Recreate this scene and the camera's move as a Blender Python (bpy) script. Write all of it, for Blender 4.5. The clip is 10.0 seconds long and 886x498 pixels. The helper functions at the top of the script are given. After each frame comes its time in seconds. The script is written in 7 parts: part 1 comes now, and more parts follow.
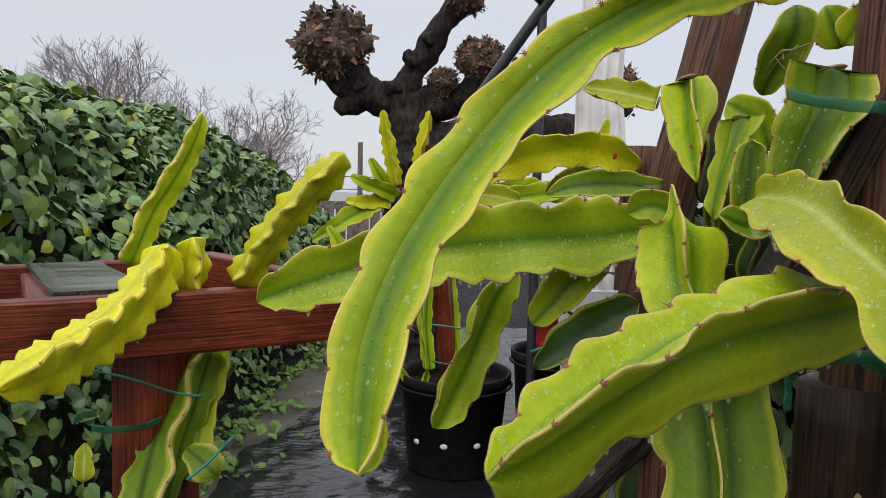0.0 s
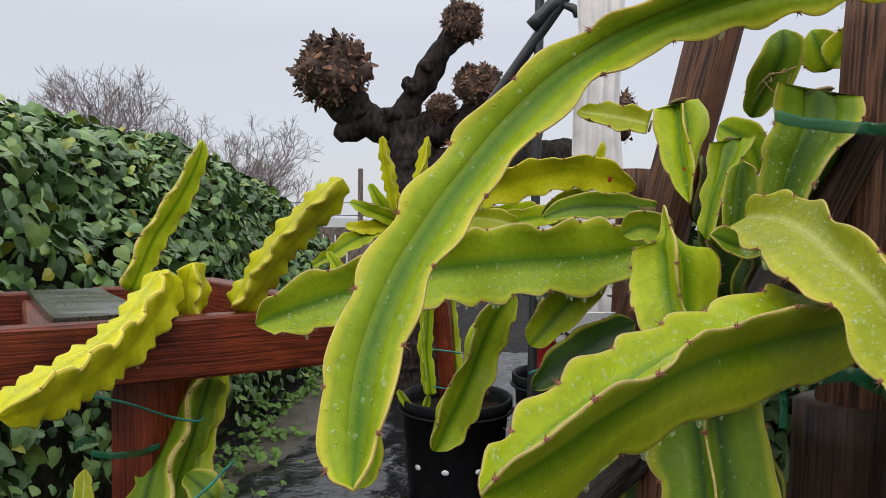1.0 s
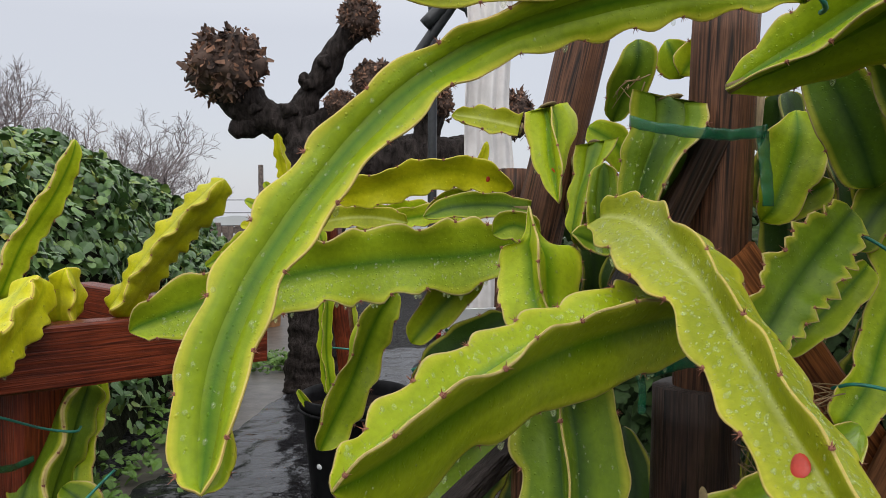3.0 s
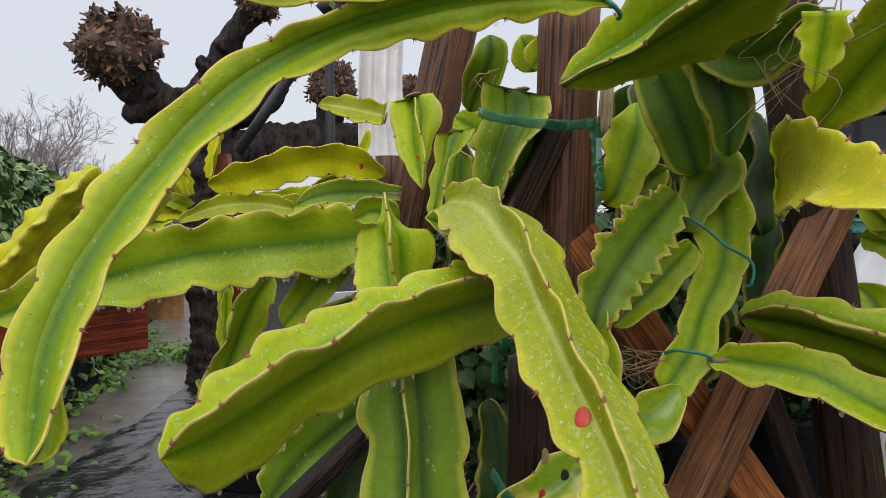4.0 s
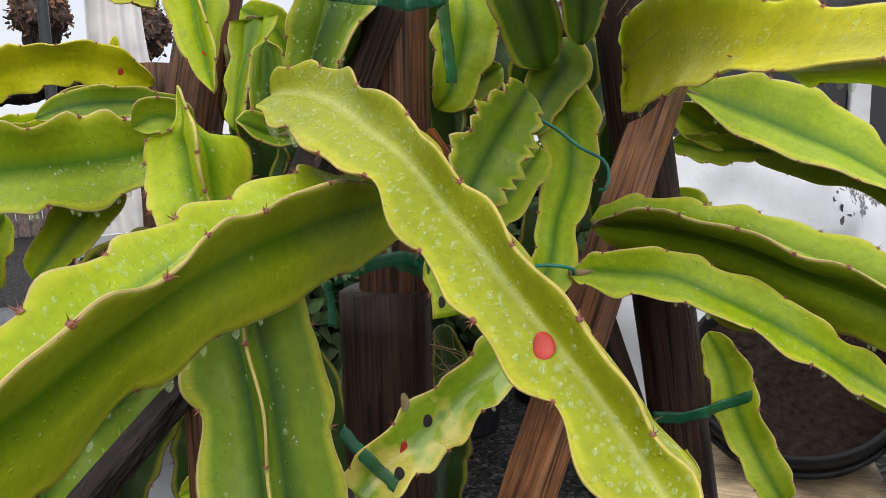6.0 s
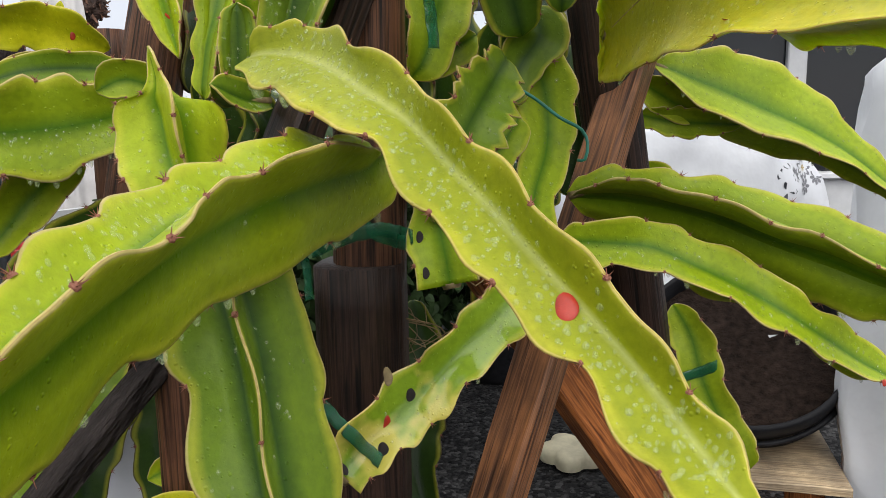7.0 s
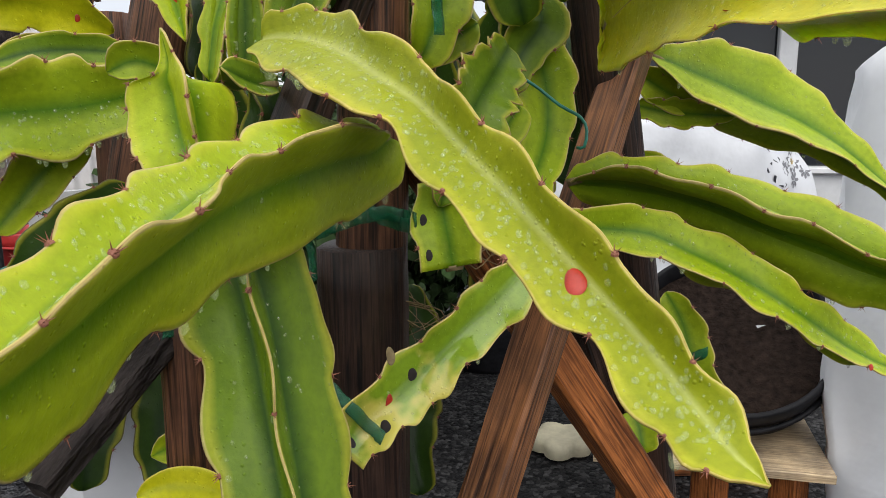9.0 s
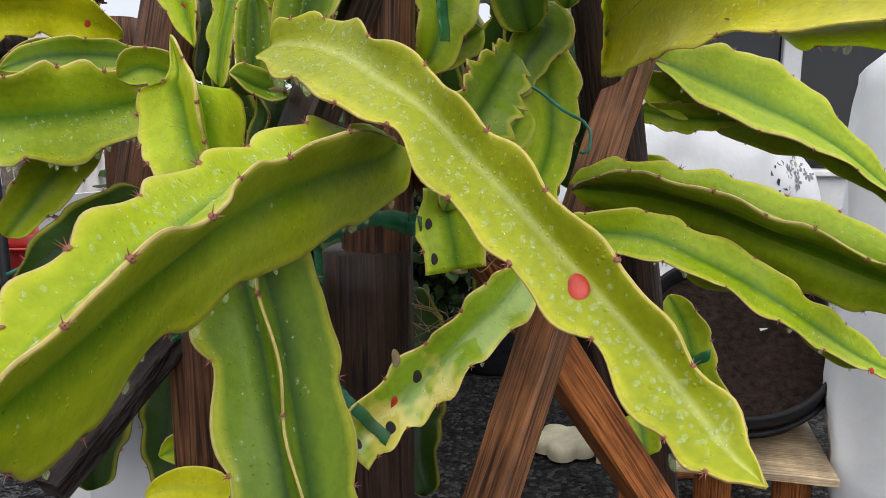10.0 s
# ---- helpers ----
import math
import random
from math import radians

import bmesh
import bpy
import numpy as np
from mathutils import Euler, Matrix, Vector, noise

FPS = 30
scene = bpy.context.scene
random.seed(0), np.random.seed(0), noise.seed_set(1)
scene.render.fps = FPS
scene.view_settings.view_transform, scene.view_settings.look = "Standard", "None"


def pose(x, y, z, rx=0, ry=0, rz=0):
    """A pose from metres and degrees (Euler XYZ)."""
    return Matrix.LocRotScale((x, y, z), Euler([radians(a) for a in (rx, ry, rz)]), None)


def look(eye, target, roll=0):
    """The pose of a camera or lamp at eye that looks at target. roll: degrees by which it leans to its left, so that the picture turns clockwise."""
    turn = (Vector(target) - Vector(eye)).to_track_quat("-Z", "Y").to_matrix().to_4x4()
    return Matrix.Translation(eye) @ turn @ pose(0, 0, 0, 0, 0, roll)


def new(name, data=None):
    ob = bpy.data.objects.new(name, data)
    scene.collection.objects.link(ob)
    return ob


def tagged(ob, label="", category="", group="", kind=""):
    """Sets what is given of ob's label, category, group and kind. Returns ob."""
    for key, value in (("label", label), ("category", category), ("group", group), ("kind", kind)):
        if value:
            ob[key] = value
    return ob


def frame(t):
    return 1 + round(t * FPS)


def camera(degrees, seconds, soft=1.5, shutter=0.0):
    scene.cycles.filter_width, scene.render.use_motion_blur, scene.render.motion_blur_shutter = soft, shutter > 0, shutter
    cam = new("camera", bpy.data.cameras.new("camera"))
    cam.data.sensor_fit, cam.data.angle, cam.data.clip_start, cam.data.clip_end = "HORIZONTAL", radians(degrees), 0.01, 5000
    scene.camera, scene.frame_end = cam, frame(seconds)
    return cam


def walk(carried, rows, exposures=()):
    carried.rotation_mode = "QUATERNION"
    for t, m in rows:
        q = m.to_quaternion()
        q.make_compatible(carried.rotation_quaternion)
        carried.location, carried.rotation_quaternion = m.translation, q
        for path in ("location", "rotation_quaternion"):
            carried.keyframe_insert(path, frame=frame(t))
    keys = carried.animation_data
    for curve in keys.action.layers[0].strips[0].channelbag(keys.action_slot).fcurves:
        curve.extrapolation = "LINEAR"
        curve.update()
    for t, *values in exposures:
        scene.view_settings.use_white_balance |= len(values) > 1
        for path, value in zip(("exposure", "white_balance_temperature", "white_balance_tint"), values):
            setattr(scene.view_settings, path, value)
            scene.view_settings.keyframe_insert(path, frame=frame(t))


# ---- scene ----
cam = camera(61.0, 10.0, soft=0.8)
PATH = [
    (0, (0.025, 0.022, 1.258), (-0.007, 2.014, 1.086), 1.2),
    (0.5, (0.024, 0.014, 1.253), (-0.004, 2.01, 1.126), 1.1),
    (1, (0.029, 0.013, 1.256), (-0.006, 2.01, 1.151), 0.7),
    (1.5, (0.034, 0.015, 1.258), (0.0, 2.013, 1.167), 0.6),
    (2, (0.039, 0.015, 1.255), (0.035, 2.013, 1.162), 0.5),
    (3.4, (0.081, -0.025, 1.267), (0.382, 1.948, 1.144), -0.2),
    (3.5, (0.089, -0.032, 1.268), (0.407, 1.939, 1.143), -0.3),
    (4, (0.1, -0.049, 1.262), (0.545, 1.895, 1.110), -0.2),
    (4.5, (0.127, -0.051, 1.254), (0.692, 1.858, 1.057), -0.6),
    (5, (0.181, -0.048, 1.235), (0.92, 1.795, 0.994), -1.1),
    (5.5, (0.152, 0.032, 1.227), (1.075, 1.785, 0.958), -1.6),
    (5.8, (0.097, 0.085, 1.230), (1.1, 1.79, 0.937), -1.6),
    (6, (0.074, 0.1, 1.225), (1.12, 1.776, 0.917), -1.6),
    (7.5, (0.051, 0.13, 1.213), (1.235, 1.698, 0.842), -1.1),
    (8, (0.042, 0.132, 1.211), (1.233, 1.693, 0.829), -0.9),
    (8.5, (0.038, 0.124, 1.213), (1.228, 1.686, 0.832), -0.6),
    (9, (0.038, 0.122, 1.211), (1.223, 1.687, 0.829), -0.5),
    (9.5, (0.037, 0.121, 1.212), (1.221, 1.686, 0.829), -0.5),
    (10, (0.033, 0.117, 1.214), (1.211, 1.689, 0.836), -0.4),
]
walk(cam, [(t, look(eye, target, roll)) for t, eye, target, roll in PATH], [(0, 0.28), (2, 0.22), (3.5, 0.26), (4.5, 0.46), (5, 0.55), (6, 0.55), (10, 0.57)])

# ---- sky and light: an overcast, rainy day ----
world = bpy.data.worlds.new("overcast_sky")
scene.world = world
world.use_nodes = True
wn, wl = world.node_tree.nodes, world.node_tree.links
wn.clear()
w_out = wn.new("ShaderNodeOutputWorld")
w_bg = wn.new("ShaderNodeBackground")
w_sky = wn.new("ShaderNodeTexSky")
w_sky.sky_type, w_sky.sun_disc = "NISHITA", False
w_sky.sun_elevation, w_sky.sun_rotation = radians(42), radians(199)
w_geo = wn.new("ShaderNodeNewGeometry")
w_sep = wn.new("ShaderNodeSeparateXYZ")
w_ramp = wn.new("ShaderNodeValToRGB")
w_ramp.color_ramp.elements[0].position, w_ramp.color_ramp.elements[0].color = 0.0, (0.49, 0.50, 0.545, 1)
w_ramp.color_ramp.elements[1].position, w_ramp.color_ramp.elements[1].color = 0.85, (1.30, 1.30, 1.29, 1)
w_mid = w_ramp.color_ramp.elements.new(0.22)
w_mid.color = (0.52, 0.53, 0.575, 1)
w_tc = wn.new("ShaderNodeTexCoord")
w_mix = wn.new("ShaderNodeMix")
w_mix.data_type = "RGBA"
w_mix.inputs[0].default_value = 0.015
wl.new(w_tc.outputs["Generated"], w_sep.inputs[0])
wl.new(w_sep.outputs["Z"], w_ramp.inputs[0])
wl.new(w_ramp.outputs[0], w_mix.inputs[6])
wl.new(w_sky.outputs[0], w_mix.inputs[7])
wl.new(w_mix.outputs[2], w_bg.inputs[0])
w_bg.inputs[1].default_value = 1.0
wl.new(w_bg.outputs[0], w_out.inputs[0])
wn.remove(w_geo)

sun = new("sun", bpy.data.lights.new("sun", "SUN"))
sun.data.energy, sun.data.angle, sun.data.color = 0.95, radians(60), (1.0, 0.98, 0.94)
sun.matrix_world = look((0, 0, 0), (0.35, 1.0, -0.95))


# ---- materials ----
def node_material(name):
    m = bpy.data.materials.new(name)
    m.use_nodes = True
    nt = m.node_tree
    return m, nt.nodes, nt.links, nt.nodes["Principled BSDF"]


def ramp(nodes, stops):
    r = nodes.new("ShaderNodeValToRGB")
    while len(r.color_ramp.elements) > 1:
        r.color_ramp.elements.remove(r.color_ramp.elements[-1])
    r.color_ramp.elements[0].position, r.color_ramp.elements[0].color = stops[0][0], (*stops[0][1], 1)
    for p, c in stops[1:]:
        r.color_ramp.elements.new(p).color = (*c, 1)
    return r


def mix_colour(nodes, links, fac, a, b, mode="MIX"):
    n = nodes.new("ShaderNodeMix")
    n.data_type, n.blend_type = "RGBA", mode
    for sock, v in ((0, fac), (6, a), (7, b)):
        if isinstance(v, (int, float)):
            n.inputs[sock].default_value = v
        elif isinstance(v, tuple):
            n.inputs[sock].default_value = (*v, 1)
        else:
            links.new(v, n.inputs[sock])
    return n.outputs[2]


def noise_tex(nodes, links, scale, detail=4.0, rough=0.6, stretch=None, coord="Object"):
    tc = nodes.new("ShaderNodeTexCoord")
    n = nodes.new("ShaderNodeTexNoise")
    n.inputs["Scale"].default_value, n.inputs["Detail"].default_value, n.inputs["Roughness"].default_value = scale, detail, rough
    if stretch:
        mp = nodes.new("ShaderNodeMapping")
        mp.inputs["Scale"].default_value = stretch
        links.new(tc.outputs[coord], mp.inputs[0])
        links.new(mp.outputs[0], n.inputs["Vector"])
    else:
        links.new(tc.outputs[coord], n.inputs["Vector"])
    return n.outputs["Fac"]


def bump(nodes, links, bsdf, height, strength, distance):
    b = nodes.new("ShaderNodeBump")
    b.inputs["Strength"].default_value, b.inputs["Distance"].default_value = strength, distance
    links.new(height, b.inputs["Height"])
    links.new(b.outputs[0], bsdf.inputs["Normal"])


def plain(name, colour, rough=0.6, scale=20.0, vary=0.35, bump_by=0.2, dist=0.002, metal=0.0, stretch=None, coat=0.0):
    """A surface with two scales of variation round one colour."""
    m, n, l, b = node_material(name)
    f1 = noise_tex(n, l, scale, stretch=stretch)
    f2 = noise_tex(n, l, scale * 0.13, 3.0)
    dark = tuple(c * (1 - vary) for c in colour)
    light = tuple(min(1, c * (1 + vary)) for c in colour)
    c1 = ramp(n, [(0.3, dark), (0.7, light)])
    l.new(f1, c1.inputs[0])
    c2 = mix_colour(n, l, 0.5, c1.outputs[0], c1.outputs[0])
    r2 = ramp(n, [(0.35, (0.7, 0.7, 0.7)), (0.65, (1.1, 1.1, 1.1))])
    l.new(f2, r2.inputs[0])
    l.new(mix_colour(n, l, 0.8, c1.outputs[0], r2.outputs[0], "MULTIPLY"), b.inputs["Base Color"])
    n.remove(c2.node)
    b.inputs["Roughness"].default_value, b.inputs["Metallic"].default_value = rough, metal
    b.inputs["Coat Weight"].default_value, b.inputs["Coat Roughness"].default_value = coat, 0.12
    bump(n, l, b, f1, bump_by, dist)
    return m


def flesh(name, groove, face, margin, cork, blotch=(0.45, 0.40, 0.05), blotch_at=0.72, ageing=None, wet=0.06, rim=(0.72, 0.34), soak=0.05, spread=0.28):
    """Waxy cactus skin: green skins hold the hollow's shade in the groove colour, paler to the margin, a corky line on
    the rib's edge.
    """
    m, n, l, b = node_material(name)
    at = n.new("ShaderNodeAttribute")
    at.attribute_name = "rib"
    edge = tuple((1 - rim[1]) * f + rim[1] * g for f, g in zip(face, (0.62, 0.56, 0.05)))
    # Groove stop: in green skins a darker tone painted for the hollow's shade.
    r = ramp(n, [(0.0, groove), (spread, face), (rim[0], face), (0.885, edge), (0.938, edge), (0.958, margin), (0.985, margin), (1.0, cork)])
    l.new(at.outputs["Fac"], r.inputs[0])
    big = noise_tex(n, l, 14.0, 3.0)
    fine = noise_tex(n, l, 160.0, 5.0)
    shade = ramp(n, [(0.3, (0.84, 0.88, 0.88)), (0.7, (1.10, 1.07, 1.0))])
    l.new(big, shade.inputs[0])
    c = mix_colour(n, l, 0.85, r.outputs[0], shade.outputs[0], "MULTIPLY")
    fr = ramp(n, [(0.33, (0.82, 0.84, 0.82)), (0.52, (1.0, 1.0, 1.0)), (0.72, (1.12, 1.11, 1.15))])
    l.new(fine, fr.inputs[0])
    c = mix_colour(n, l, 0.8, c, fr.outputs[0], "MULTIPLY")
    spot = noise_tex(n, l, 33.0, 2.0)
    if ageing:
        place = n.new("ShaderNodeTexCoord")
        axis = n.new("ShaderNodeSeparateXYZ")
        fade = n.new("ShaderNodeMapRange")
        fade.inputs["From Min"].default_value, fade.inputs["From Max"].default_value = ageing
        fade.inputs["To Min"].default_value, fade.inputs["To Max"].default_value = -0.10, 0.16
        add = n.new("ShaderNodeMath")
        l.new(place.outputs["Object"], axis.inputs[0])
        l.new(axis.outputs["Z"], fade.inputs["Value"])
        l.new(fade.outputs[0], add.inputs[0])
        l.new(spot, add.inputs[1])
        spot = add.outputs[0]
    sm = ramp(n, [(blotch_at, (0, 0, 0)), (blotch_at + 0.14, (1, 1, 1))])
    l.new(spot, sm.inputs[0])
    mm = n.new("ShaderNodeMath")
    mm.operation = "MULTIPLY"
    mm.inputs[1].default_value = 0.25 if blotch_at > 0.6 else 0.7
    l.new(sm.outputs[0], mm.inputs[0])
    c = mix_colour(n, l, mm.outputs[0], c, blotch)
    tc = n.new("ShaderNodeTexCoord")
    cell = n.new("ShaderNodeTexVoronoi")
    cell.inputs["Scale"].default_value = 330.0
    l.new(tc.outputs["Object"], cell.inputs["Vector"])
    pick = n.new("ShaderNodeSeparateColor")
    l.new(cell.outputs["Color"], pick.inputs[0])
    size = n.new("ShaderNodeMapRange")
    size.inputs["From Min"].default_value, size.inputs["From Max"].default_value = 0.55, 1.0
    size.inputs["To Min"].default_value, size.inputs["To Max"].default_value = 0.0, 0.42
    l.new(pick.outputs[0], size.inputs["Value"])
    bead = n.new("ShaderNodeMath")
    bead.operation, bead.use_clamp = "SUBTRACT", True
    l.new(size.outputs[0], bead.inputs[0])
    l.new(cell.outputs["Distance"], bead.inputs[1])
    # Tiny rain beads get a paler, bluer tint in place of their gleam.
    mist = ramp(n, [(0.0, (1.0, 1.0, 1.0)), (0.06, (1.22, 1.20, 1.5))])
    l.new(bead.outputs[0], mist.inputs[0])
    c = mix_colour(n, l, 0.4, c, mist.outputs[0], "MULTIPLY")
    oi = n.new("ShaderNodeObjectInfo")
    hue = n.new("ShaderNodeHueSaturation")
    mr = n.new("ShaderNodeMapRange")
    mr.inputs["To Min"].default_value, mr.inputs["To Max"].default_value = 0.88, 1.12
    l.new(oi.outputs["Random"], mr.inputs["Value"])
    l.new(mr.outputs[0], hue.inputs["Value"])
    l.new(c, hue.inputs["Color"])
    l.new(hue.outputs[0], b.inputs["Base Color"])
    b.inputs["Roughness"].default_value = 0.36
    rr = n.new("ShaderNodeMapRange")
    rr.inputs["To Min"].default_value, rr.inputs["To Max"].default_value = 0.28, 0.55
    l.new(big, rr.inputs["Value"])
    l.new(rr.outputs[0], b.inputs["Roughness"])
    b.inputs["Subsurface Weight"].default_value = soak
    b.inputs["Subsurface Radius"].default_value = (0.006, 0.009, 0.002)
    b.inputs["Subsurface Scale"].default_value = 0.4 if soak < 0.2 else 1.6
    b.inputs["Coat Weight"].default_value, b.inputs["Coat Roughness"].default_value = wet, 0.12
    b.inputs["Specular IOR Level"].default_value = 0.16
    mixh = n.new("ShaderNodeMath")
    mixh.operation = "MULTIPLY_ADD"
    mixh.inputs[1].default_value = 3.0
    l.new(big, mixh.inputs[0])
    l.new(fine, mixh.inputs[2])
    relief = n.new("ShaderNodeMath")
    relief.operation = "MULTIPLY_ADD"
    relief.inputs[1].default_value = 6.0
    l.new(bead.outputs[0], relief.inputs[0])
    l.new(mixh.outputs[0], relief.inputs[2])
    bump(n, l, b, relief.outputs[0], 0.42, 0.0010)
    return m


def timber(name, dark, light, rough=0.55, stretch=(1, 1, 1), coat=0.15):
    """Sawn wood: grain bands along the piece, knots and stains; the piece's own length is its local z."""
    m, n, l, b = node_material(name)
    tc = n.new("ShaderNodeTexCoord")
    mp = n.new("ShaderNodeMapping")
    mp.inputs["Scale"].default_value = (85, 85, 2.6)
    l.new(tc.outputs["Object"], mp.inputs[0])
    grain = n.new("ShaderNodeTexNoise")
    grain.inputs["Scale"].default_value, grain.inputs["Detail"].default_value = 2.4, 7.0
    grain.inputs["Distortion"].default_value = 0.8
    l.new(mp.outputs[0], grain.inputs["Vector"])
    mid = tuple((a + c) / 2 for a, c in zip(dark, light))
    r = ramp(n, [(0.34, dark), (0.45, mid), (0.54, light), (0.62, mid), (0.72, dark)])
    l.new(grain.outputs["Fac"], r.inputs[0])
    mp2 = n.new("ShaderNodeMapping")
    mp2.inputs["Scale"].default_value = (420, 420, 9)
    l.new(tc.outputs["Object"], mp2.inputs[0])
    fibre = n.new("ShaderNodeTexNoise")
    fibre.inputs["Scale"].default_value, fibre.inputs["Detail"].default_value = 1.0, 4.0
    l.new(mp2.outputs[0], fibre.inputs["Vector"])
    stain = noise_tex(n, l, 9.0, 4.0)
    fb = ramp(n, [(0.35, (0.55, 0.52, 0.5)), (0.6, (1.15, 1.12, 1.1))])
    l.new(fibre.outputs["Fac"], fb.inputs[0])
    sr = ramp(n, [(0.36, (0.34, 0.33, 0.36)), (0.60, (1.12, 1.06, 1.0))])
    l.new(stain, sr.inputs[0])
    c = mix_colour(n, l, 0.8, r.outputs[0], sr.outputs[0], "MULTIPLY")
    c = mix_colour(n, l, 0.8, c, fb.outputs[0], "MULTIPLY")
    l.new(c, b.inputs["Base Color"])
    b.inputs["Roughness"].default_value = rough
    b.inputs["Coat Weight"].default_value, b.inputs["Coat Roughness"].default_value = coat * 0.4, 0.2
    b.inputs["Specular IOR Level"].default_value = 0.25
    bump(n, l, b, grain.outputs["Fac"], 0.6, 0.003)
    return m


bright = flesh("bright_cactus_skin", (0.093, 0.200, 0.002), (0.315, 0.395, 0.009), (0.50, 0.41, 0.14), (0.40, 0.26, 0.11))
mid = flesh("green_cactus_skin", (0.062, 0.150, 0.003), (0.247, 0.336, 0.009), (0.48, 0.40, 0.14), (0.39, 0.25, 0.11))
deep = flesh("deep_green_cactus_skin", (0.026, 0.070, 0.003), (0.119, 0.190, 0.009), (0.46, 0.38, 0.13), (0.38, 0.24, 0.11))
# Two green skins darkened: the shade inside the plant is in their colour.
shade = flesh("shade_tinted_cactus_skin", (0.016, 0.046, 0.003), (0.058, 0.112, 0.005), (0.28, 0.23, 0.08), (0.28, 0.18, 0.08))
dark = flesh("dark_shade_cactus_skin", (0.012, 0.032, 0.005), (0.024, 0.054, 0.006), (0.12, 0.11, 0.04), (0.16, 0.11, 0.04))
yellowish = flesh("yellow_green_cactus_skin", (0.44, 0.47, 0.120), (0.284, 0.324, 0.011), (0.56, 0.47, 0.12), (0.46, 0.28, 0.09), spread=0.15)
yellow = flesh("yellow_cactus_skin", (0.38, 0.39, 0.006), (0.50, 0.485, 0.008), (0.62, 0.55, 0.08), (0.44, 0.26, 0.08), (0.60, 0.40, 0.02))
straw = flesh("straw_green_cactus_skin", (0.34, 0.33, 0.010), (0.42, 0.39, 0.012), (0.52, 0.42, 0.11), (0.40, 0.20, 0.08), (0.46, 0.34, 0.03), soak=0.5)
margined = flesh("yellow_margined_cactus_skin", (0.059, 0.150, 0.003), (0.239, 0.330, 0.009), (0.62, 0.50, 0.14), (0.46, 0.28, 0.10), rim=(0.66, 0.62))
blotchy = flesh("blotched_cactus_skin", (0.13, 0.23, 0.01), (0.20, 0.31, 0.012), (0.55, 0.44, 0.14), (0.36, 0.20, 0.08), (0.62, 0.50, 0.10), 0.50, (1.017, 0.977), 0.75)
woody = plain("woody_neck", (0.22, 0.16, 0.07), 0.8, 90, 0.4, 0.6)
spine_mat = plain("spine", (0.27, 0.10, 0.06), 0.7, 200, 0.3)
red_scar = plain("red_blister", (0.46, 0.026, 0.008), 0.45, 120, 0.25, coat=0.1)
black_scar = plain("black_scar", (0.016, 0.011, 0.009), 0.85, 120, 0.4)

# Pale green tint at low alpha stands in for light gathered in the drops.
water, _n, _l, _b = node_material("rain_water")
_b.inputs["Base Color"].default_value = (0.66, 0.76, 0.40, 1)
_b.inputs["Alpha"].default_value, _b.inputs["IOR"].default_value, _b.inputs["Roughness"].default_value = 0.17, 1.33, 0.02
_b.inputs["Specular IOR Level"].default_value = 0.8

post_wood = timber("weathered_post_wood", (0.012, 0.007, 0.005), (0.165, 0.075, 0.040))
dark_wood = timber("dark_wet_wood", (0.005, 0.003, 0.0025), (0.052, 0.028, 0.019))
brace_wood = timber("brown_batten_wood", (0.050, 0.020, 0.009), (0.27, 0.118, 0.046))
orange_wood = timber("orange_cedar_wood", (0.13, 0.040, 0.013), (0.48, 0.175, 0.052))
red_wood = timber("red_stained_timber", (0.070, 0.012, 0.006), (0.225, 0.044, 0.016), 0.45, coat=0.35)
wet_board = timber("rain_filmed_board", (0.030, 0.026, 0.020), (0.090, 0.075, 0.060), 0.12, coat=1.0)
wet_board.node_tree.nodes["Principled BSDF"].inputs["Specular IOR Level"].default_value = 0.6
grey_wood = timber("grey_fence_wood", (0.10, 0.085, 0.075), (0.24, 0.20, 0.18))
pale_wood = timber("pale_plywood", (0.42, 0.32, 0.20), (0.60, 0.49, 0.33))
bark = plain("wet_dark_bark", (0.034, 0.027, 0.025), 0.7, 34, 0.75, 1.0, 0.03, stretch=(1, 1, 0.35))
knob_bark, _n, _l, _b = node_material("dead_leaf_brown")
_g = _n.new("ShaderNodeNewGeometry")
_r = ramp(_n, [(0.0, (0.050, 0.032, 0.026)), (0.4, (0.13, 0.080, 0.060)), (0.75, (0.24, 0.130, 0.085)), (1.0, (0.36, 0.19, 0.12))])
_l.new(_g.outputs["Random Per Island"], _r.inputs[0])
_v = noise_tex(_n, _l, 9.0, 5.0)
_vr = ramp(_n, [(0.35, (0.30, 0.30, 0.32)), (0.62, (1.2, 1.15, 1.1))])
_l.new(_v, _vr.inputs[0])
_l.new(mix_colour(_n, _l, 0.9, _r.outputs[0], _vr.outputs[0], "MULTIPLY"), _b.inputs["Base Color"])
_b.inputs["Roughness"].default_value = 0.85
bump(_n, _l, _b, _v, 0.8, 0.02)
twig_mat = plain("twig_grey_brown", (0.21, 0.175, 0.175), 0.9, 6, 0.3)
tape_mat = plain("green_tie_tape", (0.003, 0.125, 0.050), 0.35, 60, 0.3, 0.4, 0.002, coat=0.1)
tape_mat.node_tree.nodes["Principled BSDF"].inputs["Alpha"].default_value = 0.62
wire_mat = plain("teal_garden_wire", (0.020, 0.19, 0.14), 0.4, 80, 0.25)
black_plastic = plain("black_nursery_plastic", (0.014, 0.014, 0.016), 0.42, 30, 0.4, 0.15)
soil = plain("potting_soil", (0.020, 0.013, 0.010), 0.95, 60, 0.6, 1.0, 0.01)
white_plastic = plain("white_sack_plastic", (0.74, 0.75, 0.78), 0.4, 7, 0.08, 0.5, 0.01)
white_cloth = plain("white_curtain_cloth", (0.72, 0.69, 0.68), 0.9, 30, 0.08, 0.3)
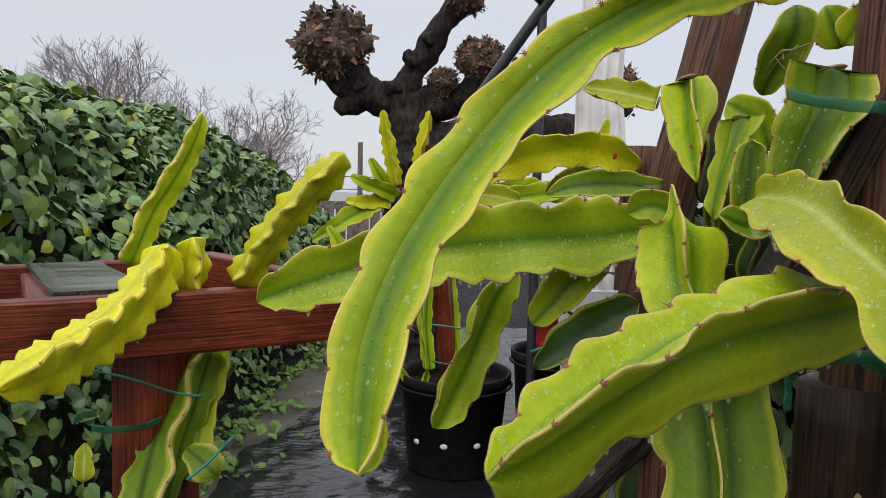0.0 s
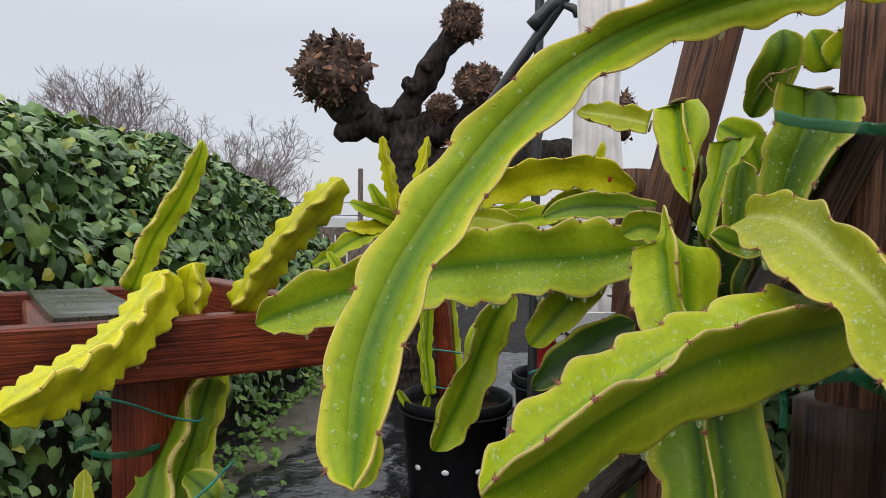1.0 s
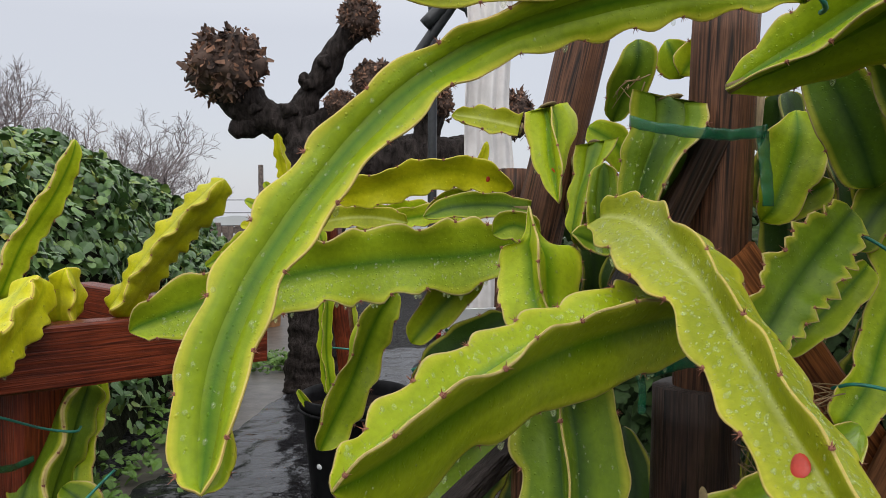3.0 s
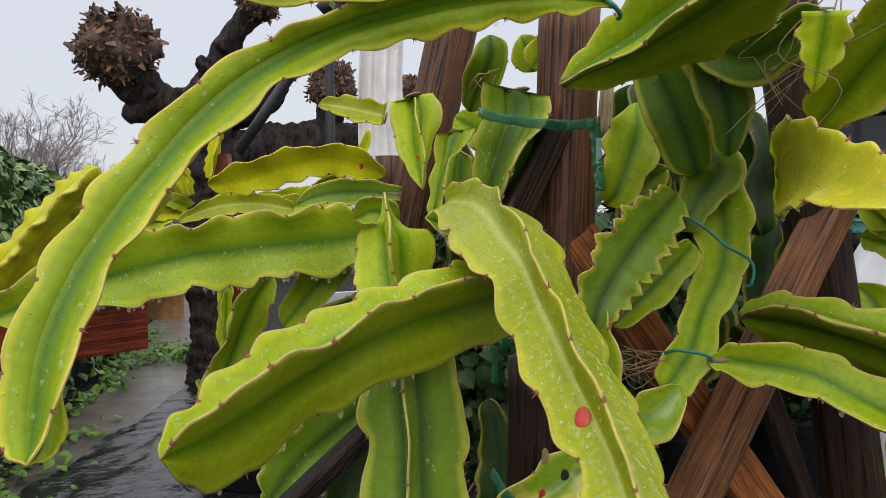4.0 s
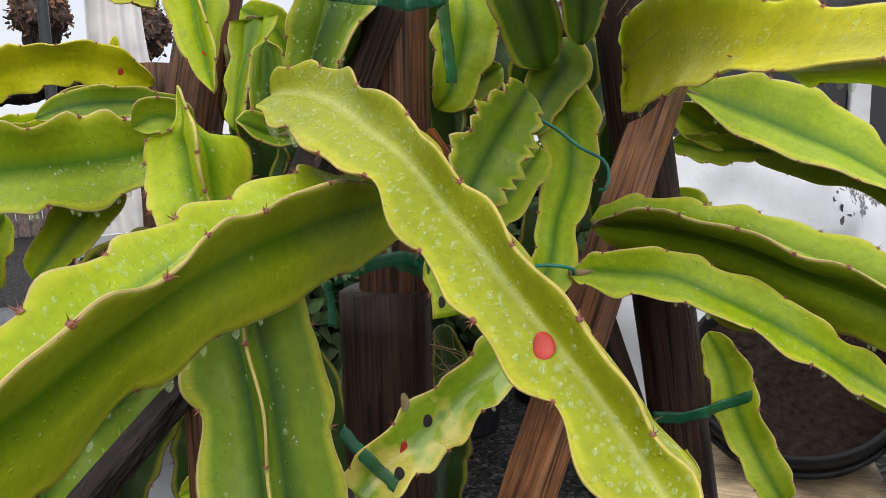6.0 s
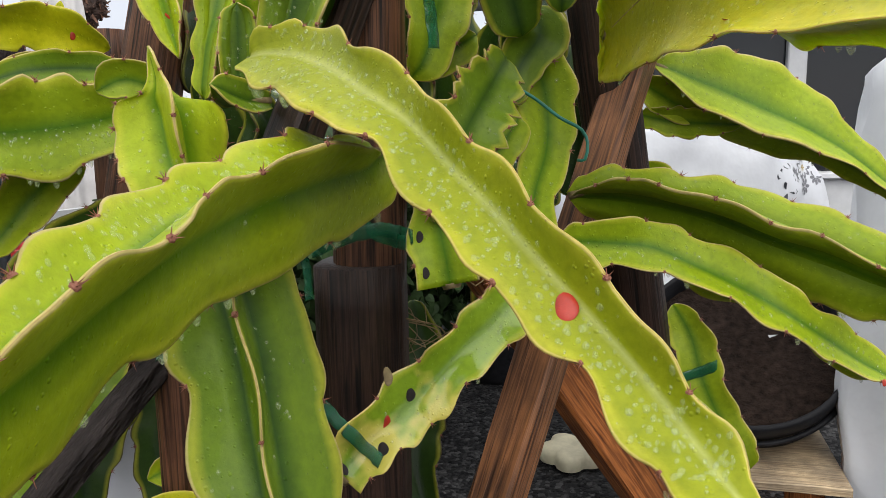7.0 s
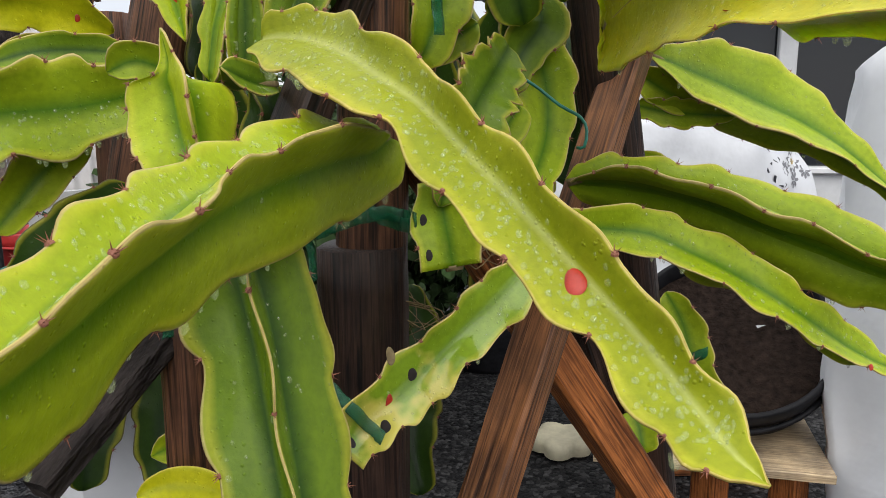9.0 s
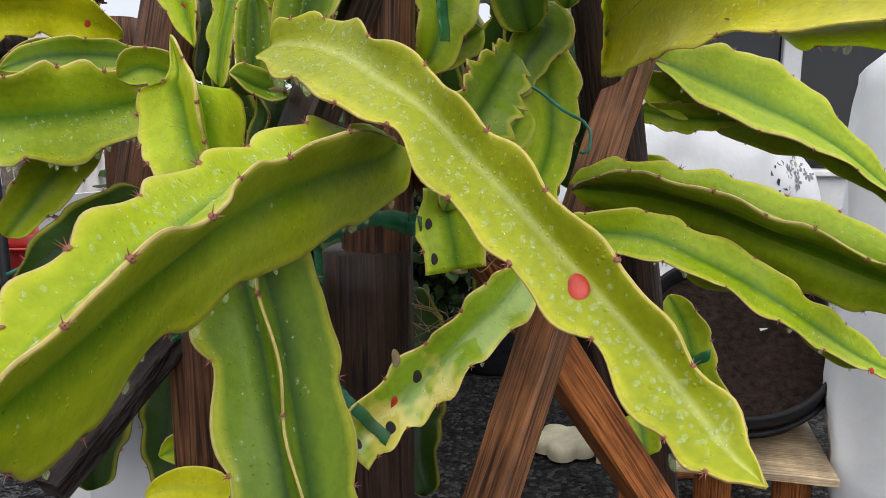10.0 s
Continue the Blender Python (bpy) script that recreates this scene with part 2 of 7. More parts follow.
white_paint = plain("white_wall_paint", (0.72, 0.72, 0.73), 0.6, 12, 0.07, 0.15)
steel = plain("black_powder_coat", (0.030, 0.032, 0.036), 0.4, 60, 0.3)
terracotta = plain("terracotta", (0.45, 0.22, 0.09), 0.8, 20, 0.25)
cream = plain("cream_painted_stone", (0.66, 0.60, 0.42), 0.6, 20, 0.18, 0.3)
red_plastic = plain("red_plastic", (0.50, 0.035, 0.035), 0.4, 20, 0.2)
teal_pot = plain("teal_glaze", (0.10, 0.30, 0.26), 0.3, 20, 0.2)
concrete = plain("wet_concrete", (0.125, 0.108, 0.095), 0.34, 9, 0.4, 0.5, 0.01)
ivy_mat, _n, _l, _b = node_material("ivy_leaf")
_g = _n.new("ShaderNodeNewGeometry")
_r = ramp(_n, [(0.0, (0.045, 0.090, 0.030)), (0.45, (0.090, 0.178, 0.055)), (0.8, (0.165, 0.280, 0.080)), (0.97, (0.20, 0.28, 0.06)), (1.0, (0.36, 0.34, 0.03))])
_l.new(_g.outputs["Random Per Island"], _r.inputs[0])
_v = noise_tex(_n, _l, 40.0, 3.0)
_vr = ramp(_n, [(0.3, (0.75, 0.8, 0.75)), (0.7, (1.15, 1.1, 1.1))])
_l.new(_v, _vr.inputs[0])
_l.new(mix_colour(_n, _l, 0.7, _r.outputs[0], _vr.outputs[0], "MULTIPLY"), _b.inputs["Base Color"])
_b.inputs["Roughness"].default_value = 0.38
bump(_n, _l, _b, _v, 0.3, 0.004)
shrub_mat = plain("dark_shrub_leaf", (0.030, 0.055, 0.018), 0.5, 14, 0.6)
weed_mat = plain("fresh_weed_green", (0.10, 0.20, 0.025), 0.6, 30, 0.4)
hedge_core = plain("hedge_shade_twigs", (0.022, 0.024, 0.013), 0.95, 20, 0.5, 1.0, 0.05)

gravel_mat, _n, _l, _b = node_material("dark_wet_gravel")
_tc = _n.new("ShaderNodeTexCoord")
_vo = _n.new("ShaderNodeTexVoronoi")
_vo.inputs["Scale"].default_value = 62.0
_l.new(_tc.outputs["Object"], _vo.inputs["Vector"])
_cr = ramp(_n, [(0.0, (0.005, 0.005, 0.006)), (0.6, (0.017, 0.017, 0.018)), (1.0, (0.062, 0.062, 0.064))])
_sp = _n.new("ShaderNodeSeparateColor")
_l.new(_vo.outputs["Color"], _sp.inputs[0])
_l.new(_sp.outputs[0], _cr.inputs[0])
_big = noise_tex(_n, _l, 1.1, 4.0)
_br = ramp(_n, [(0.35, (0.7, 0.7, 0.7)), (0.65, (1.15, 1.1, 1.05))])
_l.new(_big, _br.inputs[0])
_l.new(mix_colour(_n, _l, 0.8, _cr.outputs[0], _br.outputs[0], "MULTIPLY"), _b.inputs["Base Color"])
_b.inputs["Roughness"].default_value = 0.75
_b.inputs["Specular IOR Level"].default_value = 0.12
_inv = _n.new("ShaderNodeMath")
_inv.operation = "SUBTRACT"
_inv.inputs[0].default_value = 1.0
_l.new(_vo.outputs["Distance"], _inv.inputs[1])
bump(_n, _l, _b, _inv.outputs[0], 1.0, 0.012)

tarp_mat, _n, _l, _b = node_material("wet_black_sheeting")
_b.inputs["Base Color"].default_value = (0.014, 0.014, 0.016, 1)
_w1 = noise_tex(_n, _l, 5.0, 5.0, 0.55, (1, 2.2, 1))
_wr = ramp(_n, [(0.35, (0.02, 0.02, 0.02)), (0.65, (0.22, 0.22, 0.22))])
_l.new(_w1, _wr.inputs[0])
_l.new(_wr.outputs[0], _b.inputs["Roughness"])
bump(_n, _l, _b, _w1, 0.7, 0.03)

# Opaque pane; the darkness of the room behind is in its colour.
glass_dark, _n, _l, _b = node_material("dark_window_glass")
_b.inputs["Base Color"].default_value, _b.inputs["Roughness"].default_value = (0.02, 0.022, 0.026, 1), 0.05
# Pale grey base colour carries the haze over the far hills.
far_hill = plain("mist_tinted_hill", (0.40, 0.42, 0.42), 1.0, 0.08, 0.06, 0.0)


for dull in (soil, shrub_mat, black_plastic, hedge_core, bark):
    dull.node_tree.nodes["Principled BSDF"].inputs["Specular IOR Level"].default_value = 0.1


# ---- builders ----
def mesh_part(name, verts, faces, material, parent, label="", smooth=True, attr=None):
    me = bpy.data.meshes.new(name)
    me.from_pydata([tuple(v) for v in verts], [], faces)
    me.materials.append(material)
    if smooth:
        me.polygons.foreach_set("use_smooth", [True] * len(me.polygons))
    if attr is not None:
        me.attributes.new("rib", "FLOAT", "POINT").data.foreach_set("value", np.asarray(attr, dtype=np.float32))
    me.update()
    ob = new(name, me)
    if parent is not None:
        ob.parent = parent
        ob.matrix_parent_inverse = parent.matrix_basis.inverted()
    if label:
        ob["label"] = label
    return ob


def part(name, bm, material, parent, label="", smooth=False):
    me = bpy.data.meshes.new(name)
    bm.normal_update()
    bm.to_mesh(me)
    bm.free()
    me.materials.append(material)
    if smooth:
        me.polygons.foreach_set("use_smooth", [True] * len(me.polygons))
    ob = new(name, me)
    if parent is not None:
        ob.parent = parent
        ob.matrix_parent_inverse = parent.matrix_basis.inverted()
    if label:
        ob["label"] = label
    return ob


def thing(name, place, label, category, group="", kind=""):
    e = new(name)
    e.location = place
    e.matrix_basis = Matrix.Translation(place)
    return tagged(e, label, category, group, kind)


def spline(rows, step):
    """Catmull-Rom through rows, at about even steps."""
    p = np.asarray(rows, dtype=float)
    p = np.vstack([2 * p[0] - p[1], p, 2 * p[-1] - p[-2]])
    out = []
    for i in range(1, len(p) - 2):
        a, b, c, d = p[i - 1:i + 3]
        n = max(2, int(np.linalg.norm(c[:3] - b[:3]) / step))
        for k in range(n):
            u = k / n
            out.append(0.5 * (2 * b + (c - a) * u + (2 * a - 5 * b + 4 * c - d) * u * u + (3 * b - a - 3 * c + d) * u ** 3))
    out.append(p[-2])
    return np.array(out)


def unit(v):
    return v / (np.linalg.norm(v, axis=-1, keepdims=True) + 1e-12)


def tube(rows, sides=8, step=0.02, rough=0.0, seed=0, cap=True):
    """Verts and faces of a tube through rows of x, y, z, radius."""
    c = spline(rows, step)
    t = unit(np.gradient(c[:, :3], axis=0))
    ref = np.array([0.0, 0.0, 1.0]) if abs(t[0][2]) < 0.9 else np.array([1.0, 0.0, 0.0])
    verts, faces = [], []
    u = unit(np.cross(t[0], ref))
    for i, (row, ti) in enumerate(zip(c, t)):
        u = unit(u - ti * (u @ ti))
        w = np.cross(ti, u)
        for k in range(sides):
            a = 2 * math.pi * k / sides
            r = max(row[3], 1e-4)
            if rough:
                q = row[:3] * 9 + (math.cos(a) * u + math.sin(a) * w) * 0.8 * r * 12
                r *= 1 + rough * noise.noise((q[0] + seed, q[1], q[2])) + 0.5 * rough * noise.noise((q[0] * 3, q[1] * 3 + seed, q[2] * 3))
            verts.append(row[:3] + r * (math.cos(a) * u + math.sin(a) * w))
    n = len(c)
    for i in range(n - 1):
        for k in range(sides):
            k2 = (k + 1) % sides
            faces.append((i * sides + k, i * sides + k2, (i + 1) * sides + k2, (i + 1) * sides + k))
    if cap:
        faces.append(tuple(range(sides))[::-1])
        faces.append(tuple((n - 1) * sides + k for k in range(sides)))
    return verts, faces


def beam(name, a, b, w, h, material, parent, label="", up=(0, 0, 1), wear=0.0015, seed=0):
    """A sawn piece from a to b: w across, h along up, slightly uneven, with worn edges. Local z runs along it."""
    a, b = Vector(a), Vector(b)
    z = (b - a).normalized()
    x = Vector(up).cross(z).normalized()
    y = z.cross(x)
    m = Matrix((x, y, z)).transposed().to_4x4()
    m.translation = a
    length = (b - a).length
    n = max(3, int(length / 0.05))
    e = min(w, h) * 0.09
    outline = [(w / 2 - e, h / 2), (w / 2, h / 2 - e), (w / 2, -h / 2 + e), (w / 2 - e, -h / 2), (-w / 2 + e, -h / 2), (-w / 2, -h / 2 + e), (-w / 2, h / 2 - e), (-w / 2 + e, h / 2)]
    verts, faces = [], []
    for i in range(n + 1):
        for k, (px, py) in enumerate(outline):
            j = noise.noise((i * 0.37 + seed, k * 1.7, seed * 2.1)) * wear * 2
            verts.append((px + j, py + j * 0.7, length * i / n))
    for i in range(n):
        for k in range(8):
            k2 = (k + 1) % 8
            faces.append((i * 8 + k, (i + 1) * 8 + k, (i + 1) * 8 + k2, i * 8 + k2))
    faces.append(tuple(range(8)))
    faces.append(tuple(n * 8 + k for k in range(8))[::-1])
    ob = mesh_part(name, verts, faces, material, None, label, smooth=False)
    if parent is not None:
        ob.parent = parent
        ob.matrix_parent_inverse = parent.matrix_basis.inverted()
    ob.matrix_basis = m
    return ob


def log(name, a, b, ra, rb, material, parent, label="", seed=0, sides=14):
    """A round or part-squared pole from a to b with an uneven, checked surface. Local z runs along it."""
    a, b = Vector(a), Vector(b)
    z = (b - a).normalized()
    x = Vector((0, 1, 0.1)).cross(z).normalized()
    m = Matrix((x, z.cross(x), z)).transposed().to_4x4()
    m.translation = a
    length = (b - a).length
    n = max(4, int(length / 0.035))
    verts, faces = [], []
    for i in range(n + 1):
        r = ra + (rb - ra) * i / n
        for k in range(sides):
            an = 2 * math.pi * k / sides
            q = r * (1 + 0.07 * noise.noise((math.cos(an) * 2 + seed, math.sin(an) * 2, i * 0.16)) + 0.03 * noise.noise((k * 2.3, i * 0.5, seed)))
            sq = 1 - 0.10 * abs(math.sin(2 * an)) ** 2
            verts.append((q * sq * math.cos(an), q * sq * math.sin(an), length * i / n))
    for i in range(n):
        for k in range(sides):
            k2 = (k + 1) % sides
            faces.append((i * sides + k, i * sides + k2, (i + 1) * sides + k2, (i + 1) * sides + k))
    faces.append(tuple(range(sides))[::-1])
    faces.append(tuple(n * sides + k for k in range(sides)))
    ob = mesh_part(name, verts, faces, material, None, label)
    if parent is not None:
        ob.parent = parent
        ob.matrix_parent_inverse = parent.matrix_basis.inverted()
    ob.matrix_basis = m
    return ob


def wire(points, radius, label, material=None, name="garden_wire"):
    v, f = tube([(*p, radius) for p in points], 6, 0.006)
    return tagged(mesh_part(name, v, f, material or wire_mat, None), label, "garden wire", "plant ties")


def band(points, width, label, across=(0, 0, 1), thick=0.0006, name="tie_tape"):
    """A flat plastic tape through points, of that width along across, crinkled."""
    c = spline(points, 0.008)
    ac = unit(np.array(across, dtype=float))
    t = unit(np.gradient(c, axis=0))
    nr = unit(np.cross(t, ac))
    verts, faces = [], []
    for i in range(len(c)):
        wav = 0.0004 * math.sin(i * 1.3)
        wd = width / 2 * (1 + 0.05 * math.sin(i * 0.5))
        for s, o in ((-1, 0), (-0.35, 0.5), (0.35, -0.5), (1, 0)):
            verts.append(c[i] + ac * s * wd + nr[i] * (wav * (1 + o)))
        for s, o in ((1, 0), (0.35, -0.5), (-0.35, 0.5), (-1, 0)):
            verts.append(c[i] + ac * s * wd + nr[i] * (wav * (1 + o) - thick))
    for i in range(len(c) - 1):
        for k in range(8):
            k2 = (k + 1) % 8
            faces.append((i * 8 + k, i * 8 + k2, i * 8 + 8 + k2, i * 8 + 8 + k))
    faces.append(tuple(range(8))[::-1])
    faces.append(tuple((len(c) - 1) * 8 + k for k in range(8)))
    return tagged(mesh_part(name, verts, faces, tape_mat, None), label, "tie tape", "plant ties")


def dome(centre, normal, along, r, tall, stretch=1.0, sides=7):
    """A small bead of water on a surface."""
    nrm = unit(np.asarray(normal))
    u = unit(np.asarray(along) - nrm * (np.asarray(along) @ nrm))
    w = np.cross(nrm, u)
    v = []
    for rr, hh in ((1.0, -0.15), (0.86, 0.5), (0.45, 0.88)):
        for k in range(sides):
            a = 2 * math.pi * k / sides
            q = rr if sides < 9 else rr * (1 + 0.10 * math.sin(2 * a + 1) + 0.06 * math.sin(3 * a))
            v.append(centre + r * q * (math.cos(a) * u * stretch + math.sin(a) * w) + nrm * r * tall * hh)
    v.append(centre + nrm * r * tall)
    f = []
    for q in range(2):
        for k in range(sides):
            k2 = (k + 1) % sides
            f.append((q * sides + k, q * sides + k2, (q + 1) * sides + k2, (q + 1) * sides + k))
    f += [(2 * sides + k, 2 * sides + (k + 1) % sides, 3 * sides) for k in range(sides)]
    return v, f


def areole_mesh():
    """A corky cushion with four short spines, about 1 unit high, pointing along z."""
    v, f = dome(np.zeros(3), (0, 0, 1), (1, 0, 0), 0.62, 0.75)
    v = [tuple(q) for q in v]
    for k, (ax, ay, ln) in enumerate(((0.55, 0.2, 1.9), (-0.5, 0.45, 1.7), (0.1, -0.65, 1.8), (-0.15, 0.1, 1.5))):
        d = unit(np.array([ax, ay, 0.8]))
        s1 = unit(np.cross(d, (0, 0, 1)))
        s2 = np.cross(d, s1)
        b = len(v)
        for q in range(3):
            an = 2 * math.pi * q / 3
            v.append(tuple(0.15 * (math.cos(an) * s1 + math.sin(an) * s2) + d * 0.2))
        v.append(tuple(d * ln))
        f += [(b, b + 1, b + 3), (b + 1, b + 2, b + 3), (b + 2, b, b + 3)]
    me = bpy.data.meshes.new("areole")
    me.from_pydata(v, [], f)
    me.materials.append(spine_mat)
    return me


AREOLE = areole_mesh()
AV = np.array([v.co[:] for v in AREOLE.vertices])
AF = [tuple(p.vertices) for p in AREOLE.polygons]
PROFILE = [(0.45, 0.125, 0.30), (0.70, 0.075, 0.60), (0.90, 0.045, 0.88), (0.982, 0.026, 0.962), (1.0, 0.0, 1.0)]


# profile columns, repeated by their share of the surface
WIDE = [k * 10 + j for k in range(3) for j, share in ((0, 3), (1, 3), (2, 2), (7, 2), (8, 3), (9, 3)) for _ in range(share)]


def stem(plant, label, material, amp, gap, ends, rib_a, rib_b, drops, rows, fan=(0, 120, 240), reach_by=(1, 1, 1), plump=0.0):
    """One three-ribbed cactus stem through rows of x, y, z, radius; rib_a and rib_b: where its first rib points at either end.
    fan, reach_by: the ribs' angles round the stem and their lengths; plump: 1 for young, full ribs. ends: r rounded, n a thin woody neck, c cut. amp, gap: the depth and spacing of the notches on the ribs."""
    rng = np.random.default_rng(int(abs(rows[0][0] * 7919 + rows[0][2] * 104729)) % 100000 + len(rows))
    c = spline(rows, 0.0042)
    n = len(c)
    pos, rad = c[:, :3], np.maximum(c[:, 3], 0.0025)
    t = unit(np.gradient(pos, axis=0))
    s = np.concatenate([[0], np.cumsum(np.linalg.norm(np.diff(pos, axis=0), axis=1))])
    length = s[-1]
    for x, e in ((s, ends[0]), (length - s, ends[1])):
        if e == "r":
            rad = rad * np.sqrt(np.clip(1 - (1 - np.clip(x / 0.012, 0.02, 1)) ** 2, 0.01, 1))
    u = (s / length)[:, None]
    rib = unit(np.array(rib_a) * (1 - u) + np.array(rib_b) * u)
    rib = unit(rib - t * np.sum(rib * t, axis=1, keepdims=True))
    side = np.cross(t, rib)
    slim = np.clip((0.011 - rad) / 0.006, 0, 1)
    phase = rng.random(3)
    sway = rng.random(3) * 6
    tops = []
    rings = np.zeros((n, 30, 3))
    vals = np.zeros(30)
    for k in range(3):
        an = radians(fan[k]) + 0.10 * np.sin(s * 5 + sway[k])
        d = np.cos(an)[:, None] * rib + np.sin(an)[:, None] * side
        p = -np.sin(an)[:, None] * rib + np.cos(an)[:, None] * side
        q = s / gap + phase[k] + 0.18 * np.sin(s * 31 + sway[k])
        fr = q - np.floor(q)
        wave = np.where(fr < 0.72, -np.cos(math.pi * fr / 0.72), np.cos(math.pi * (fr - 0.72) / 0.28))
        arm = rad * reach_by[k]
        edge = arm * (1 + 1.5 * amp * wave * (1 - slim) + 0.05 * np.sin(s * 17 + sway[k]) * (1 - slim))
        lat = rad * 0.15 * (1 - slim) * np.sin(s * 2 * math.pi / (gap * 2.3) + sway[k])
        col = k * 10
        va = radians((fan[k] + fan[k - 1] - (360 if k == 0 else 0)) / 2)
        vd = math.cos(va) * rib + math.sin(va) * side
        cr = (0.235 + 0.60 * slim + 0.20 * plump) * rad
        rings[:, col] = pos + vd * cr[:, None]
        vals[col] = 0.0
        seq = [(-1, i) for i in range(4)] + [(1, 4)] + [(1, i) for i in (3, 2, 1, 0)]
        for j, (sg, i) in enumerate(seq):
            f, h, a = PROFILE[i]
            reach = arm * f + (edge - arm) * f ** 3
            half = np.maximum(rad * h * (1 + 1.4 * slim + 1.5 * plump), 0.0008 if h else 0) * sg
            rings[:, col + 1 + j] = pos + d * reach[:, None] + p * (half + lat * f ** 2)[:, None]
            vals[col + 1 + j] = a
        for m in range(int(math.ceil(q[0])), int(q[-1]) + 1):
            i = int(np.argmin(np.abs(q - m)))
            if 3 < i < n - 3 and rad[i] > 0.009:
                tops.append((rings[i, col + 5], d[i], t[i], rad[i]))
    return clothe(plant, label, material, ends, drops, rng, rings, vals, pos, t, rad, tops)


def even(line, n):
    """n points at even steps along a smooth line through the given ones, and where on it those lie."""
    p = spline(line, 0.002)
    s = np.concatenate([[0], np.cumsum(np.linalg.norm(np.diff(p, axis=0), axis=1))])
    at = [s[int(np.argmin(np.linalg.norm(p - np.array(q), axis=1)))] / s[-1] for q in line]
    u = np.linspace(0, 1, n) * s[-1]
    return np.stack([np.interp(u, s, p[:, k]) for k in range(3)], axis=1), at, s[-1]


def ribbed(plant, label, material, drops, ends, behind, swell, *ribs, groove=0.34):
    """A stem by the lines of its ribs, from base to tip, each through its spine cushions. Of two ribs the third
    stands on the side that behind names. groove: how full the hollow between ribs is. swell: how far the margin bulges before each cushion."""
    rng = np.random.default_rng(int(abs(ribs[0][0][0] * 7919 + ribs[0][0][2] * 104729)) % 100000)
    n = max(12, int(max(even(r, 3)[2] for r in ribs) / 0.0042))
    lines = [even(r, n) for r in ribs]
    edges = [e[0] for e in lines]
    if len(edges) == 2:
        m = (edges[0] + edges[1]) / 2
        w = np.linalg.norm(edges[0] - edges[1], axis=1, keepdims=True)
        back = unit(np.cross(unit(np.gradient(m, axis=0)), unit(edges[1] - edges[0])))
        back = back * np.sign(back @ np.array(behind))[:, None]
        pos = m + back * w * 0.24
        edges.append(pos + back * w * 0.52)
        lines.append((None, lines[0][1], lines[0][2]))
    else:
        pos = sum(edges) / 3
    t = unit(np.gradient(pos, axis=0))
    s = np.linspace(0, lines[0][2], n)
    close = np.ones(n)
    for x, e in ((s, ends[0]), (s[-1] - s, ends[1])):
        if e == "r":
            close = close * np.sqrt(np.clip(1 - (1 - np.clip(x / 0.008, 0.03, 1)) ** 2, 0.01, 1))
    edges = [pos + (e - pos) * close[:, None] for e in edges]
    rad = np.mean([np.linalg.norm(e - pos, axis=1) for e in edges], axis=0)
    rings, vals, tops = np.zeros((n, 30, 3)), np.zeros(30), []
    slim = np.clip((0.009 - rad) / 0.006, 0, 1)
    for k in range(3):
        d = unit(edges[k] - pos)
        p = unit(np.cross(t, d))
        arm = np.linalg.norm(edges[k] - pos, axis=1)
        knots = np.array(lines[k][1]) * (n - 1)
        knots = np.concatenate([[min(-1.0, 2 * knots[0] - knots[1] - 1)], knots[1:-1], [n + 2.0]])
        x = np.arange(n)
        j = np.clip(np.searchsorted(knots, x, side="right") - 1, 0, len(knots) - 2)
        fr = np.clip((x - knots[j]) / (knots[j + 1] - knots[j]), 0, 1)
        hump = np.sin(math.pi * fr ** 1.9) - 0.25
        full = np.clip(arm / 0.012, 0, 1) * np.clip(np.minimum(s, s[-1] - s) / 0.02, 0.1, 1) * np.clip((knots[j + 1] - knots[j]) / 9, 0.3, 1)
        bulge = swell * hump * full + 0.0007 * np.sin(s * 160 + k) * full
        lat = 0.0022 * full * np.sin(s * 2 * math.pi / 0.083 + rng.random() * 6)
        col = k * 10
        mid_ = (edges[k] + edges[k - 1]) / 2 - pos
        rings[:, col] = pos + groove * mid_
        seq = [(-1, i) for i in range(4)] + [(1, 4)] + [(1, i) for i in (3, 2, 1, 0)]
        for q, (sg, i) in enumerate(seq):
            f, h, a = PROFILE[i]
            half = np.maximum(arm * h * (1 + 1.4 * slim), 0.0008 if h else 0) * sg
            rings[:, col + 1 + q] = pos + d * (arm * f + bulge * f ** 3)[:, None] + p * (half + lat * f ** 2)[:, None]
            vals[col + 1 + q] = a
        for i in knots[1:-1]:
            i = int(round(i))
            if 2 < i < n - 2 and arm[i] > 0.008:
                tops.append((rings[i, col + 5], d[i], t[i], rad[i]))
    return clothe(plant, label, material, ends, drops, rng, rings, vals, pos, t, rad, tops)


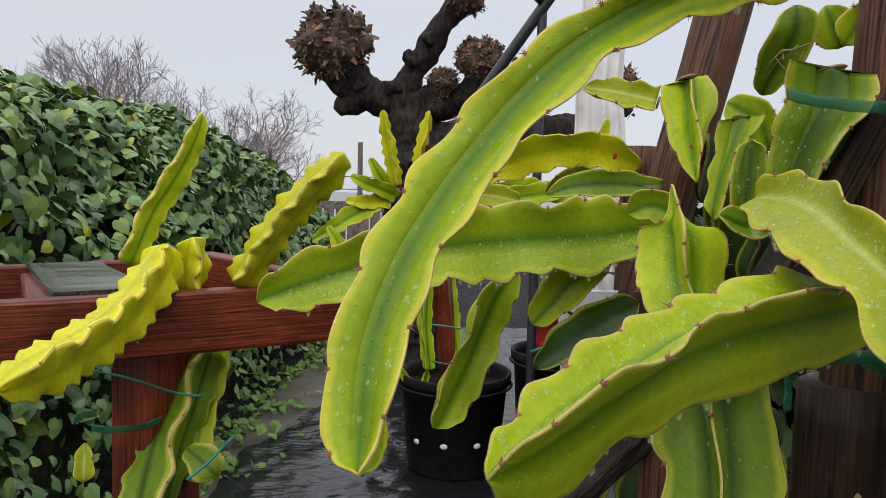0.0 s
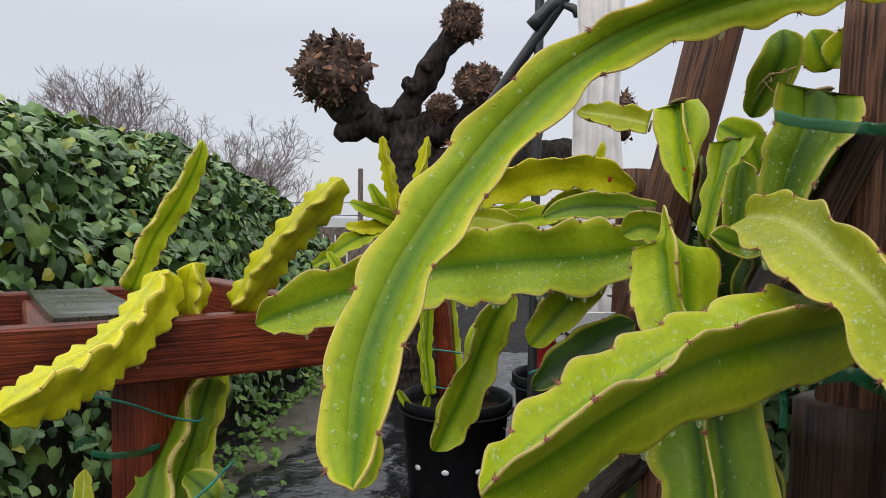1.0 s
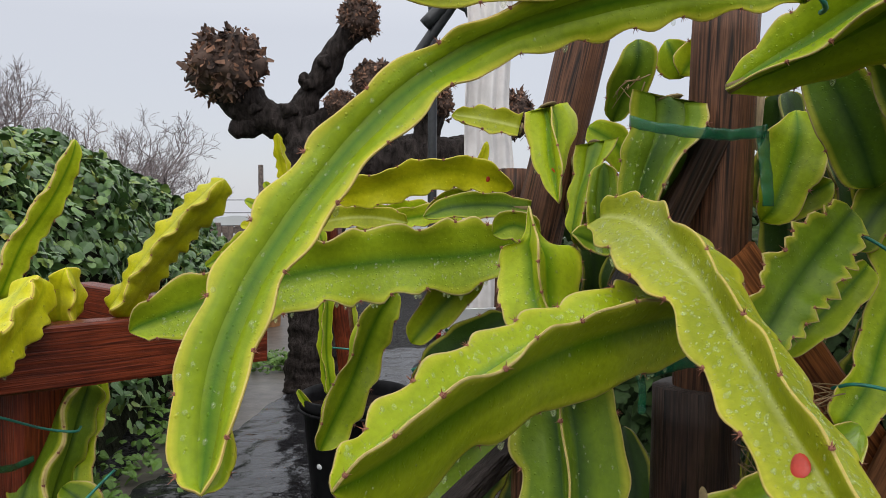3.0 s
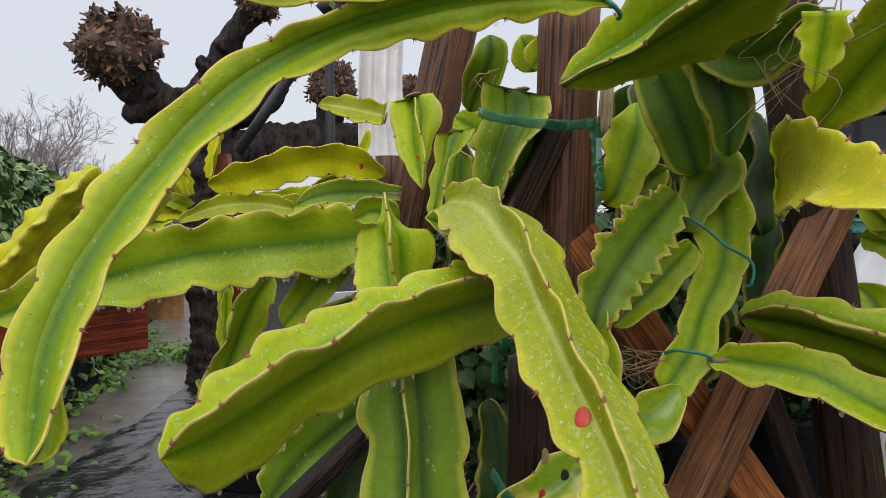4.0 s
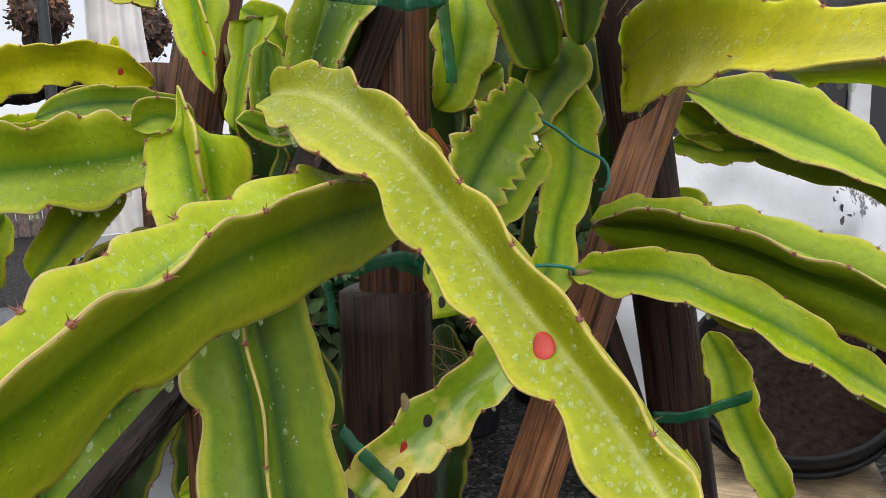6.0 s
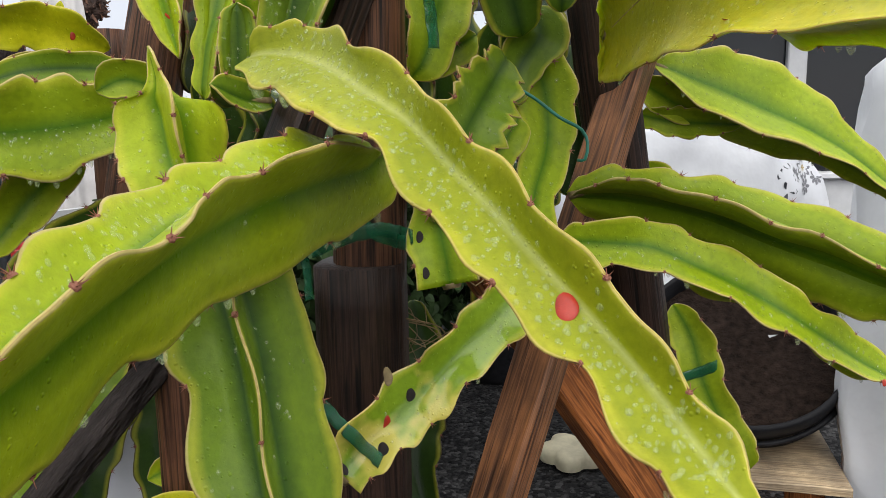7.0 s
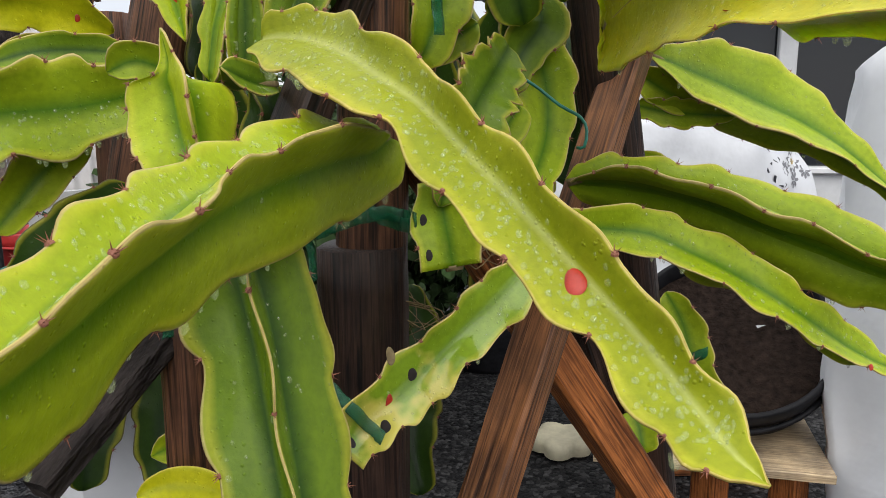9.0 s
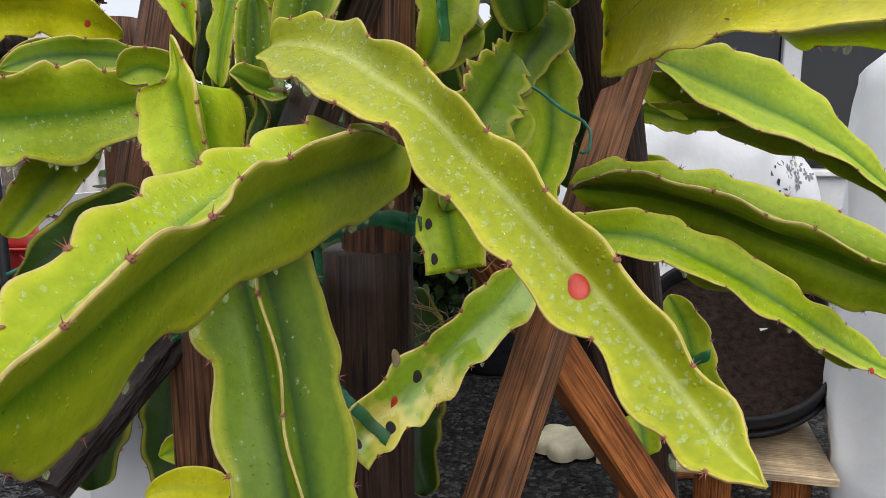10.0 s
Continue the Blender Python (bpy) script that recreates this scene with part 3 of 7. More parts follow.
def clothe(plant, label, material, ends, drops, rng, rings, vals, pos, t, rad, tops):
    """The stem's skin over its rings, with necks or cut ends, spine cushions and rain drops."""
    n = len(pos)
    verts = rings.reshape(-1, 3)
    faces = []
    for i in range(n - 1):
        for k in range(30):
            k2 = (k + 1) % 30
            faces.append((i * 30 + k, i * 30 + k2, i * 30 + 30 + k2, i * 30 + 30 + k))
    faces.append(tuple(range(30))[::-1])
    faces.append(tuple((n - 1) * 30 + k for k in range(30)))
    ob = mesh_part("stem", verts, faces, material, plant, label, True, np.tile(vals, n))
    for e, i0, i1 in ((ends[0], 0, min(n - 1, 9)), (ends[1], n - 1, max(0, n - 10))):
        if e == "n":
            v, f = tube([(*pos[i0], min(rad[i0] * 1.1 + 0.0005, 0.0042)), (*pos[(i0 + i1) // 2], min(rad[(i0 + i1) // 2] * 0.8, 0.0034)), (*pos[i1], 0.0015)], 9, 0.006, 0.25)
            mesh_part("woody_neck", v, f, woody, ob, "dry brown woody neck")
        if e == "c":
            v, f = tube([(*(pos[i0] - t[i0] * 0.001), rad[i0] * 0.42), (*(pos[i0] + t[i0] * (-0.003 if i0 == 0 else 0.003)), rad[i0] * 0.36)], 9, 0.004, 0.4)
            mesh_part("callus", v, f, woody, ob, "dry brown cut end")
    near = drops >= 60
    av, af = [], []
    for place, d, ti, r in tops:
        size = 0.0017 + 0.022 * r
        size = min(size, 0.0027) * 1.25 * (0.8 + 0.4 * rng.random())
        x = unit(ti + 0.3 * rng.standard_normal(3))
        x = unit(x - d * (x @ d))
        y = np.cross(d, x)
        if near:
            a = new("areole", AREOLE)
            a.parent = ob
            m = Matrix((x, y, d)).transposed().to_4x4() @ Matrix.Scale(size, 4)
            m.translation = place - d * 0.0006
            a.matrix_parent_inverse = plant.matrix_basis.inverted() @ Matrix.Identity(4)
            a.matrix_parent_inverse = Matrix.Identity(4)
            a.matrix_basis = m
        else:
            b = len(av)
            av += list(place - d * 0.0006 + size * (AV[:, :1] * x + AV[:, 1:2] * y + AV[:, 2:] * d))
            af += [tuple(b + q for q in p) for p in AF]
    if av:
        tagged(mesh_part("areoles", av, af, spine_mat, ob, "", False), kind="stuff")
    wv, wf = [], []
    for _ in range(drops * 3):
        i, k = int(rng.integers(6, max(7, n - 6))), WIDE[int(rng.integers(0, len(WIDE)))]
        if rad[i] < 0.008:
            continue
        a, b = rings[i, k], rings[i, (k + 1) % 30]
        nrm = unit(np.cross(b - a, t[i]))
        if nrm @ (rings[i, k] - pos[i]) < 0:
            nrm = -nrm
        if nrm[2] < -0.15 + 0.7 * rng.random() or vals[k] > 0.95:
            continue
        r = 0.0006 + 0.0013 * rng.random() ** 2.0
        w = rng.random()
        place = rings[i, k] * w + b * (1 - w) + t[i] * 0.004 * (rng.random() - 0.5)
        v, f = dome(place, nrm, (0, 0, 1) - nrm * nrm[2] + 0.01, r, 0.40, 1.0 + 0.5 * rng.random())
        b0 = len(wv)
        wv += v
        wf += [tuple(b0 + q for q in p) for p in f]
    for _ in range(drops // 32):
        i = int(rng.integers(8, max(9, n - 8)))
        k = int(np.argmin(rings[i, :, 2]))
        if rad[i] < 0.010:
            continue
        r = 0.0014 + 0.0014 * rng.random()
        v, f = dome(rings[i, k] + np.array([0, 0, -0.0002]), (0, 0, -1), (1, 0, 0), r, 1.9)
        b0 = len(wv)
        wv += v
        wf += [tuple(b0 + q for q in p) for p in f]
    if wv:
        tagged(mesh_part("rain_drops", wv, wf, water, ob, "beads of rain water, tinted pale for the light they catch"), kind="stuff")
    return ob


# ---- the ground, path, sheeting and the misty distance ----
def fall(x, y):
    """The garden is level, and the land drops away beyond it."""
    d = max(0.0, math.hypot(x, y) - 14)
    return -min(60.0, d * 0.16)


gx = np.concatenate([[-900, -400, -180, -80, -40, -22, -14], np.linspace(-10, 10, 41), [14, 22, 40, 80, 180, 400, 900]])
gv = [(x, y, fall(x, y) + (0.006 * noise.noise((x * 3, y * 3, 0)) if abs(x) < 10 and abs(y) < 10 else 0)) for y in gx for x in gx]
gn = len(gx)
gf = [(j * gn + i, j * gn + i + 1, (j + 1) * gn + i + 1, (j + 1) * gn + i) for j in range(gn - 1) for i in range(gn - 1)]
tagged(mesh_part("ground", gv, gf, gravel_mat, None), "dark wet gravel of a garden yard", "ground", kind="structure")

pv, pf = [], []
path_line = [(-1.10, 1.0), (-1.05, 2.4), (-1.0, 3.6), (-0.95, 5.0), (-1.0, 7.0), (-0.95, 9.5)]
for i, (x, y) in enumerate(path_line):
    for wx in (-0.05, 0.22, 0.52, 0.8):
        pv.append((x + wx + 0.03 * noise.noise((x, y, wx * 5)), y, 0.02))
for i in range(len(path_line) - 1):
    for k in range(3):
        pf.append((i * 4 + k, i * 4 + k + 1, i * 4 + 5 + k, i * 4 + 4 + k))
tagged(mesh_part("path", pv, pf, concrete, None), "wet worn concrete garden path", "path", kind="structure")


def tarp_height(x, y):
    return 0.034 + 0.018 * noise.noise((x * 1.3, y * 2.4, 1)) + 0.016 * abs(noise.noise((x * 4, y * 7, 4))) + 0.008 * noise.noise((x * 14, y * 19, 7))


tv, tf = [], []
for j in range(151):
    y = 1.2 + 5.2 * j / 150
    lft = -0.92 + 0.30 * max(0, min(1, (y - 3.3) / 0.9)) + 0.20 * max(0, min(1, (y - 4.2) / 0.8)) + 0.03 * noise.noise((y * 4, 0, 0))
    for i in range(91):
        x = lft + (1.0 - lft) * i / 90
        tv.append((x, y, tarp_height(x, y)))
tf = [(j * 91 + i, j * 91 + i + 1, j * 91 + 92 + i, j * 91 + 91 + i) for j in range(150) for i in range(90)]
tagged(mesh_part("ground_sheeting", tv, tf, tarp_mat, None), "wrinkled black ground sheeting shining with rain", "ground sheet")

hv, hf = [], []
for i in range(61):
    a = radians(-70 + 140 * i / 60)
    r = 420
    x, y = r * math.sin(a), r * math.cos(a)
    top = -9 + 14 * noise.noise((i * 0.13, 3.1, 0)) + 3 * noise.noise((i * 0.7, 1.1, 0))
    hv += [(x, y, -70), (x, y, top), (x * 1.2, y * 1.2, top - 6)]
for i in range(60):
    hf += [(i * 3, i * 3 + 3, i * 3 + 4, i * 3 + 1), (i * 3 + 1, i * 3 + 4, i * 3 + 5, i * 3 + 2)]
tagged(mesh_part("backdrop", hv, hf, far_hill, None), "distant hills with mist put into their pale colour", "hills", kind="structure")


# ---- ivy-grown hedge ----
def hedge_point(u, v):
    """u along the hedge from the yard's near side to its far end, v up and over its face."""
    y = 1.2 + 6.4 * u
    top = 1.60 - 0.06 * u - 0.85 * max(0, u - 0.62) ** 1.5 * 3.2
    foot = -1.12 - 0.06 * math.sin(u * 5)
    a = v * math.pi * 0.62
    depth = 1.1
    x = foot - depth * (1 - math.cos(a)) * 0.9
    z = top * math.sin(min(a, math.pi / 2)) ** 0.62
    if a > math.pi / 2:
        z = top * (1 - 0.12 * (a - math.pi / 2))
    if u > 0.86:
        k = (u - 0.86) / 0.14
        x -= 0.9 * k * k
        z *= 1 - 0.35 * k * k
    lump = 0.13 * noise.noise((u * 9, v * 5, 0)) + 0.05 * noise.noise((u * 26, v * 13, 2))
    return np.array([x + lump, y + 0.1 * noise.noise((u * 9, v * 6, 5)), z + lump * 0.9])


hedge = thing("ivy_hedge", (-2.2, 4.0, 0), "dense dark green ivy hedge, wet, with heart-shaped leaves", "hedge")
hn, hm = 70, 26
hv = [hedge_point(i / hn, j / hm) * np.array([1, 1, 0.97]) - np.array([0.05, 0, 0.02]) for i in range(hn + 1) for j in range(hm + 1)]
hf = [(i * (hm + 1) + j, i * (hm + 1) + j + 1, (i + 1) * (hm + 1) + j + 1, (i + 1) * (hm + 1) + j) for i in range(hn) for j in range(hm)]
# One sheet under the leaves, its near-black colour giving the shade between them.
mesh_part("twig_mass", hv, hf, hedge_core, hedge, "twig mass inside the hedge, coloured dark for shade")
LEAF = np.array([(0, -0.34, 0.05), (0.20, -0.46, 0.02), (0.44, -0.34, -0.04), (0.54, -0.06, -0.08), (0.42, 0.14, -0.04), (0.34, 0.34, -0.05), (0.16, 0.54, -0.05), (0, 0.72, -0.09),
                 (-0.16, 0.54, -0.05), (-0.34, 0.34, -0.05), (-0.42, 0.14, -0.04), (-0.54, -0.06, -0.08), (-0.44, -0.34, -0.04), (-0.20, -0.46, 0.02), (0, 0.05, 0.08)])
LEAF_F = [(i, (i + 1) % 14, 14) for i in range(14)]


def scatter_leaves(places, size, rng, droop=0.35):
    """Heart-shaped leaves at places of (point, outward)."""
    v, f = [], []
    for p, out in places:
        nrm = unit(out + 0.55 * rng.standard_normal(3) + np.array([0, 0, 0.25]))
        tip = unit(np.array([0, 0, -1.0]) + droop * 2 * rng.standard_normal(3))
        y = unit(tip - nrm * (tip @ nrm))
        x = np.cross(y, nrm)
        s = size * (0.6 + 0.8 * rng.random())
        b = len(v)
        v += list(p + s * (LEAF[:, :1] * x + LEAF[:, 1:2] * y + LEAF[:, 2:] * nrm))
        f += [tuple(b + q for q in t) for t in LEAF_F]
    return v, f


rng = np.random.default_rng(5)
spots = []
for _ in range(15000):
    u, v = rng.random() ** 0.9, rng.random() ** 0.85
    p = hedge_point(u, v)
    e = 0.01
    out = np.cross(hedge_point(min(1, u + e), v) - p, hedge_point(u, min(1, v + e)) - p)
    out = unit(out)
    if out[0] < 0 and out[2] < 0:
        out = -out
    spots.append((p + out * 0.10 * rng.random() + np.array([0, 0, 0.02]), out))
lv, lf = scatter_leaves(spots, 0.052, rng)
tagged(mesh_part("ivy_leaves", lv, lf, ivy_mat, hedge, "glossy heart-shaped ivy leaves", False), kind="stuff")

spots = []
for _ in range(900):
    y = 2.2 + 4.6 * rng.random()
    x = -0.97 + 0.09 * rng.standard_normal()
    clump = noise.noise((x * 3, y * 3, 9))
    if clump > -0.12:
        spots.append((np.array([x, y, 0.03 + 0.12 * rng.random() * (0.4 + clump)]), np.array([0.2, -0.3, 1.0])))
for _ in range(260):
    a = rng.random() * 6.28
    q = rng.random() ** 0.5 * 0.26
    spots.append((np.array([-0.62 + q * math.cos(a), 5.85 + q * math.sin(a), 0.03 + 0.09 * rng.random()]), np.array([0.0, -0.3, 1.0])))
lv, lf = scatter_leaves(spots, 0.036, rng)
tagged(mesh_part("weeds", lv, lf, weed_mat, None, "", False), "low bright green weeds along the path edge", "weeds", kind="stuff")


# ---- bare trees beyond the hedge ----
def bare_tree(place, height, spread, seed):
    rg = np.random.default_rng(seed)
    tree = thing("bare_tree", place, "leafless winter tree with fine grey-brown twigs", "tree", "bare trees beyond the hedge")
    tv, tf, wv, wf = [], [], [], []

    def grow(p, d, ln, r, level):
        q = p + d * ln
        m = p + d * ln * 0.5 + 0.07 * ln * rg.standard_normal(3)
        v, f = tube([(*p, r), (*m, r * 0.85), (*q, r * 0.62)], 5 if level < 2 else 3, ln * 0.5, cap=False)
        tgt_v, tgt_f = (tv, tf) if level < 2 else (wv, wf)
        b = len(tgt_v)
        tgt_v += v
        tgt_f += [tuple(b + k for k in t) for t in f]
        if level >= 6:
            return
        for k in range(4 if level < 2 else 3):
            nd = unit(d + spread * rg.standard_normal(3) + np.array([0, 0, 0.30]))
            grow(p + d * ln * (0.45 + 0.55 * rg.random()), nd, ln * (0.58 + 0.2 * rg.random()), max(0.0035, r * 0.56), level + 1)

    for k in range(2):
        d = unit(np.array([0.55 * rg.standard_normal(), 0.4 * rg.standard_normal(), 1.0]))
        grow(np.array(place, dtype=float), d, height * 0.36, 0.015 * height, 0)
    mesh_part("trunk", tv, tf, twig_mat, tree)
    tagged(mesh_part("twigs", wv, wf, twig_mat, tree, "fine bare twigs", False), kind="stuff")


bare_tree((-5.65, 12.0, 0.3), 4.3, 0.60, 3)
bare_tree((-3.75, 12.6, 0.2), 3.6, 0.60, 8)
bare_tree((-7.9, 12.4, 0.2), 3.3, 0.58, 12)
bare_tree((-4.75, 14.0, 0.1), 3.9, 0.60, 21)


# ---- pollarded tree ----
def knob(tree, place, r, seed):
    """A swollen pollard head bristling with cut stubs and old leaves."""
    rg = np.random.default_rng(seed)
    bm = bmesh.new()
    bmesh.ops.create_icosphere(bm, subdivisions=4, radius=1.0)
    for v in bm.verts:
        d = v.co.normalized()
        k = 0.96 + 0.26 * noise.noise(d * 1.7 + Vector((seed, 0, 0))) + 0.20 * noise.noise(d * 6 + Vector((0, seed, 0))) + 0.07 * noise.noise(d * 15)
        v.co = Vector(place) + Vector((d.x * r * k, d.y * r * k, min(d.z, 0.72 + 0.12 * noise.noise(d * 4)) * r * k * 0.98))
    head = part("pollard_head", bm, knob_bark, tree, "swollen brown pollard head", True)
    v, f = [], []
    for _ in range(800):
        d = unit(rg.standard_normal(3) + np.array([-0.1, -0.3, 0.25]))
        d[2] = min(d[2], 0.78)
        dv = Vector(d)
        k = 0.96 + 0.26 * noise.noise(dv * 1.7 + Vector((seed, 0, 0))) + 0.20 * noise.noise(dv * 6 + Vector((0, seed, 0)))
        p = np.array(place) + d * r * k * (0.93 + 0.13 * rg.random())
        a = unit(rg.standard_normal(3) + 1.1 * d)
        b = unit(np.cross(a, d) + 0.2 * rg.standard_normal(3))
        ln, wd = r * (0.06 + 0.20 * rg.random() ** 2), r * (0.03 + 0.07 * rg.random())
        q = len(v)
        th = 0.02 * r * d
        for m in (0, 1):
            v += [p - b * wd + th * m, p + b * wd + th * m, p + a * ln + b * wd * 0.5 + th * m, p + a * ln - b * wd * 0.4 + th * m]
        f += [(q, q + 1, q + 2, q + 3), (q + 7, q + 6, q + 5, q + 4), (q, q + 4, q + 5, q + 1), (q + 1, q + 5, q + 6, q + 2), (q + 2, q + 6, q + 7, q + 3), (q + 3, q + 7, q + 4, q)]
    tagged(mesh_part("stubs", v, f, knob_bark, head, "ragged bark chips and dry leaves", False), kind="stuff")


pollard = thing("pollarded_tree", (-0.26, 5.1, 0), "pollarded tree with black wet bark and ragged brown knobs", "tree")
limbs = [
    [(-0.23, 5.1, -0.05, 0.235), (-0.24, 5.1, 0.4, 0.192), (-0.251, 5.1, 0.951, 0.184), (-0.259, 5.1, 1.372, 0.184), (-0.274, 5.1, 1.637, 0.176), (-0.344, 5.1, 1.818, 0.150)],
    [(-0.321, 5.1, 1.796, 0.146), (-0.466, 5.1, 1.809, 0.118), (-0.58, 5.1, 1.846, 0.115), (-0.687, 5.09, 1.928, 0.138), (-0.772, 5.06, 2.047, 0.153)],
    [(-0.359, 5.1, 1.818, 0.095), (-0.259, 5.1, 2.022, 0.080), (-0.165, 5.08, 2.158, 0.088), (-0.091, 5.05, 2.289, 0.077), (0.005, 5.02, 2.42, 0.082)],
    [(-0.256, 5.1, 1.751, 0.107), (-0.066, 5.1, 1.791, 0.096), (0.085, 5.08, 1.86, 0.088), (0.159, 5.05, 1.981, 0.084)],
    [(-0.256, 5.1, 1.789, 0.084), (-0.143, 5.1, 1.846, 0.077), (-0.075, 5.05, 1.900, 0.069)],
    [(-0.618, 5.1, 1.815, 0.092), (-0.724, 5.08, 1.769, 0.073), (-0.77, 5.06, 1.723, 0.038)],
    [(-0.26, 5.1, 1.45, 0.150), (0.10, 5.1, 1.56, 0.150), (0.45, 5.05, 1.60, 0.135), (0.80, 5.0, 1.62, 0.118), (1.0, 4.95, 1.78, 0.100)],
    [(0.46, 5.05, 1.60, 0.100), (0.50, 5.0, 1.76, 0.090), (0.52, 4.98, 1.90, 0.082)],
]
for k, limb in enumerate(limbs):
    v, f = tube(limb, 26, 0.014, 0.24, k * 3)
    mesh_part("trunk" if k == 0 else "limb", v, f, bark, pollard)
for k, (x, y, z, r) in enumerate([(-0.794, 5.0, 2.156, 0.235), (0.045, 5.0, 2.485, 0.135), (0.158, 5.0, 2.077, 0.142), (-0.074, 5.0, 1.928, 0.092), (0.51, 4.97, 1.96, 0.15), (1.02, 4.95, 1.88, 0.16)]):
    knob(pollard, (x, y, z), r, k + 2)
for k, (x, y, z, r) in enumerate([(-0.289, 5.03, 2.071, 0.060), (-0.618, 5.0, 1.90, 0.060), (-0.122, 5.0, 1.76, 0.070), (-0.40, 4.98, 1.88, 0.055), (-0.17, 4.99, 2.20, 0.050)]):
    bm = bmesh.new()
    bmesh.ops.create_icosphere(bm, subdivisions=3, radius=r * 0.9)
    for v in bm.verts:
        v.co = v.co * (1 + 0.8 * noise.noise(v.co * 20 + Vector((k, 0, 0)))) + Vector((x, y, z))
    part("burr", bm, bark, pollard, "", True)

# ---- fence, utility pole and wires ----
fence = thing("board_fence", (0.0, 10.5, 0), "low grey weathered board fence in the mist", "fence")
for k in range(26):
    x = -2.1 + k * 0.16
    beam("board", (x, 10.6 + 0.05 * k, -0.3), (x, 10.6 + 0.05 * k, 1.02 - 0.012 * k + 0.02 * math.sin(k * 2.1)), 0.145, 0.02, grey_wood, fence, up=(0, 1, 0), seed=k)
beam("rail", (-2.2, 10.58, 0.95), (2.0, 11.9, 0.70), 0.04, 0.09, grey_wood, fence)
upole = thing("utility_pole", (-4.2, 33, -3), "distant wooden utility pole in the mist", "utility pole")
log("mast", (-4.2, 33.0, -4.0), (-4.2, 33.0, 3.0), 0.13, 0.11, grey_wood, upole)
for k in range(3):
    z = 1.5 - 0.55 * k
    v, f = tube([(-30, 33.1, z + 0.3, 0.018), (-14, 33.1, z - 0.1, 0.018), (-4.2, 33.1, z, 0.018), (6, 33.1, z - 0.2, 0.018), (25, 33.1, z + 0.3, 0.018)], 4, 1.5)
    tagged(mesh_part("power_line", v, f, steel, None), "thin dark overhead power line strung across the mist", "power line", "power lines")


# ---- nursery pots ----
def pot(place, r, h, label, tilt=None, name="nursery_pot", material=None, fill=True):
    mat = material or black_plastic
    p = thing(name, place, label, "plant pot")
    if tilt is not None:
        p.matrix_basis = Matrix.Translation(place) @ tilt
    sides = 48
    prof = [(0.0, 0.004), (0.80 * r, 0.004), (0.84 * r, 0.02), (0.97 * r, h - 0.05), (1.03 * r, h - 0.048), (1.045 * r, h - 0.03), (1.045 * r, h - 0.006), (1.02 * r, h), (0.985 * r, h - 0.004), (0.955 * r, h - 0.04), (0.90 * r, h * 0.5), (0.0, h * 0.45)]
    v = [(q * math.cos(2 * math.pi * k / sides), q * math.sin(2 * math.pi * k / sides), z) for q, z in prof for k in range(sides)]
    f = [(j * sides + k, j * sides + (k + 1) % sides, (j + 1) * sides + (k + 1) % sides, (j + 1) * sides + k) for j in range(len(prof) - 1) for k in range(sides)]
    b = mesh_part("pot_body", v, f, mat, None)
    b.parent = p
    v, f = tube([(1.05 * r * math.cos(a * math.pi / 16), 1.05 * r * math.sin(a * math.pi / 16), h - 0.055, 0.006) for a in range(33)], 6, 0.05)
    c = mesh_part("rim", v, f, mat, None)
    c.parent = p
    if fill:
        v = [(0, 0, h * 0.84)]
        for q in range(1, 7):
            for k in range(24):
                a = 2 * math.pi * k / 24
                v.append((0.95 * r * q / 6 * math.cos(a), 0.95 * r * q / 6 * math.sin(a), h * 0.84 + 0.014 * noise.noise((q * 1.3, k * 0.9, r))))
        f = [(0, 1 + k, 1 + (k + 1) % 24) for k in range(24)]
        f += [(1 + q * 24 + k, 1 + q * 24 + 24 + k, 1 + q * 24 + 24 + (k + 1) % 24, 1 + q * 24 + (k + 1) % 24) for q in range(5) for k in range(24)]
        sl = mesh_part("soil", v, f, soil, None)
        sl.parent = p
    return p


far_pot = pot((0.035, 3.22, 0.03), 0.235, 0.43, "large black plastic nursery pot with drain holes standing on wet sheeting")
# White domes on the pot's side stand in for light through its drain holes.
for ax in (-1.75, -2.35, -1.1):
    v, f = dome(np.array([0.217 * math.cos(ax), 0.217 * math.sin(ax), 0.16]), (math.cos(ax), math.sin(ax), 0.05), (0, 0, 1), 0.017, 0.25, 0.7)
    hole = mesh_part("drain_hole_light", v, f, white_plastic, None, "white dome standing in for light through a drain hole")
    hole.parent = far_pot


# ---- red-stained timber frame with climbing stems ----
rail_frame = thing("timber_frame", (-0.44, 1.05, 0), "red-stained timber trellis frame, rain-wet on top", "trellis frame")
beam("front_rail", (-0.60, 0.845, 1.066), (-0.10, 1.198, 1.062), 0.038, 0.084, red_wood, rail_frame, seed=1)
beam("back_rail", (-0.86, 1.10, 1.072), (-0.60, 1.283, 1.070), 0.038, 0.084, red_wood, rail_frame, seed=2)
beam("cross_board", (-0.62, 1.250, 1.106), (-0.440, 0.995, 1.100), 0.115, 0.020, wet_board, rail_frame, "dark board with rain standing on it", seed=3)
beam("cross_rail", (-0.655, 1.215, 1.060), (-0.500, 0.960, 1.060), 0.036, 0.084, red_wood, rail_frame, seed=4)
beam("end_rail", (-0.43, 1.375, 1.085), (-0.17, 1.165, 1.070), 0.038, 0.084, red_wood, rail_frame, seed=5)
beam("back_rail", (-0.60, 1.300, 1.072), (-0.40, 1.405, 1.070), 0.038, 0.084, red_wood, rail_frame, seed=7)
beam("post", (-0.405, 1.085, 0.0), (-0.405, 1.085, 1.025), 0.092, 0.092, red_wood, rail_frame, up=(0.55, 0.83, 0), seed=6)

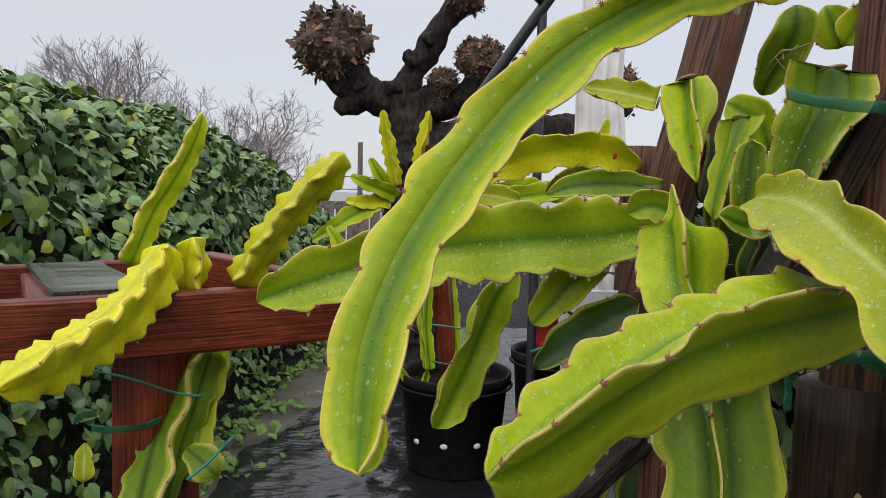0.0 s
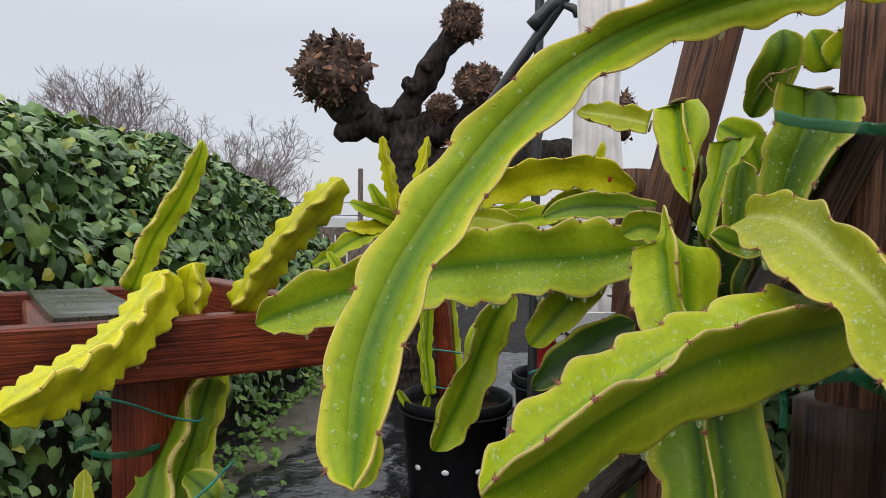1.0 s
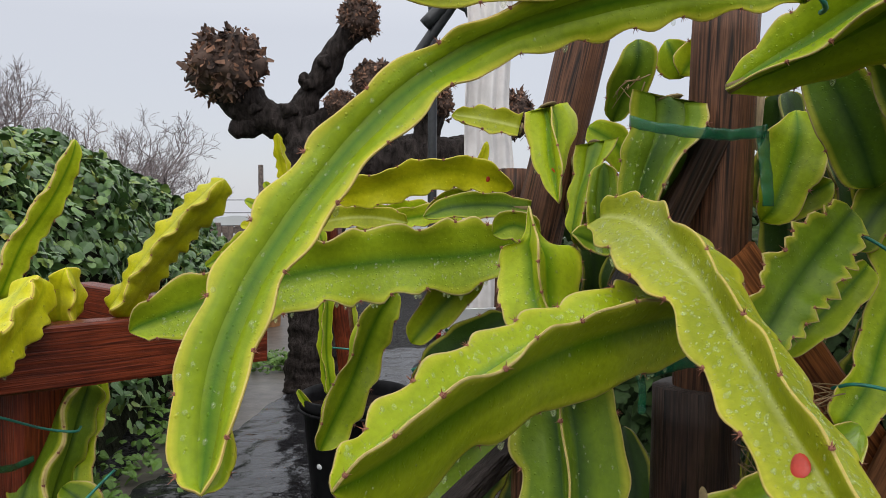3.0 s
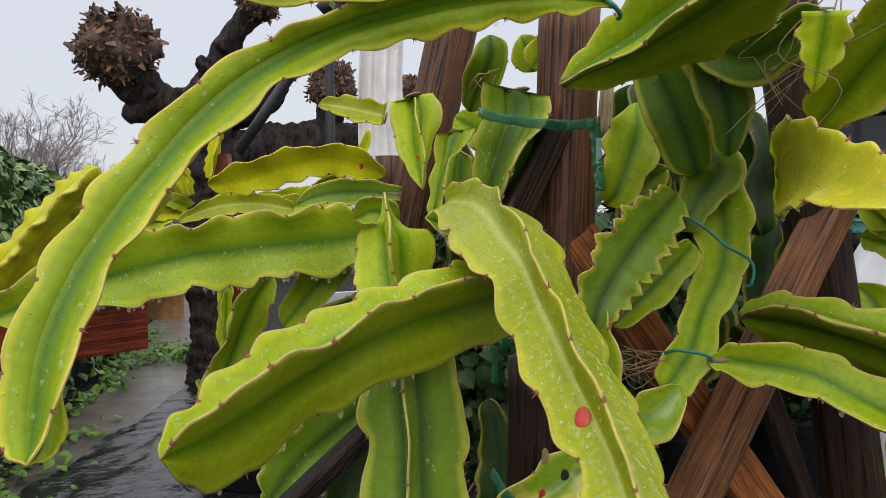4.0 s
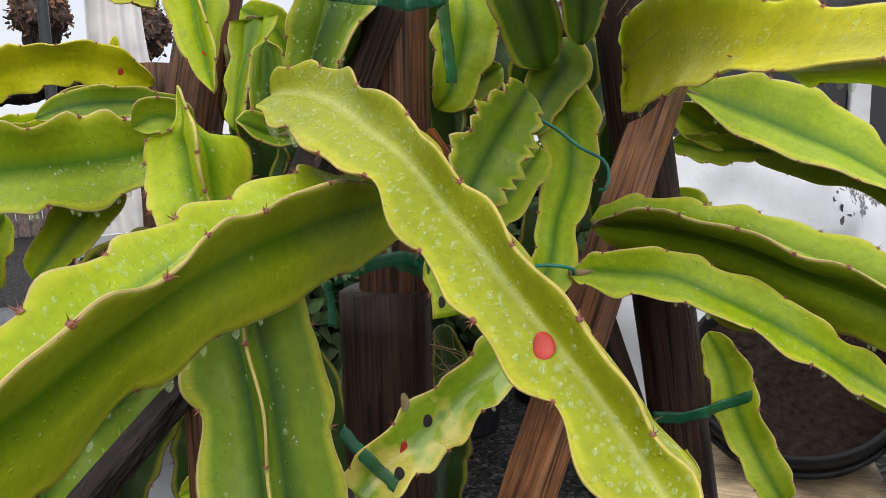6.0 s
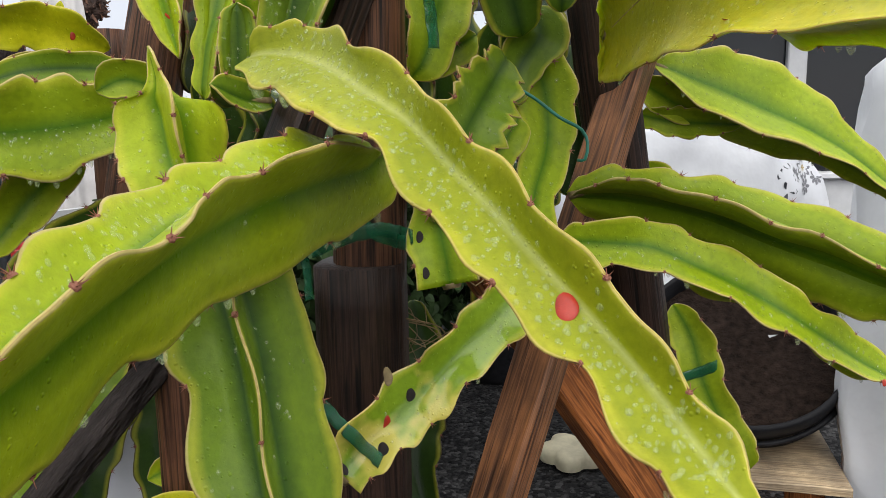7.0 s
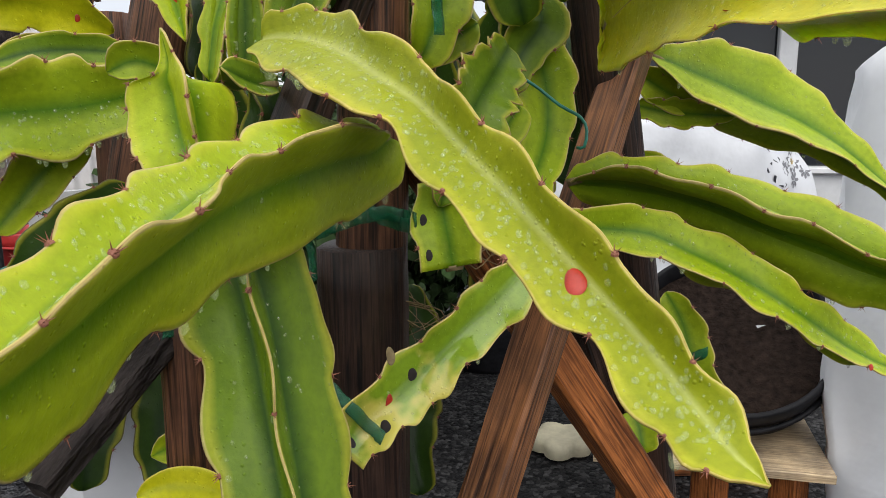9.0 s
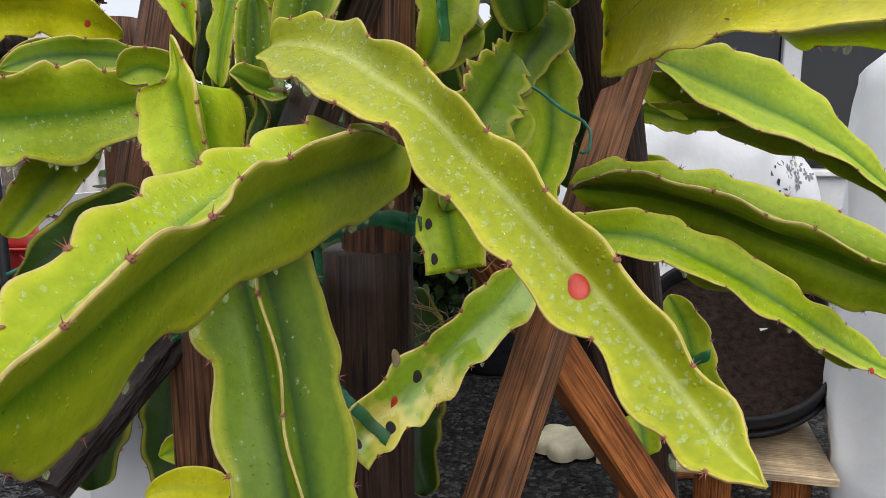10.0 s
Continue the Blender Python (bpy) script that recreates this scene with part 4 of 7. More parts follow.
# ---- wooden trellis for the cactus ----
trellis = thing("wooden_trellis", (0.55, 0.68, 0), "rough wooden trellis of weathered posts and crossed battens", "trellis")
log("post", (0.386, 0.712, 0.0), (0.389, 0.708, 1.083), 0.046, 0.043, dark_wood, trellis, "thick dark post, wet and cut flat on top", 12, 18)
log("post", (0.398, 0.716, 0.90), (0.410, 0.704, 1.46), 0.037, 0.033, post_wood, trellis, "weathered dark post with knots", 1)
log("post", (0.25, 1.06, 0.0), (0.280, 1.075, 1.315), 0.032, 0.026, post_wood, trellis, "", 2)
log("post", (0.230, 0.985, 0.95), (0.398, 0.955, 1.72), 0.035, 0.033, post_wood, trellis, "leaning round pole", 3)
log("post", (0.95, 0.69, 0.0), (0.665, 0.71, 1.50), 0.042, 0.037, dark_wood, trellis, "leaning dark pole", 4)
beam("brace", (0.125, 0.492, 0.42), (0.753, 0.696, 1.285), 0.041, 0.038, brace_wood, trellis, "sawn brown batten", seed=5)
beam("brace", (0.411, 0.6935, 1.215), (0.842, 0.658, 0.62), 0.038, 0.047, orange_wood, trellis, "orange-brown cedar batten", seed=6)
beam("brace", (0.385, 0.690, 1.33), (0.285, 0.670, 1.14), 0.040, 0.030, dark_wood, trellis, seed=7)
beam("brace", (0.655, 0.735, 1.08), (0.79, 0.71, 0.72), 0.030, 0.022, dark_wood, trellis, seed=8)
log("stake", (0.205, 0.69, 0.0), (0.226, 0.725, 1.06), 0.022, 0.020, post_wood, trellis, "", 9)
beam("brace", (0.102, 0.66, 0.956), (0.209, 0.72, 1.025), 0.022, 0.018, bark, trellis, seed=10)
log("stake", (0.512, 0.84, 1.330), (0.508, 0.82, 1.400), 0.010, 0.009, pale_wood, trellis, "thin pale stake", 11, 8)

# ---- the dragon fruit cactus on the trellis ----
main = thing("dragon_fruit_cactus", (0.37, 0.68, 0), "large dragon fruit cactus with three-ribbed wet stems, tied to a trellis", "cactus")
left = thing("dragon_fruit_cactus", (-0.36, 1.14, 0), "young yellow-green dragon fruit cactus climbing a red timber frame", "cactus")
potted = thing("dragon_fruit_cactus", (0.035, 3.22, 0.36), "dragon fruit cactus on a red-brown stake in a black pot", "cactus")
beam("stake", (0.03, 3.24, 0.30), (-0.10, 3.26, 1.42), 0.075, 0.075, red_wood, potted, "red-brown square stake", up=(0.3, 1, 0), seed=12)
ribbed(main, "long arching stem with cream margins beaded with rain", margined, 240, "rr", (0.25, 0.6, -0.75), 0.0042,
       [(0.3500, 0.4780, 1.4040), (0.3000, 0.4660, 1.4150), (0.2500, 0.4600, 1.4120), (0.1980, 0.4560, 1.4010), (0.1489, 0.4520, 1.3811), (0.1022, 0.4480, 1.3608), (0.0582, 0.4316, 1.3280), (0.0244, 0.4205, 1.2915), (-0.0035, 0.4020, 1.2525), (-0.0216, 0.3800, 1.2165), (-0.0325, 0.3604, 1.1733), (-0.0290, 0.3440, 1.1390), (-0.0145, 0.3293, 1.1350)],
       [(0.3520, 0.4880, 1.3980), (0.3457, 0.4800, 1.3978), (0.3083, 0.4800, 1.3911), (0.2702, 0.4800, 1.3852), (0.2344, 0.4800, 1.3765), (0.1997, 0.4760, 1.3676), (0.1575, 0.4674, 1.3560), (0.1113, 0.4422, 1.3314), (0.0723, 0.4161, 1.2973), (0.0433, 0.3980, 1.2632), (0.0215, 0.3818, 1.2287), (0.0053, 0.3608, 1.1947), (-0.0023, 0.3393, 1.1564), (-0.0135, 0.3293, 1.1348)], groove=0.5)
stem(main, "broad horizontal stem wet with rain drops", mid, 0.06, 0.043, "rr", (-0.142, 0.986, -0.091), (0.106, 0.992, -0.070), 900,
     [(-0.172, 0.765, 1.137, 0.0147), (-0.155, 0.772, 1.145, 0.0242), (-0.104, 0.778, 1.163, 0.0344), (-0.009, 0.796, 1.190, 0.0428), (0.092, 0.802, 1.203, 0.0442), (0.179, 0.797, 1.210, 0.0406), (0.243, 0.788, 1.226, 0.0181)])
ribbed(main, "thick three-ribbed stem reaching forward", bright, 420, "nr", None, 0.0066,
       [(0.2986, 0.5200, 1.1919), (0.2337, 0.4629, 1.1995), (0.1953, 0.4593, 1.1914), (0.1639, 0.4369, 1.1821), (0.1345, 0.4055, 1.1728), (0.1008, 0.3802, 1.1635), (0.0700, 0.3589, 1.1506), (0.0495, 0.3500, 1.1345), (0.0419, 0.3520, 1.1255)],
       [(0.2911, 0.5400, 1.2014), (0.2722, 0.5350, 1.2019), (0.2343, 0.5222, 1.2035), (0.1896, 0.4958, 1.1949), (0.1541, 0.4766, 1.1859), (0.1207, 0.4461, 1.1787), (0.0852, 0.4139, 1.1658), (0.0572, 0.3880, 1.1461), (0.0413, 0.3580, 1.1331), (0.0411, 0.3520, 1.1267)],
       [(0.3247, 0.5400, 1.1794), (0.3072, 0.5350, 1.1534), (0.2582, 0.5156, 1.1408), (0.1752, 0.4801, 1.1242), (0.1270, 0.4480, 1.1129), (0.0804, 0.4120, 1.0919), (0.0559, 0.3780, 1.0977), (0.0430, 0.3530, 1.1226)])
ribbed(main, "yellow-green stem with one red blister", yellowish, 950, "rr", None, 0.0062,
       [(0.2494, 0.6000, 1.2630), (0.2588, 0.5850, 1.2703), (0.2749, 0.5646, 1.2696), (0.2742, 0.5103, 1.2560), (0.2728, 0.4524, 1.2337), (0.2699, 0.3986, 1.2038), (0.2691, 0.3544, 1.1787), (0.2692, 0.3147, 1.1488), (0.2719, 0.2773, 1.1194), (0.2657, 0.2505, 1.0979), (0.2588, 0.2380, 1.0875)],
       [(0.2400, 0.6000, 1.2470), (0.2402, 0.5974, 1.2429), (0.2399, 0.5475, 1.2315), (0.2345, 0.4850, 1.2166), (0.2442, 0.4460, 1.2014), (0.2465, 0.3988, 1.1707), (0.2472, 0.3583, 1.1460), (0.2557, 0.3177, 1.1178), (0.2505, 0.2760, 1.0947), (0.2476, 0.2530, 1.0892), (0.2513, 0.2445, 1.0884), (0.2582, 0.2380, 1.0869)],
       [(0.2680, 0.5950, 1.2450), (0.3000, 0.5600, 1.2460), (0.3125, 0.5150, 1.2314), (0.3168, 0.4859, 1.2057), (0.3097, 0.4280, 1.1776), (0.3077, 0.3836, 1.1541), (0.3085, 0.3489, 1.1278), (0.3021, 0.3039, 1.1066), (0.2840, 0.2680, 1.0925), (0.2700, 0.2500, 1.0860), (0.2599, 0.2385, 1.0861)])
ribbed(main, "small spiny stub at the foot of the yellow-green stem", deep, 20, "rn", (0.3, 0.9, -0.3), 0.0015,
       [(0.2440, 0.655, 1.2400), (0.2580, 0.660, 1.2450), (0.2800, 0.672, 1.2400), (0.3050, 0.690, 1.2330)],
       [(0.2440, 0.650, 1.2360), (0.2600, 0.650, 1.2220), (0.2800, 0.660, 1.2160), (0.3050, 0.690, 1.2200)])
ribbed(main, "short pale-winged stem with red marks", bright, 90, "rr", None, 0.003,
       [(0.2040, 0.6500, 1.2620), (0.2044, 0.6279, 1.2448), (0.1998, 0.6015, 1.2179), (0.2060, 0.6000, 1.1900), (0.2120, 0.5900, 1.1650), (0.2160, 0.5800, 1.1400)],
       [(0.2035, 0.6550, 1.2620), (0.2005, 0.6480, 1.2430), (0.1940, 0.6450, 1.2310), (0.1810, 0.6570, 1.2240), (0.1785, 0.6550, 1.2070), (0.1745, 0.6400, 1.1900), (0.1724, 0.6187, 1.1768), (0.1800, 0.6050, 1.1580), (0.2000, 0.5900, 1.1400)],
       [(0.2060, 0.6600, 1.2620), (0.2140, 0.6650, 1.2430), (0.2260, 0.6620, 1.2280), (0.2480, 0.6600, 1.2240), (0.2531, 0.6532, 1.2118), (0.2500, 0.6450, 1.1950), (0.2450, 0.6350, 1.1750), (0.2400, 0.6200, 1.1550), (0.2250, 0.6000, 1.1400)])
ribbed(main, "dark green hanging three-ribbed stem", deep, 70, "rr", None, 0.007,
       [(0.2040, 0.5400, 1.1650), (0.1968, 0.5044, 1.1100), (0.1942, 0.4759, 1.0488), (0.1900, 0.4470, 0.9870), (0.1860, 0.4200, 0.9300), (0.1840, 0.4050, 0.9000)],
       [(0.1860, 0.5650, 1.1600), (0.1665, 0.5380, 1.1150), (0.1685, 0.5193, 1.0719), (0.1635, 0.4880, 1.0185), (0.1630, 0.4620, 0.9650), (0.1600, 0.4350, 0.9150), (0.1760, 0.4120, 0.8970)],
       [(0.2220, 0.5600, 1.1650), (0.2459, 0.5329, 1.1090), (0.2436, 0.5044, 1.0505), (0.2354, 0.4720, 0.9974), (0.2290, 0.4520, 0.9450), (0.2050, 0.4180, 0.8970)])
stem(main, "small hanging stem with pale edges", mid, 0.06, 0.04, "rr", (-0.380, -0.774, 0.506), (-0.396, -0.755, 0.523), 30,
     [(0.099, 0.938, 1.158, 0.0162), (0.076, 0.926, 1.131, 0.0265), (0.057, 0.915, 1.091, 0.0288), (0.039, 0.901, 1.046, 0.0294), (0.017, 0.884, 1.003, 0.0285), (0.006, 0.870, 0.977, 0.0197)])
ribbed(main, "upright stem with a blunt cut top", bright, 40, "cr", None, 0.003,
       [(0.2383, 0.8300, 1.3658), (0.2416, 0.8200, 1.3272), (0.2503, 0.8100, 1.2943), (0.2677, 0.7950, 1.2650)],
       [(0.2666, 0.8200, 1.3717), (0.2671, 0.8000, 1.3292), (0.2714, 0.7900, 1.2937), (0.2686, 0.7900, 1.2637)],
       [(0.2953, 0.8600, 1.3821), (0.3080, 0.8600, 1.3619), (0.2943, 0.8400, 1.3307), (0.2816, 0.8200, 1.2948), (0.2720, 0.8000, 1.2650)])
stem(main, "thin pale stem with toothed edge", yellowish, 0.09, 0.022, "cr", (0.123, 0.968, -0.220), (0.115, 0.969, -0.219), 20,
     [(0.228, 0.808, 1.346, 0.0165), (0.195, 0.814, 1.354, 0.0158), (0.166, 0.819, 1.359, 0.0115), (0.155, 0.820, 1.360, 0.0057)])
ribbed(main, "bent stem with a brown broken top", mid, 0, "cr", (0.3, 0.9, -0.2), 0.003,
       [(0.2813, 0.7750, 1.3257), (0.2786, 0.7750, 1.2932), (0.2723, 0.7700, 1.2649), (0.2673, 0.7650, 1.2369)],
       [(0.3262, 0.7700, 1.3340), (0.3099, 0.7600, 1.3101), (0.2908, 0.7500, 1.2831), (0.2807, 0.7450, 1.2556), (0.2743, 0.7450, 1.2252)], groove=0.8)
ribbed(main, "rounded upright stem", deep, 40, "rn", (0.3, 0.9, -0.2), 0.001,
       [(0.2972, 0.7350, 1.3056), (0.2854, 0.7350, 1.2947), (0.2809, 0.7350, 1.2647), (0.2833, 0.7350, 1.2285)],
       [(0.2976, 0.7270, 1.3051), (0.3086, 0.7220, 1.2943), (0.3105, 0.7220, 1.2646), (0.3037, 0.7270, 1.2316)], groove=0.9)
ribbed(main, "wide dark stem bound to the post with green tape", deep, 240, "cr", (0.45, 0.85, 0.0), 0.003,
       [(0.3110, 0.6900, 1.3720), (0.3134, 0.7020, 1.3368), (0.3084, 0.7121, 1.3056), (0.3071, 0.7120, 1.2646), (0.3134, 0.7080, 1.2381)],
       [(0.3720, 0.6620, 1.3560), (0.3675, 0.6520, 1.3358), (0.3420, 0.6402, 1.3108), (0.3282, 0.6500, 1.2790), (0.3215, 0.6650, 1.2560), (0.3172, 0.7000, 1.2383)], groove=0.9)
ribbed(main, "straw-coloured stem bending towards the path", straw, 300, "cr", (0.75, 0.5, -0.4), 0.0045,
       [(0.5760, 0.6000, 1.3000), (0.5600, 0.5700, 1.3210), (0.5300, 0.5100, 1.3225), (0.4960, 0.4350, 1.3100), (0.4744, 0.3848, 1.2961), (0.4636, 0.3385, 1.2856), (0.4409, 0.2737, 1.2727), (0.4247, 0.2175, 1.2607), (0.4121, 0.1780, 1.2552), (0.4081, 0.1520, 1.2482), (0.3999, 0.1320, 1.2332), (0.3860, 0.1180, 1.2109), (0.3775, 0.1110, 1.1958), (0.3664, 0.1050, 1.1745)],
       [(0.5850, 0.6060, 1.2600), (0.5880, 0.6000, 1.2360), (0.5200, 0.5000, 1.2470), (0.4560, 0.4000, 1.2535), (0.4352, 0.3487, 1.2532), (0.4226, 0.2891, 1.2499), (0.4133, 0.2350, 1.2441), (0.3953, 0.1846, 1.2347), (0.3857, 0.1560, 1.2252), (0.3745, 0.1360, 1.2137), (0.3585, 0.1210, 1.1959), (0.3531, 0.1100, 1.1815), (0.3645, 0.1050, 1.1701)], groove=0.75)
ribbed(main, "drooping stem behind the brace", mid, 160, "nr", (0.7, 0.6, -0.3), 0.0045,
       [(0.7840, 0.7000, 1.2666), (0.8194, 0.6850, 1.2782), (0.8768, 0.6550, 1.2781), (0.9515, 0.6200, 1.2477), (0.9793, 0.5750, 1.1983), (1.0087, 0.5250, 1.1314), (1.0326, 0.4850, 1.0787)],
       [(0.7821, 0.7000, 1.2627), (0.8123, 0.6500, 1.2128), (0.8549, 0.6000, 1.1828), (0.9108, 0.5650, 1.1611), (0.9609, 0.5350, 1.1337), (1.0047, 0.5000, 1.0933), (1.0343, 0.4820, 1.0721)])
ribbed(main, "three-ribbed stem on a woody neck", mid, 220, "nr", None, 0.005,
       [(0.5560, 0.6100, 1.1360), (0.5480, 0.5750, 1.1510), (0.5573, 0.5450, 1.1545), (0.5713, 0.5225, 1.1510), (0.6063, 0.4941, 1.1386), (0.6368, 0.4594, 1.1203), (0.6758, 0.4375, 1.1040), (0.6950, 0.4000, 1.0850), (0.7000, 0.3700, 1.0740), (0.6900, 0.3450, 1.0700)],
       [(0.5560, 0.6150, 1.1390), (0.5690, 0.6050, 1.1565), (0.5924, 0.5800, 1.1613), (0.6263, 0.5402, 1.1557), (0.6725, 0.5179, 1.1451), (0.7094, 0.4835, 1.1291), (0.7350, 0.4450, 1.1140), (0.7450, 0.4050, 1.0950), (0.7350, 0.3700, 1.0780), (0.6940, 0.3450, 1.0700)],
       [(0.5570, 0.6120, 1.1330), (0.5800, 0.6050, 1.1120), (0.6100, 0.5850, 1.1000), (0.6400, 0.5600, 1.0900), (0.6680, 0.5300, 1.0750), (0.6950, 0.4950, 1.0550), (0.7150, 0.4550, 1.0380), (0.7220, 0.4100, 1.0300), (0.7150, 0.3750, 1.0400), (0.6940, 0.3450, 1.0670)])
ribbed(main, "stem with a corky margin on a woody neck", mid, 220, "nr", (0.65, 0.55, -0.45), 0.005,
       [(0.5000, 0.5800, 1.1040), (0.5082, 0.5750, 1.1116), (0.5192, 0.5620, 1.1207), (0.5693, 0.5350, 1.1206), (0.6059, 0.5163, 1.1054), (0.6527, 0.4783, 1.0781), (0.6785, 0.4441, 1.0464), (0.7257, 0.4281, 1.0146), (0.7520, 0.4050, 0.9860), (0.7700, 0.3900, 0.9650)],
       [(0.5000, 0.5800, 1.1010), (0.5084, 0.5700, 1.0918), (0.5380, 0.5450, 1.0830), (0.5711, 0.5129, 1.0779), (0.6057, 0.4750, 1.0551), (0.6498, 0.4497, 1.0236), (0.6860, 0.4242, 0.9984), (0.7220, 0.4020, 0.9750), (0.7680, 0.3890, 0.9620)])
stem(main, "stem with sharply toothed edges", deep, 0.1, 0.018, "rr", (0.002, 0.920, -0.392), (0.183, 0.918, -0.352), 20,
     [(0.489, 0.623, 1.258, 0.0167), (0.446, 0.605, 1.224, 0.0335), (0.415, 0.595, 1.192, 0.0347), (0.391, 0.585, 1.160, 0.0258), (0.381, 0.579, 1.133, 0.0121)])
stem(main, "narrow stem with a yellowed edge", mid, 0.05, 0.04, "rr", (-0.032, 0.975, -0.221), (-0.029, 0.978, -0.205), 0,
     [(0.515, 0.636, 1.209, 0.0173), (0.480, 0.629, 1.179, 0.0209), (0.445, 0.621, 1.153, 0.0197), (0.420, 0.618, 1.132, 0.0116)])
stem(main, "wired stem hanging beside the post", mid, 0.05, 0.05, "cr", (0.717, 0.618, -0.324), (0.065, 0.917, -0.394), 40,
     [(0.562, 0.668, 1.268, 0.0294), (0.565, 0.653, 1.227, 0.0341), (0.550, 0.636, 1.181, 0.0269), (0.519, 0.620, 1.141, 0.0206), (0.495, 0.603, 1.107, 0.0241), (0.463, 0.594, 1.072, 0.0229)])
stem(main, "blotched yellow stem end strapped with tape", blotchy, 0.07, 0.04, "rc", (0.368, 0.907, -0.205), (0.214, 0.928, -0.305), 60,
     [(0.472, 0.578, 1.078, 0.0165), (0.446, 0.581, 1.055, 0.0260), (0.413, 0.591, 1.028, 0.0279), (0.374, 0.599, 0.995, 0.0288), (0.331, 0.602, 0.970, 0.0294), (0.300, 0.601, 0.948, 0.0250)])
stem(main, "scarred stub behind the tie", mid, 0.05, 0.04, "nc", (0.711, 0.618, -0.336), (0.723, 0.641, -0.258), 0,
     [(0.394, 0.593, 1.149, 0.0177), (0.391, 0.586, 1.128, 0.0251), (0.389, 0.577, 1.108, 0.0279), (0.389, 0.571, 1.086, 0.0269)])
stem(main, "yellow stem with a torn hole", yellow, 0.06, 0.035, "rr", (0.134, 0.900, 0.414), (0.237, 0.904, 0.357), 30,
     [(0.018, 1.023, 1.273, 0.0110), (0.066, 1.015, 1.286, 0.0263), (0.126, 0.993, 1.303, 0.0276), (0.177, 0.969, 1.311, 0.0271), (0.225, 0.964, 1.300, 0.0245), (0.253, 0.960, 1.285, 0.0087)])
stem(main, "short dark stem under the yellow one", deep, 0.05, 0.04, "rn", (0.124, 0.976, -0.178), (0.137, 0.974, -0.179), 0,
     [(0.133, 0.923, 1.248, 0.0058), (0.169, 0.921, 1.259, 0.0174), (0.215, 0.916, 1.262, 0.0191), (0.264, 0.907, 1.258, 0.0108)])
stem(main, "wrinkled stem behind the post", mid, 0.05, 0.04, "rr", (0.399, 0.890, -0.222), (0.354, 0.924, -0.146), 20,
     [(0.506, 0.741, 1.361, 0.0117), (0.503, 0.734, 1.332, 0.0346), (0.492, 0.731, 1.297, 0.0380), (0.477, 0.728, 1.262, 0.0263), (0.466, 0.733, 1.247, 0.0113)])
stem(main, "scalloped stem low behind the post", mid, 0.07, 0.03, "rr", (0.449, 0.894, 0.011), (0.449, 0.894, 0.011), 0,
     [(0.530, 0.712, 1.287, 0.0152), (0.501, 0.728, 1.269, 0.0228), (0.470, 0.743, 1.253, 0.0152)])
# The next three stems carry the crown's shade in their skin colour.
stem(main, "stem crossing behind the tie, coloured dark for shade", shade, 0.03, 0.05, "rr", (0.472, 0.871, 0.134), (0.495, 0.865, 0.083), 0,
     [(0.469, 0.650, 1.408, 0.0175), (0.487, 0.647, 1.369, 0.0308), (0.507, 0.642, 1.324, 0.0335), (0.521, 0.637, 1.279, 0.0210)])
stem(main, "folded stem, coloured dark for shade", shade, 0.04, 0.045, "rr", (0.526, 0.839, 0.142), (0.540, 0.836, 0.096), 0,
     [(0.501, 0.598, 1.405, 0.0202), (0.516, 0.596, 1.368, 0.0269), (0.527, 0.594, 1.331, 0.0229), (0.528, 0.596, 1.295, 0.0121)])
stem(main, "stem in the crown, coloured dark for shade", shade, 0.03, 0.05, "rr", (0.815, 0.574, 0.077), (0.797, 0.497, 0.345), 0,
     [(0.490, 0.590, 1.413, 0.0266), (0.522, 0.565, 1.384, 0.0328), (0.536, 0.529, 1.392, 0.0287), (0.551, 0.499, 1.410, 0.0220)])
stem(main, "stem rising to the trellis top", mid, 0.05, 0.04, "rr", (0.616, 0.548, 0.565), (0.712, 0.430, 0.555), 0,
     [(0.596, 0.558, 1.324, 0.0170), (0.598, 0.525, 1.355, 0.0365), (0.601, 0.491, 1.383, 0.0388), (0.604, 0.454, 1.403, 0.0346), (0.612, 0.427, 1.418, 0.0186)])
stem(main, "pale lit stem beyond the trellis", bright, 0.05, 0.045, "rr", (0.844, 0.496, 0.205), (0.887, 0.450, 0.104), 30,
     [(0.683, 0.714, 1.349, 0.0124), (0.725, 0.637, 1.377, 0.0322), (0.751, 0.586, 1.376, 0.0354), (0.784, 0.524, 1.362, 0.0346)])
stem(main, "yellow stem tip at the crown", yellow, 0.06, 0.04, "rr", (0.931, 0.224, 0.288), (0.932, 0.307, 0.191), 0,
     [(0.636, 0.556, 1.367, 0.0105), (0.639, 0.511, 1.378, 0.0235), (0.653, 0.469, 1.380, 0.0278), (0.667, 0.424, 1.378, 0.0255)])
stem(main, "torn pale stem with roots", bright, 0.1, 0.02, "cr", (0.614, 0.769, 0.181), (0.613, 0.776, 0.152), 0,
     [(0.539, 0.484, 1.406, 0.0214), (0.540, 0.488, 1.387, 0.0220), (0.540, 0.493, 1.365, 0.0153), (0.540, 0.497, 1.343, 0.0049)])
stem(main, "short stem above the wired one", deep, 0.05, 0.04, "rr", (0.500, 0.849, -0.169), (0.448, 0.885, -0.130), 0,
     [(0.545, 0.656, 1.306, 0.0145), (0.548, 0.644, 1.282, 0.0287), (0.534, 0.653, 1.256, 0.0251), (0.512, 0.653, 1.221, 0.0177)])
stem(main, "stem between trellis and bags", mid, 0.05, 0.045, "rr", (0.627, 0.728, -0.279), (0.641, 0.665, -0.384), 0,
     [(0.795, 0.730, 1.148, 0.0071), (0.809, 0.716, 1.128, 0.0247), (0.814, 0.693, 1.094, 0.0258), (0.821, 0.667, 1.062, 0.0138)])
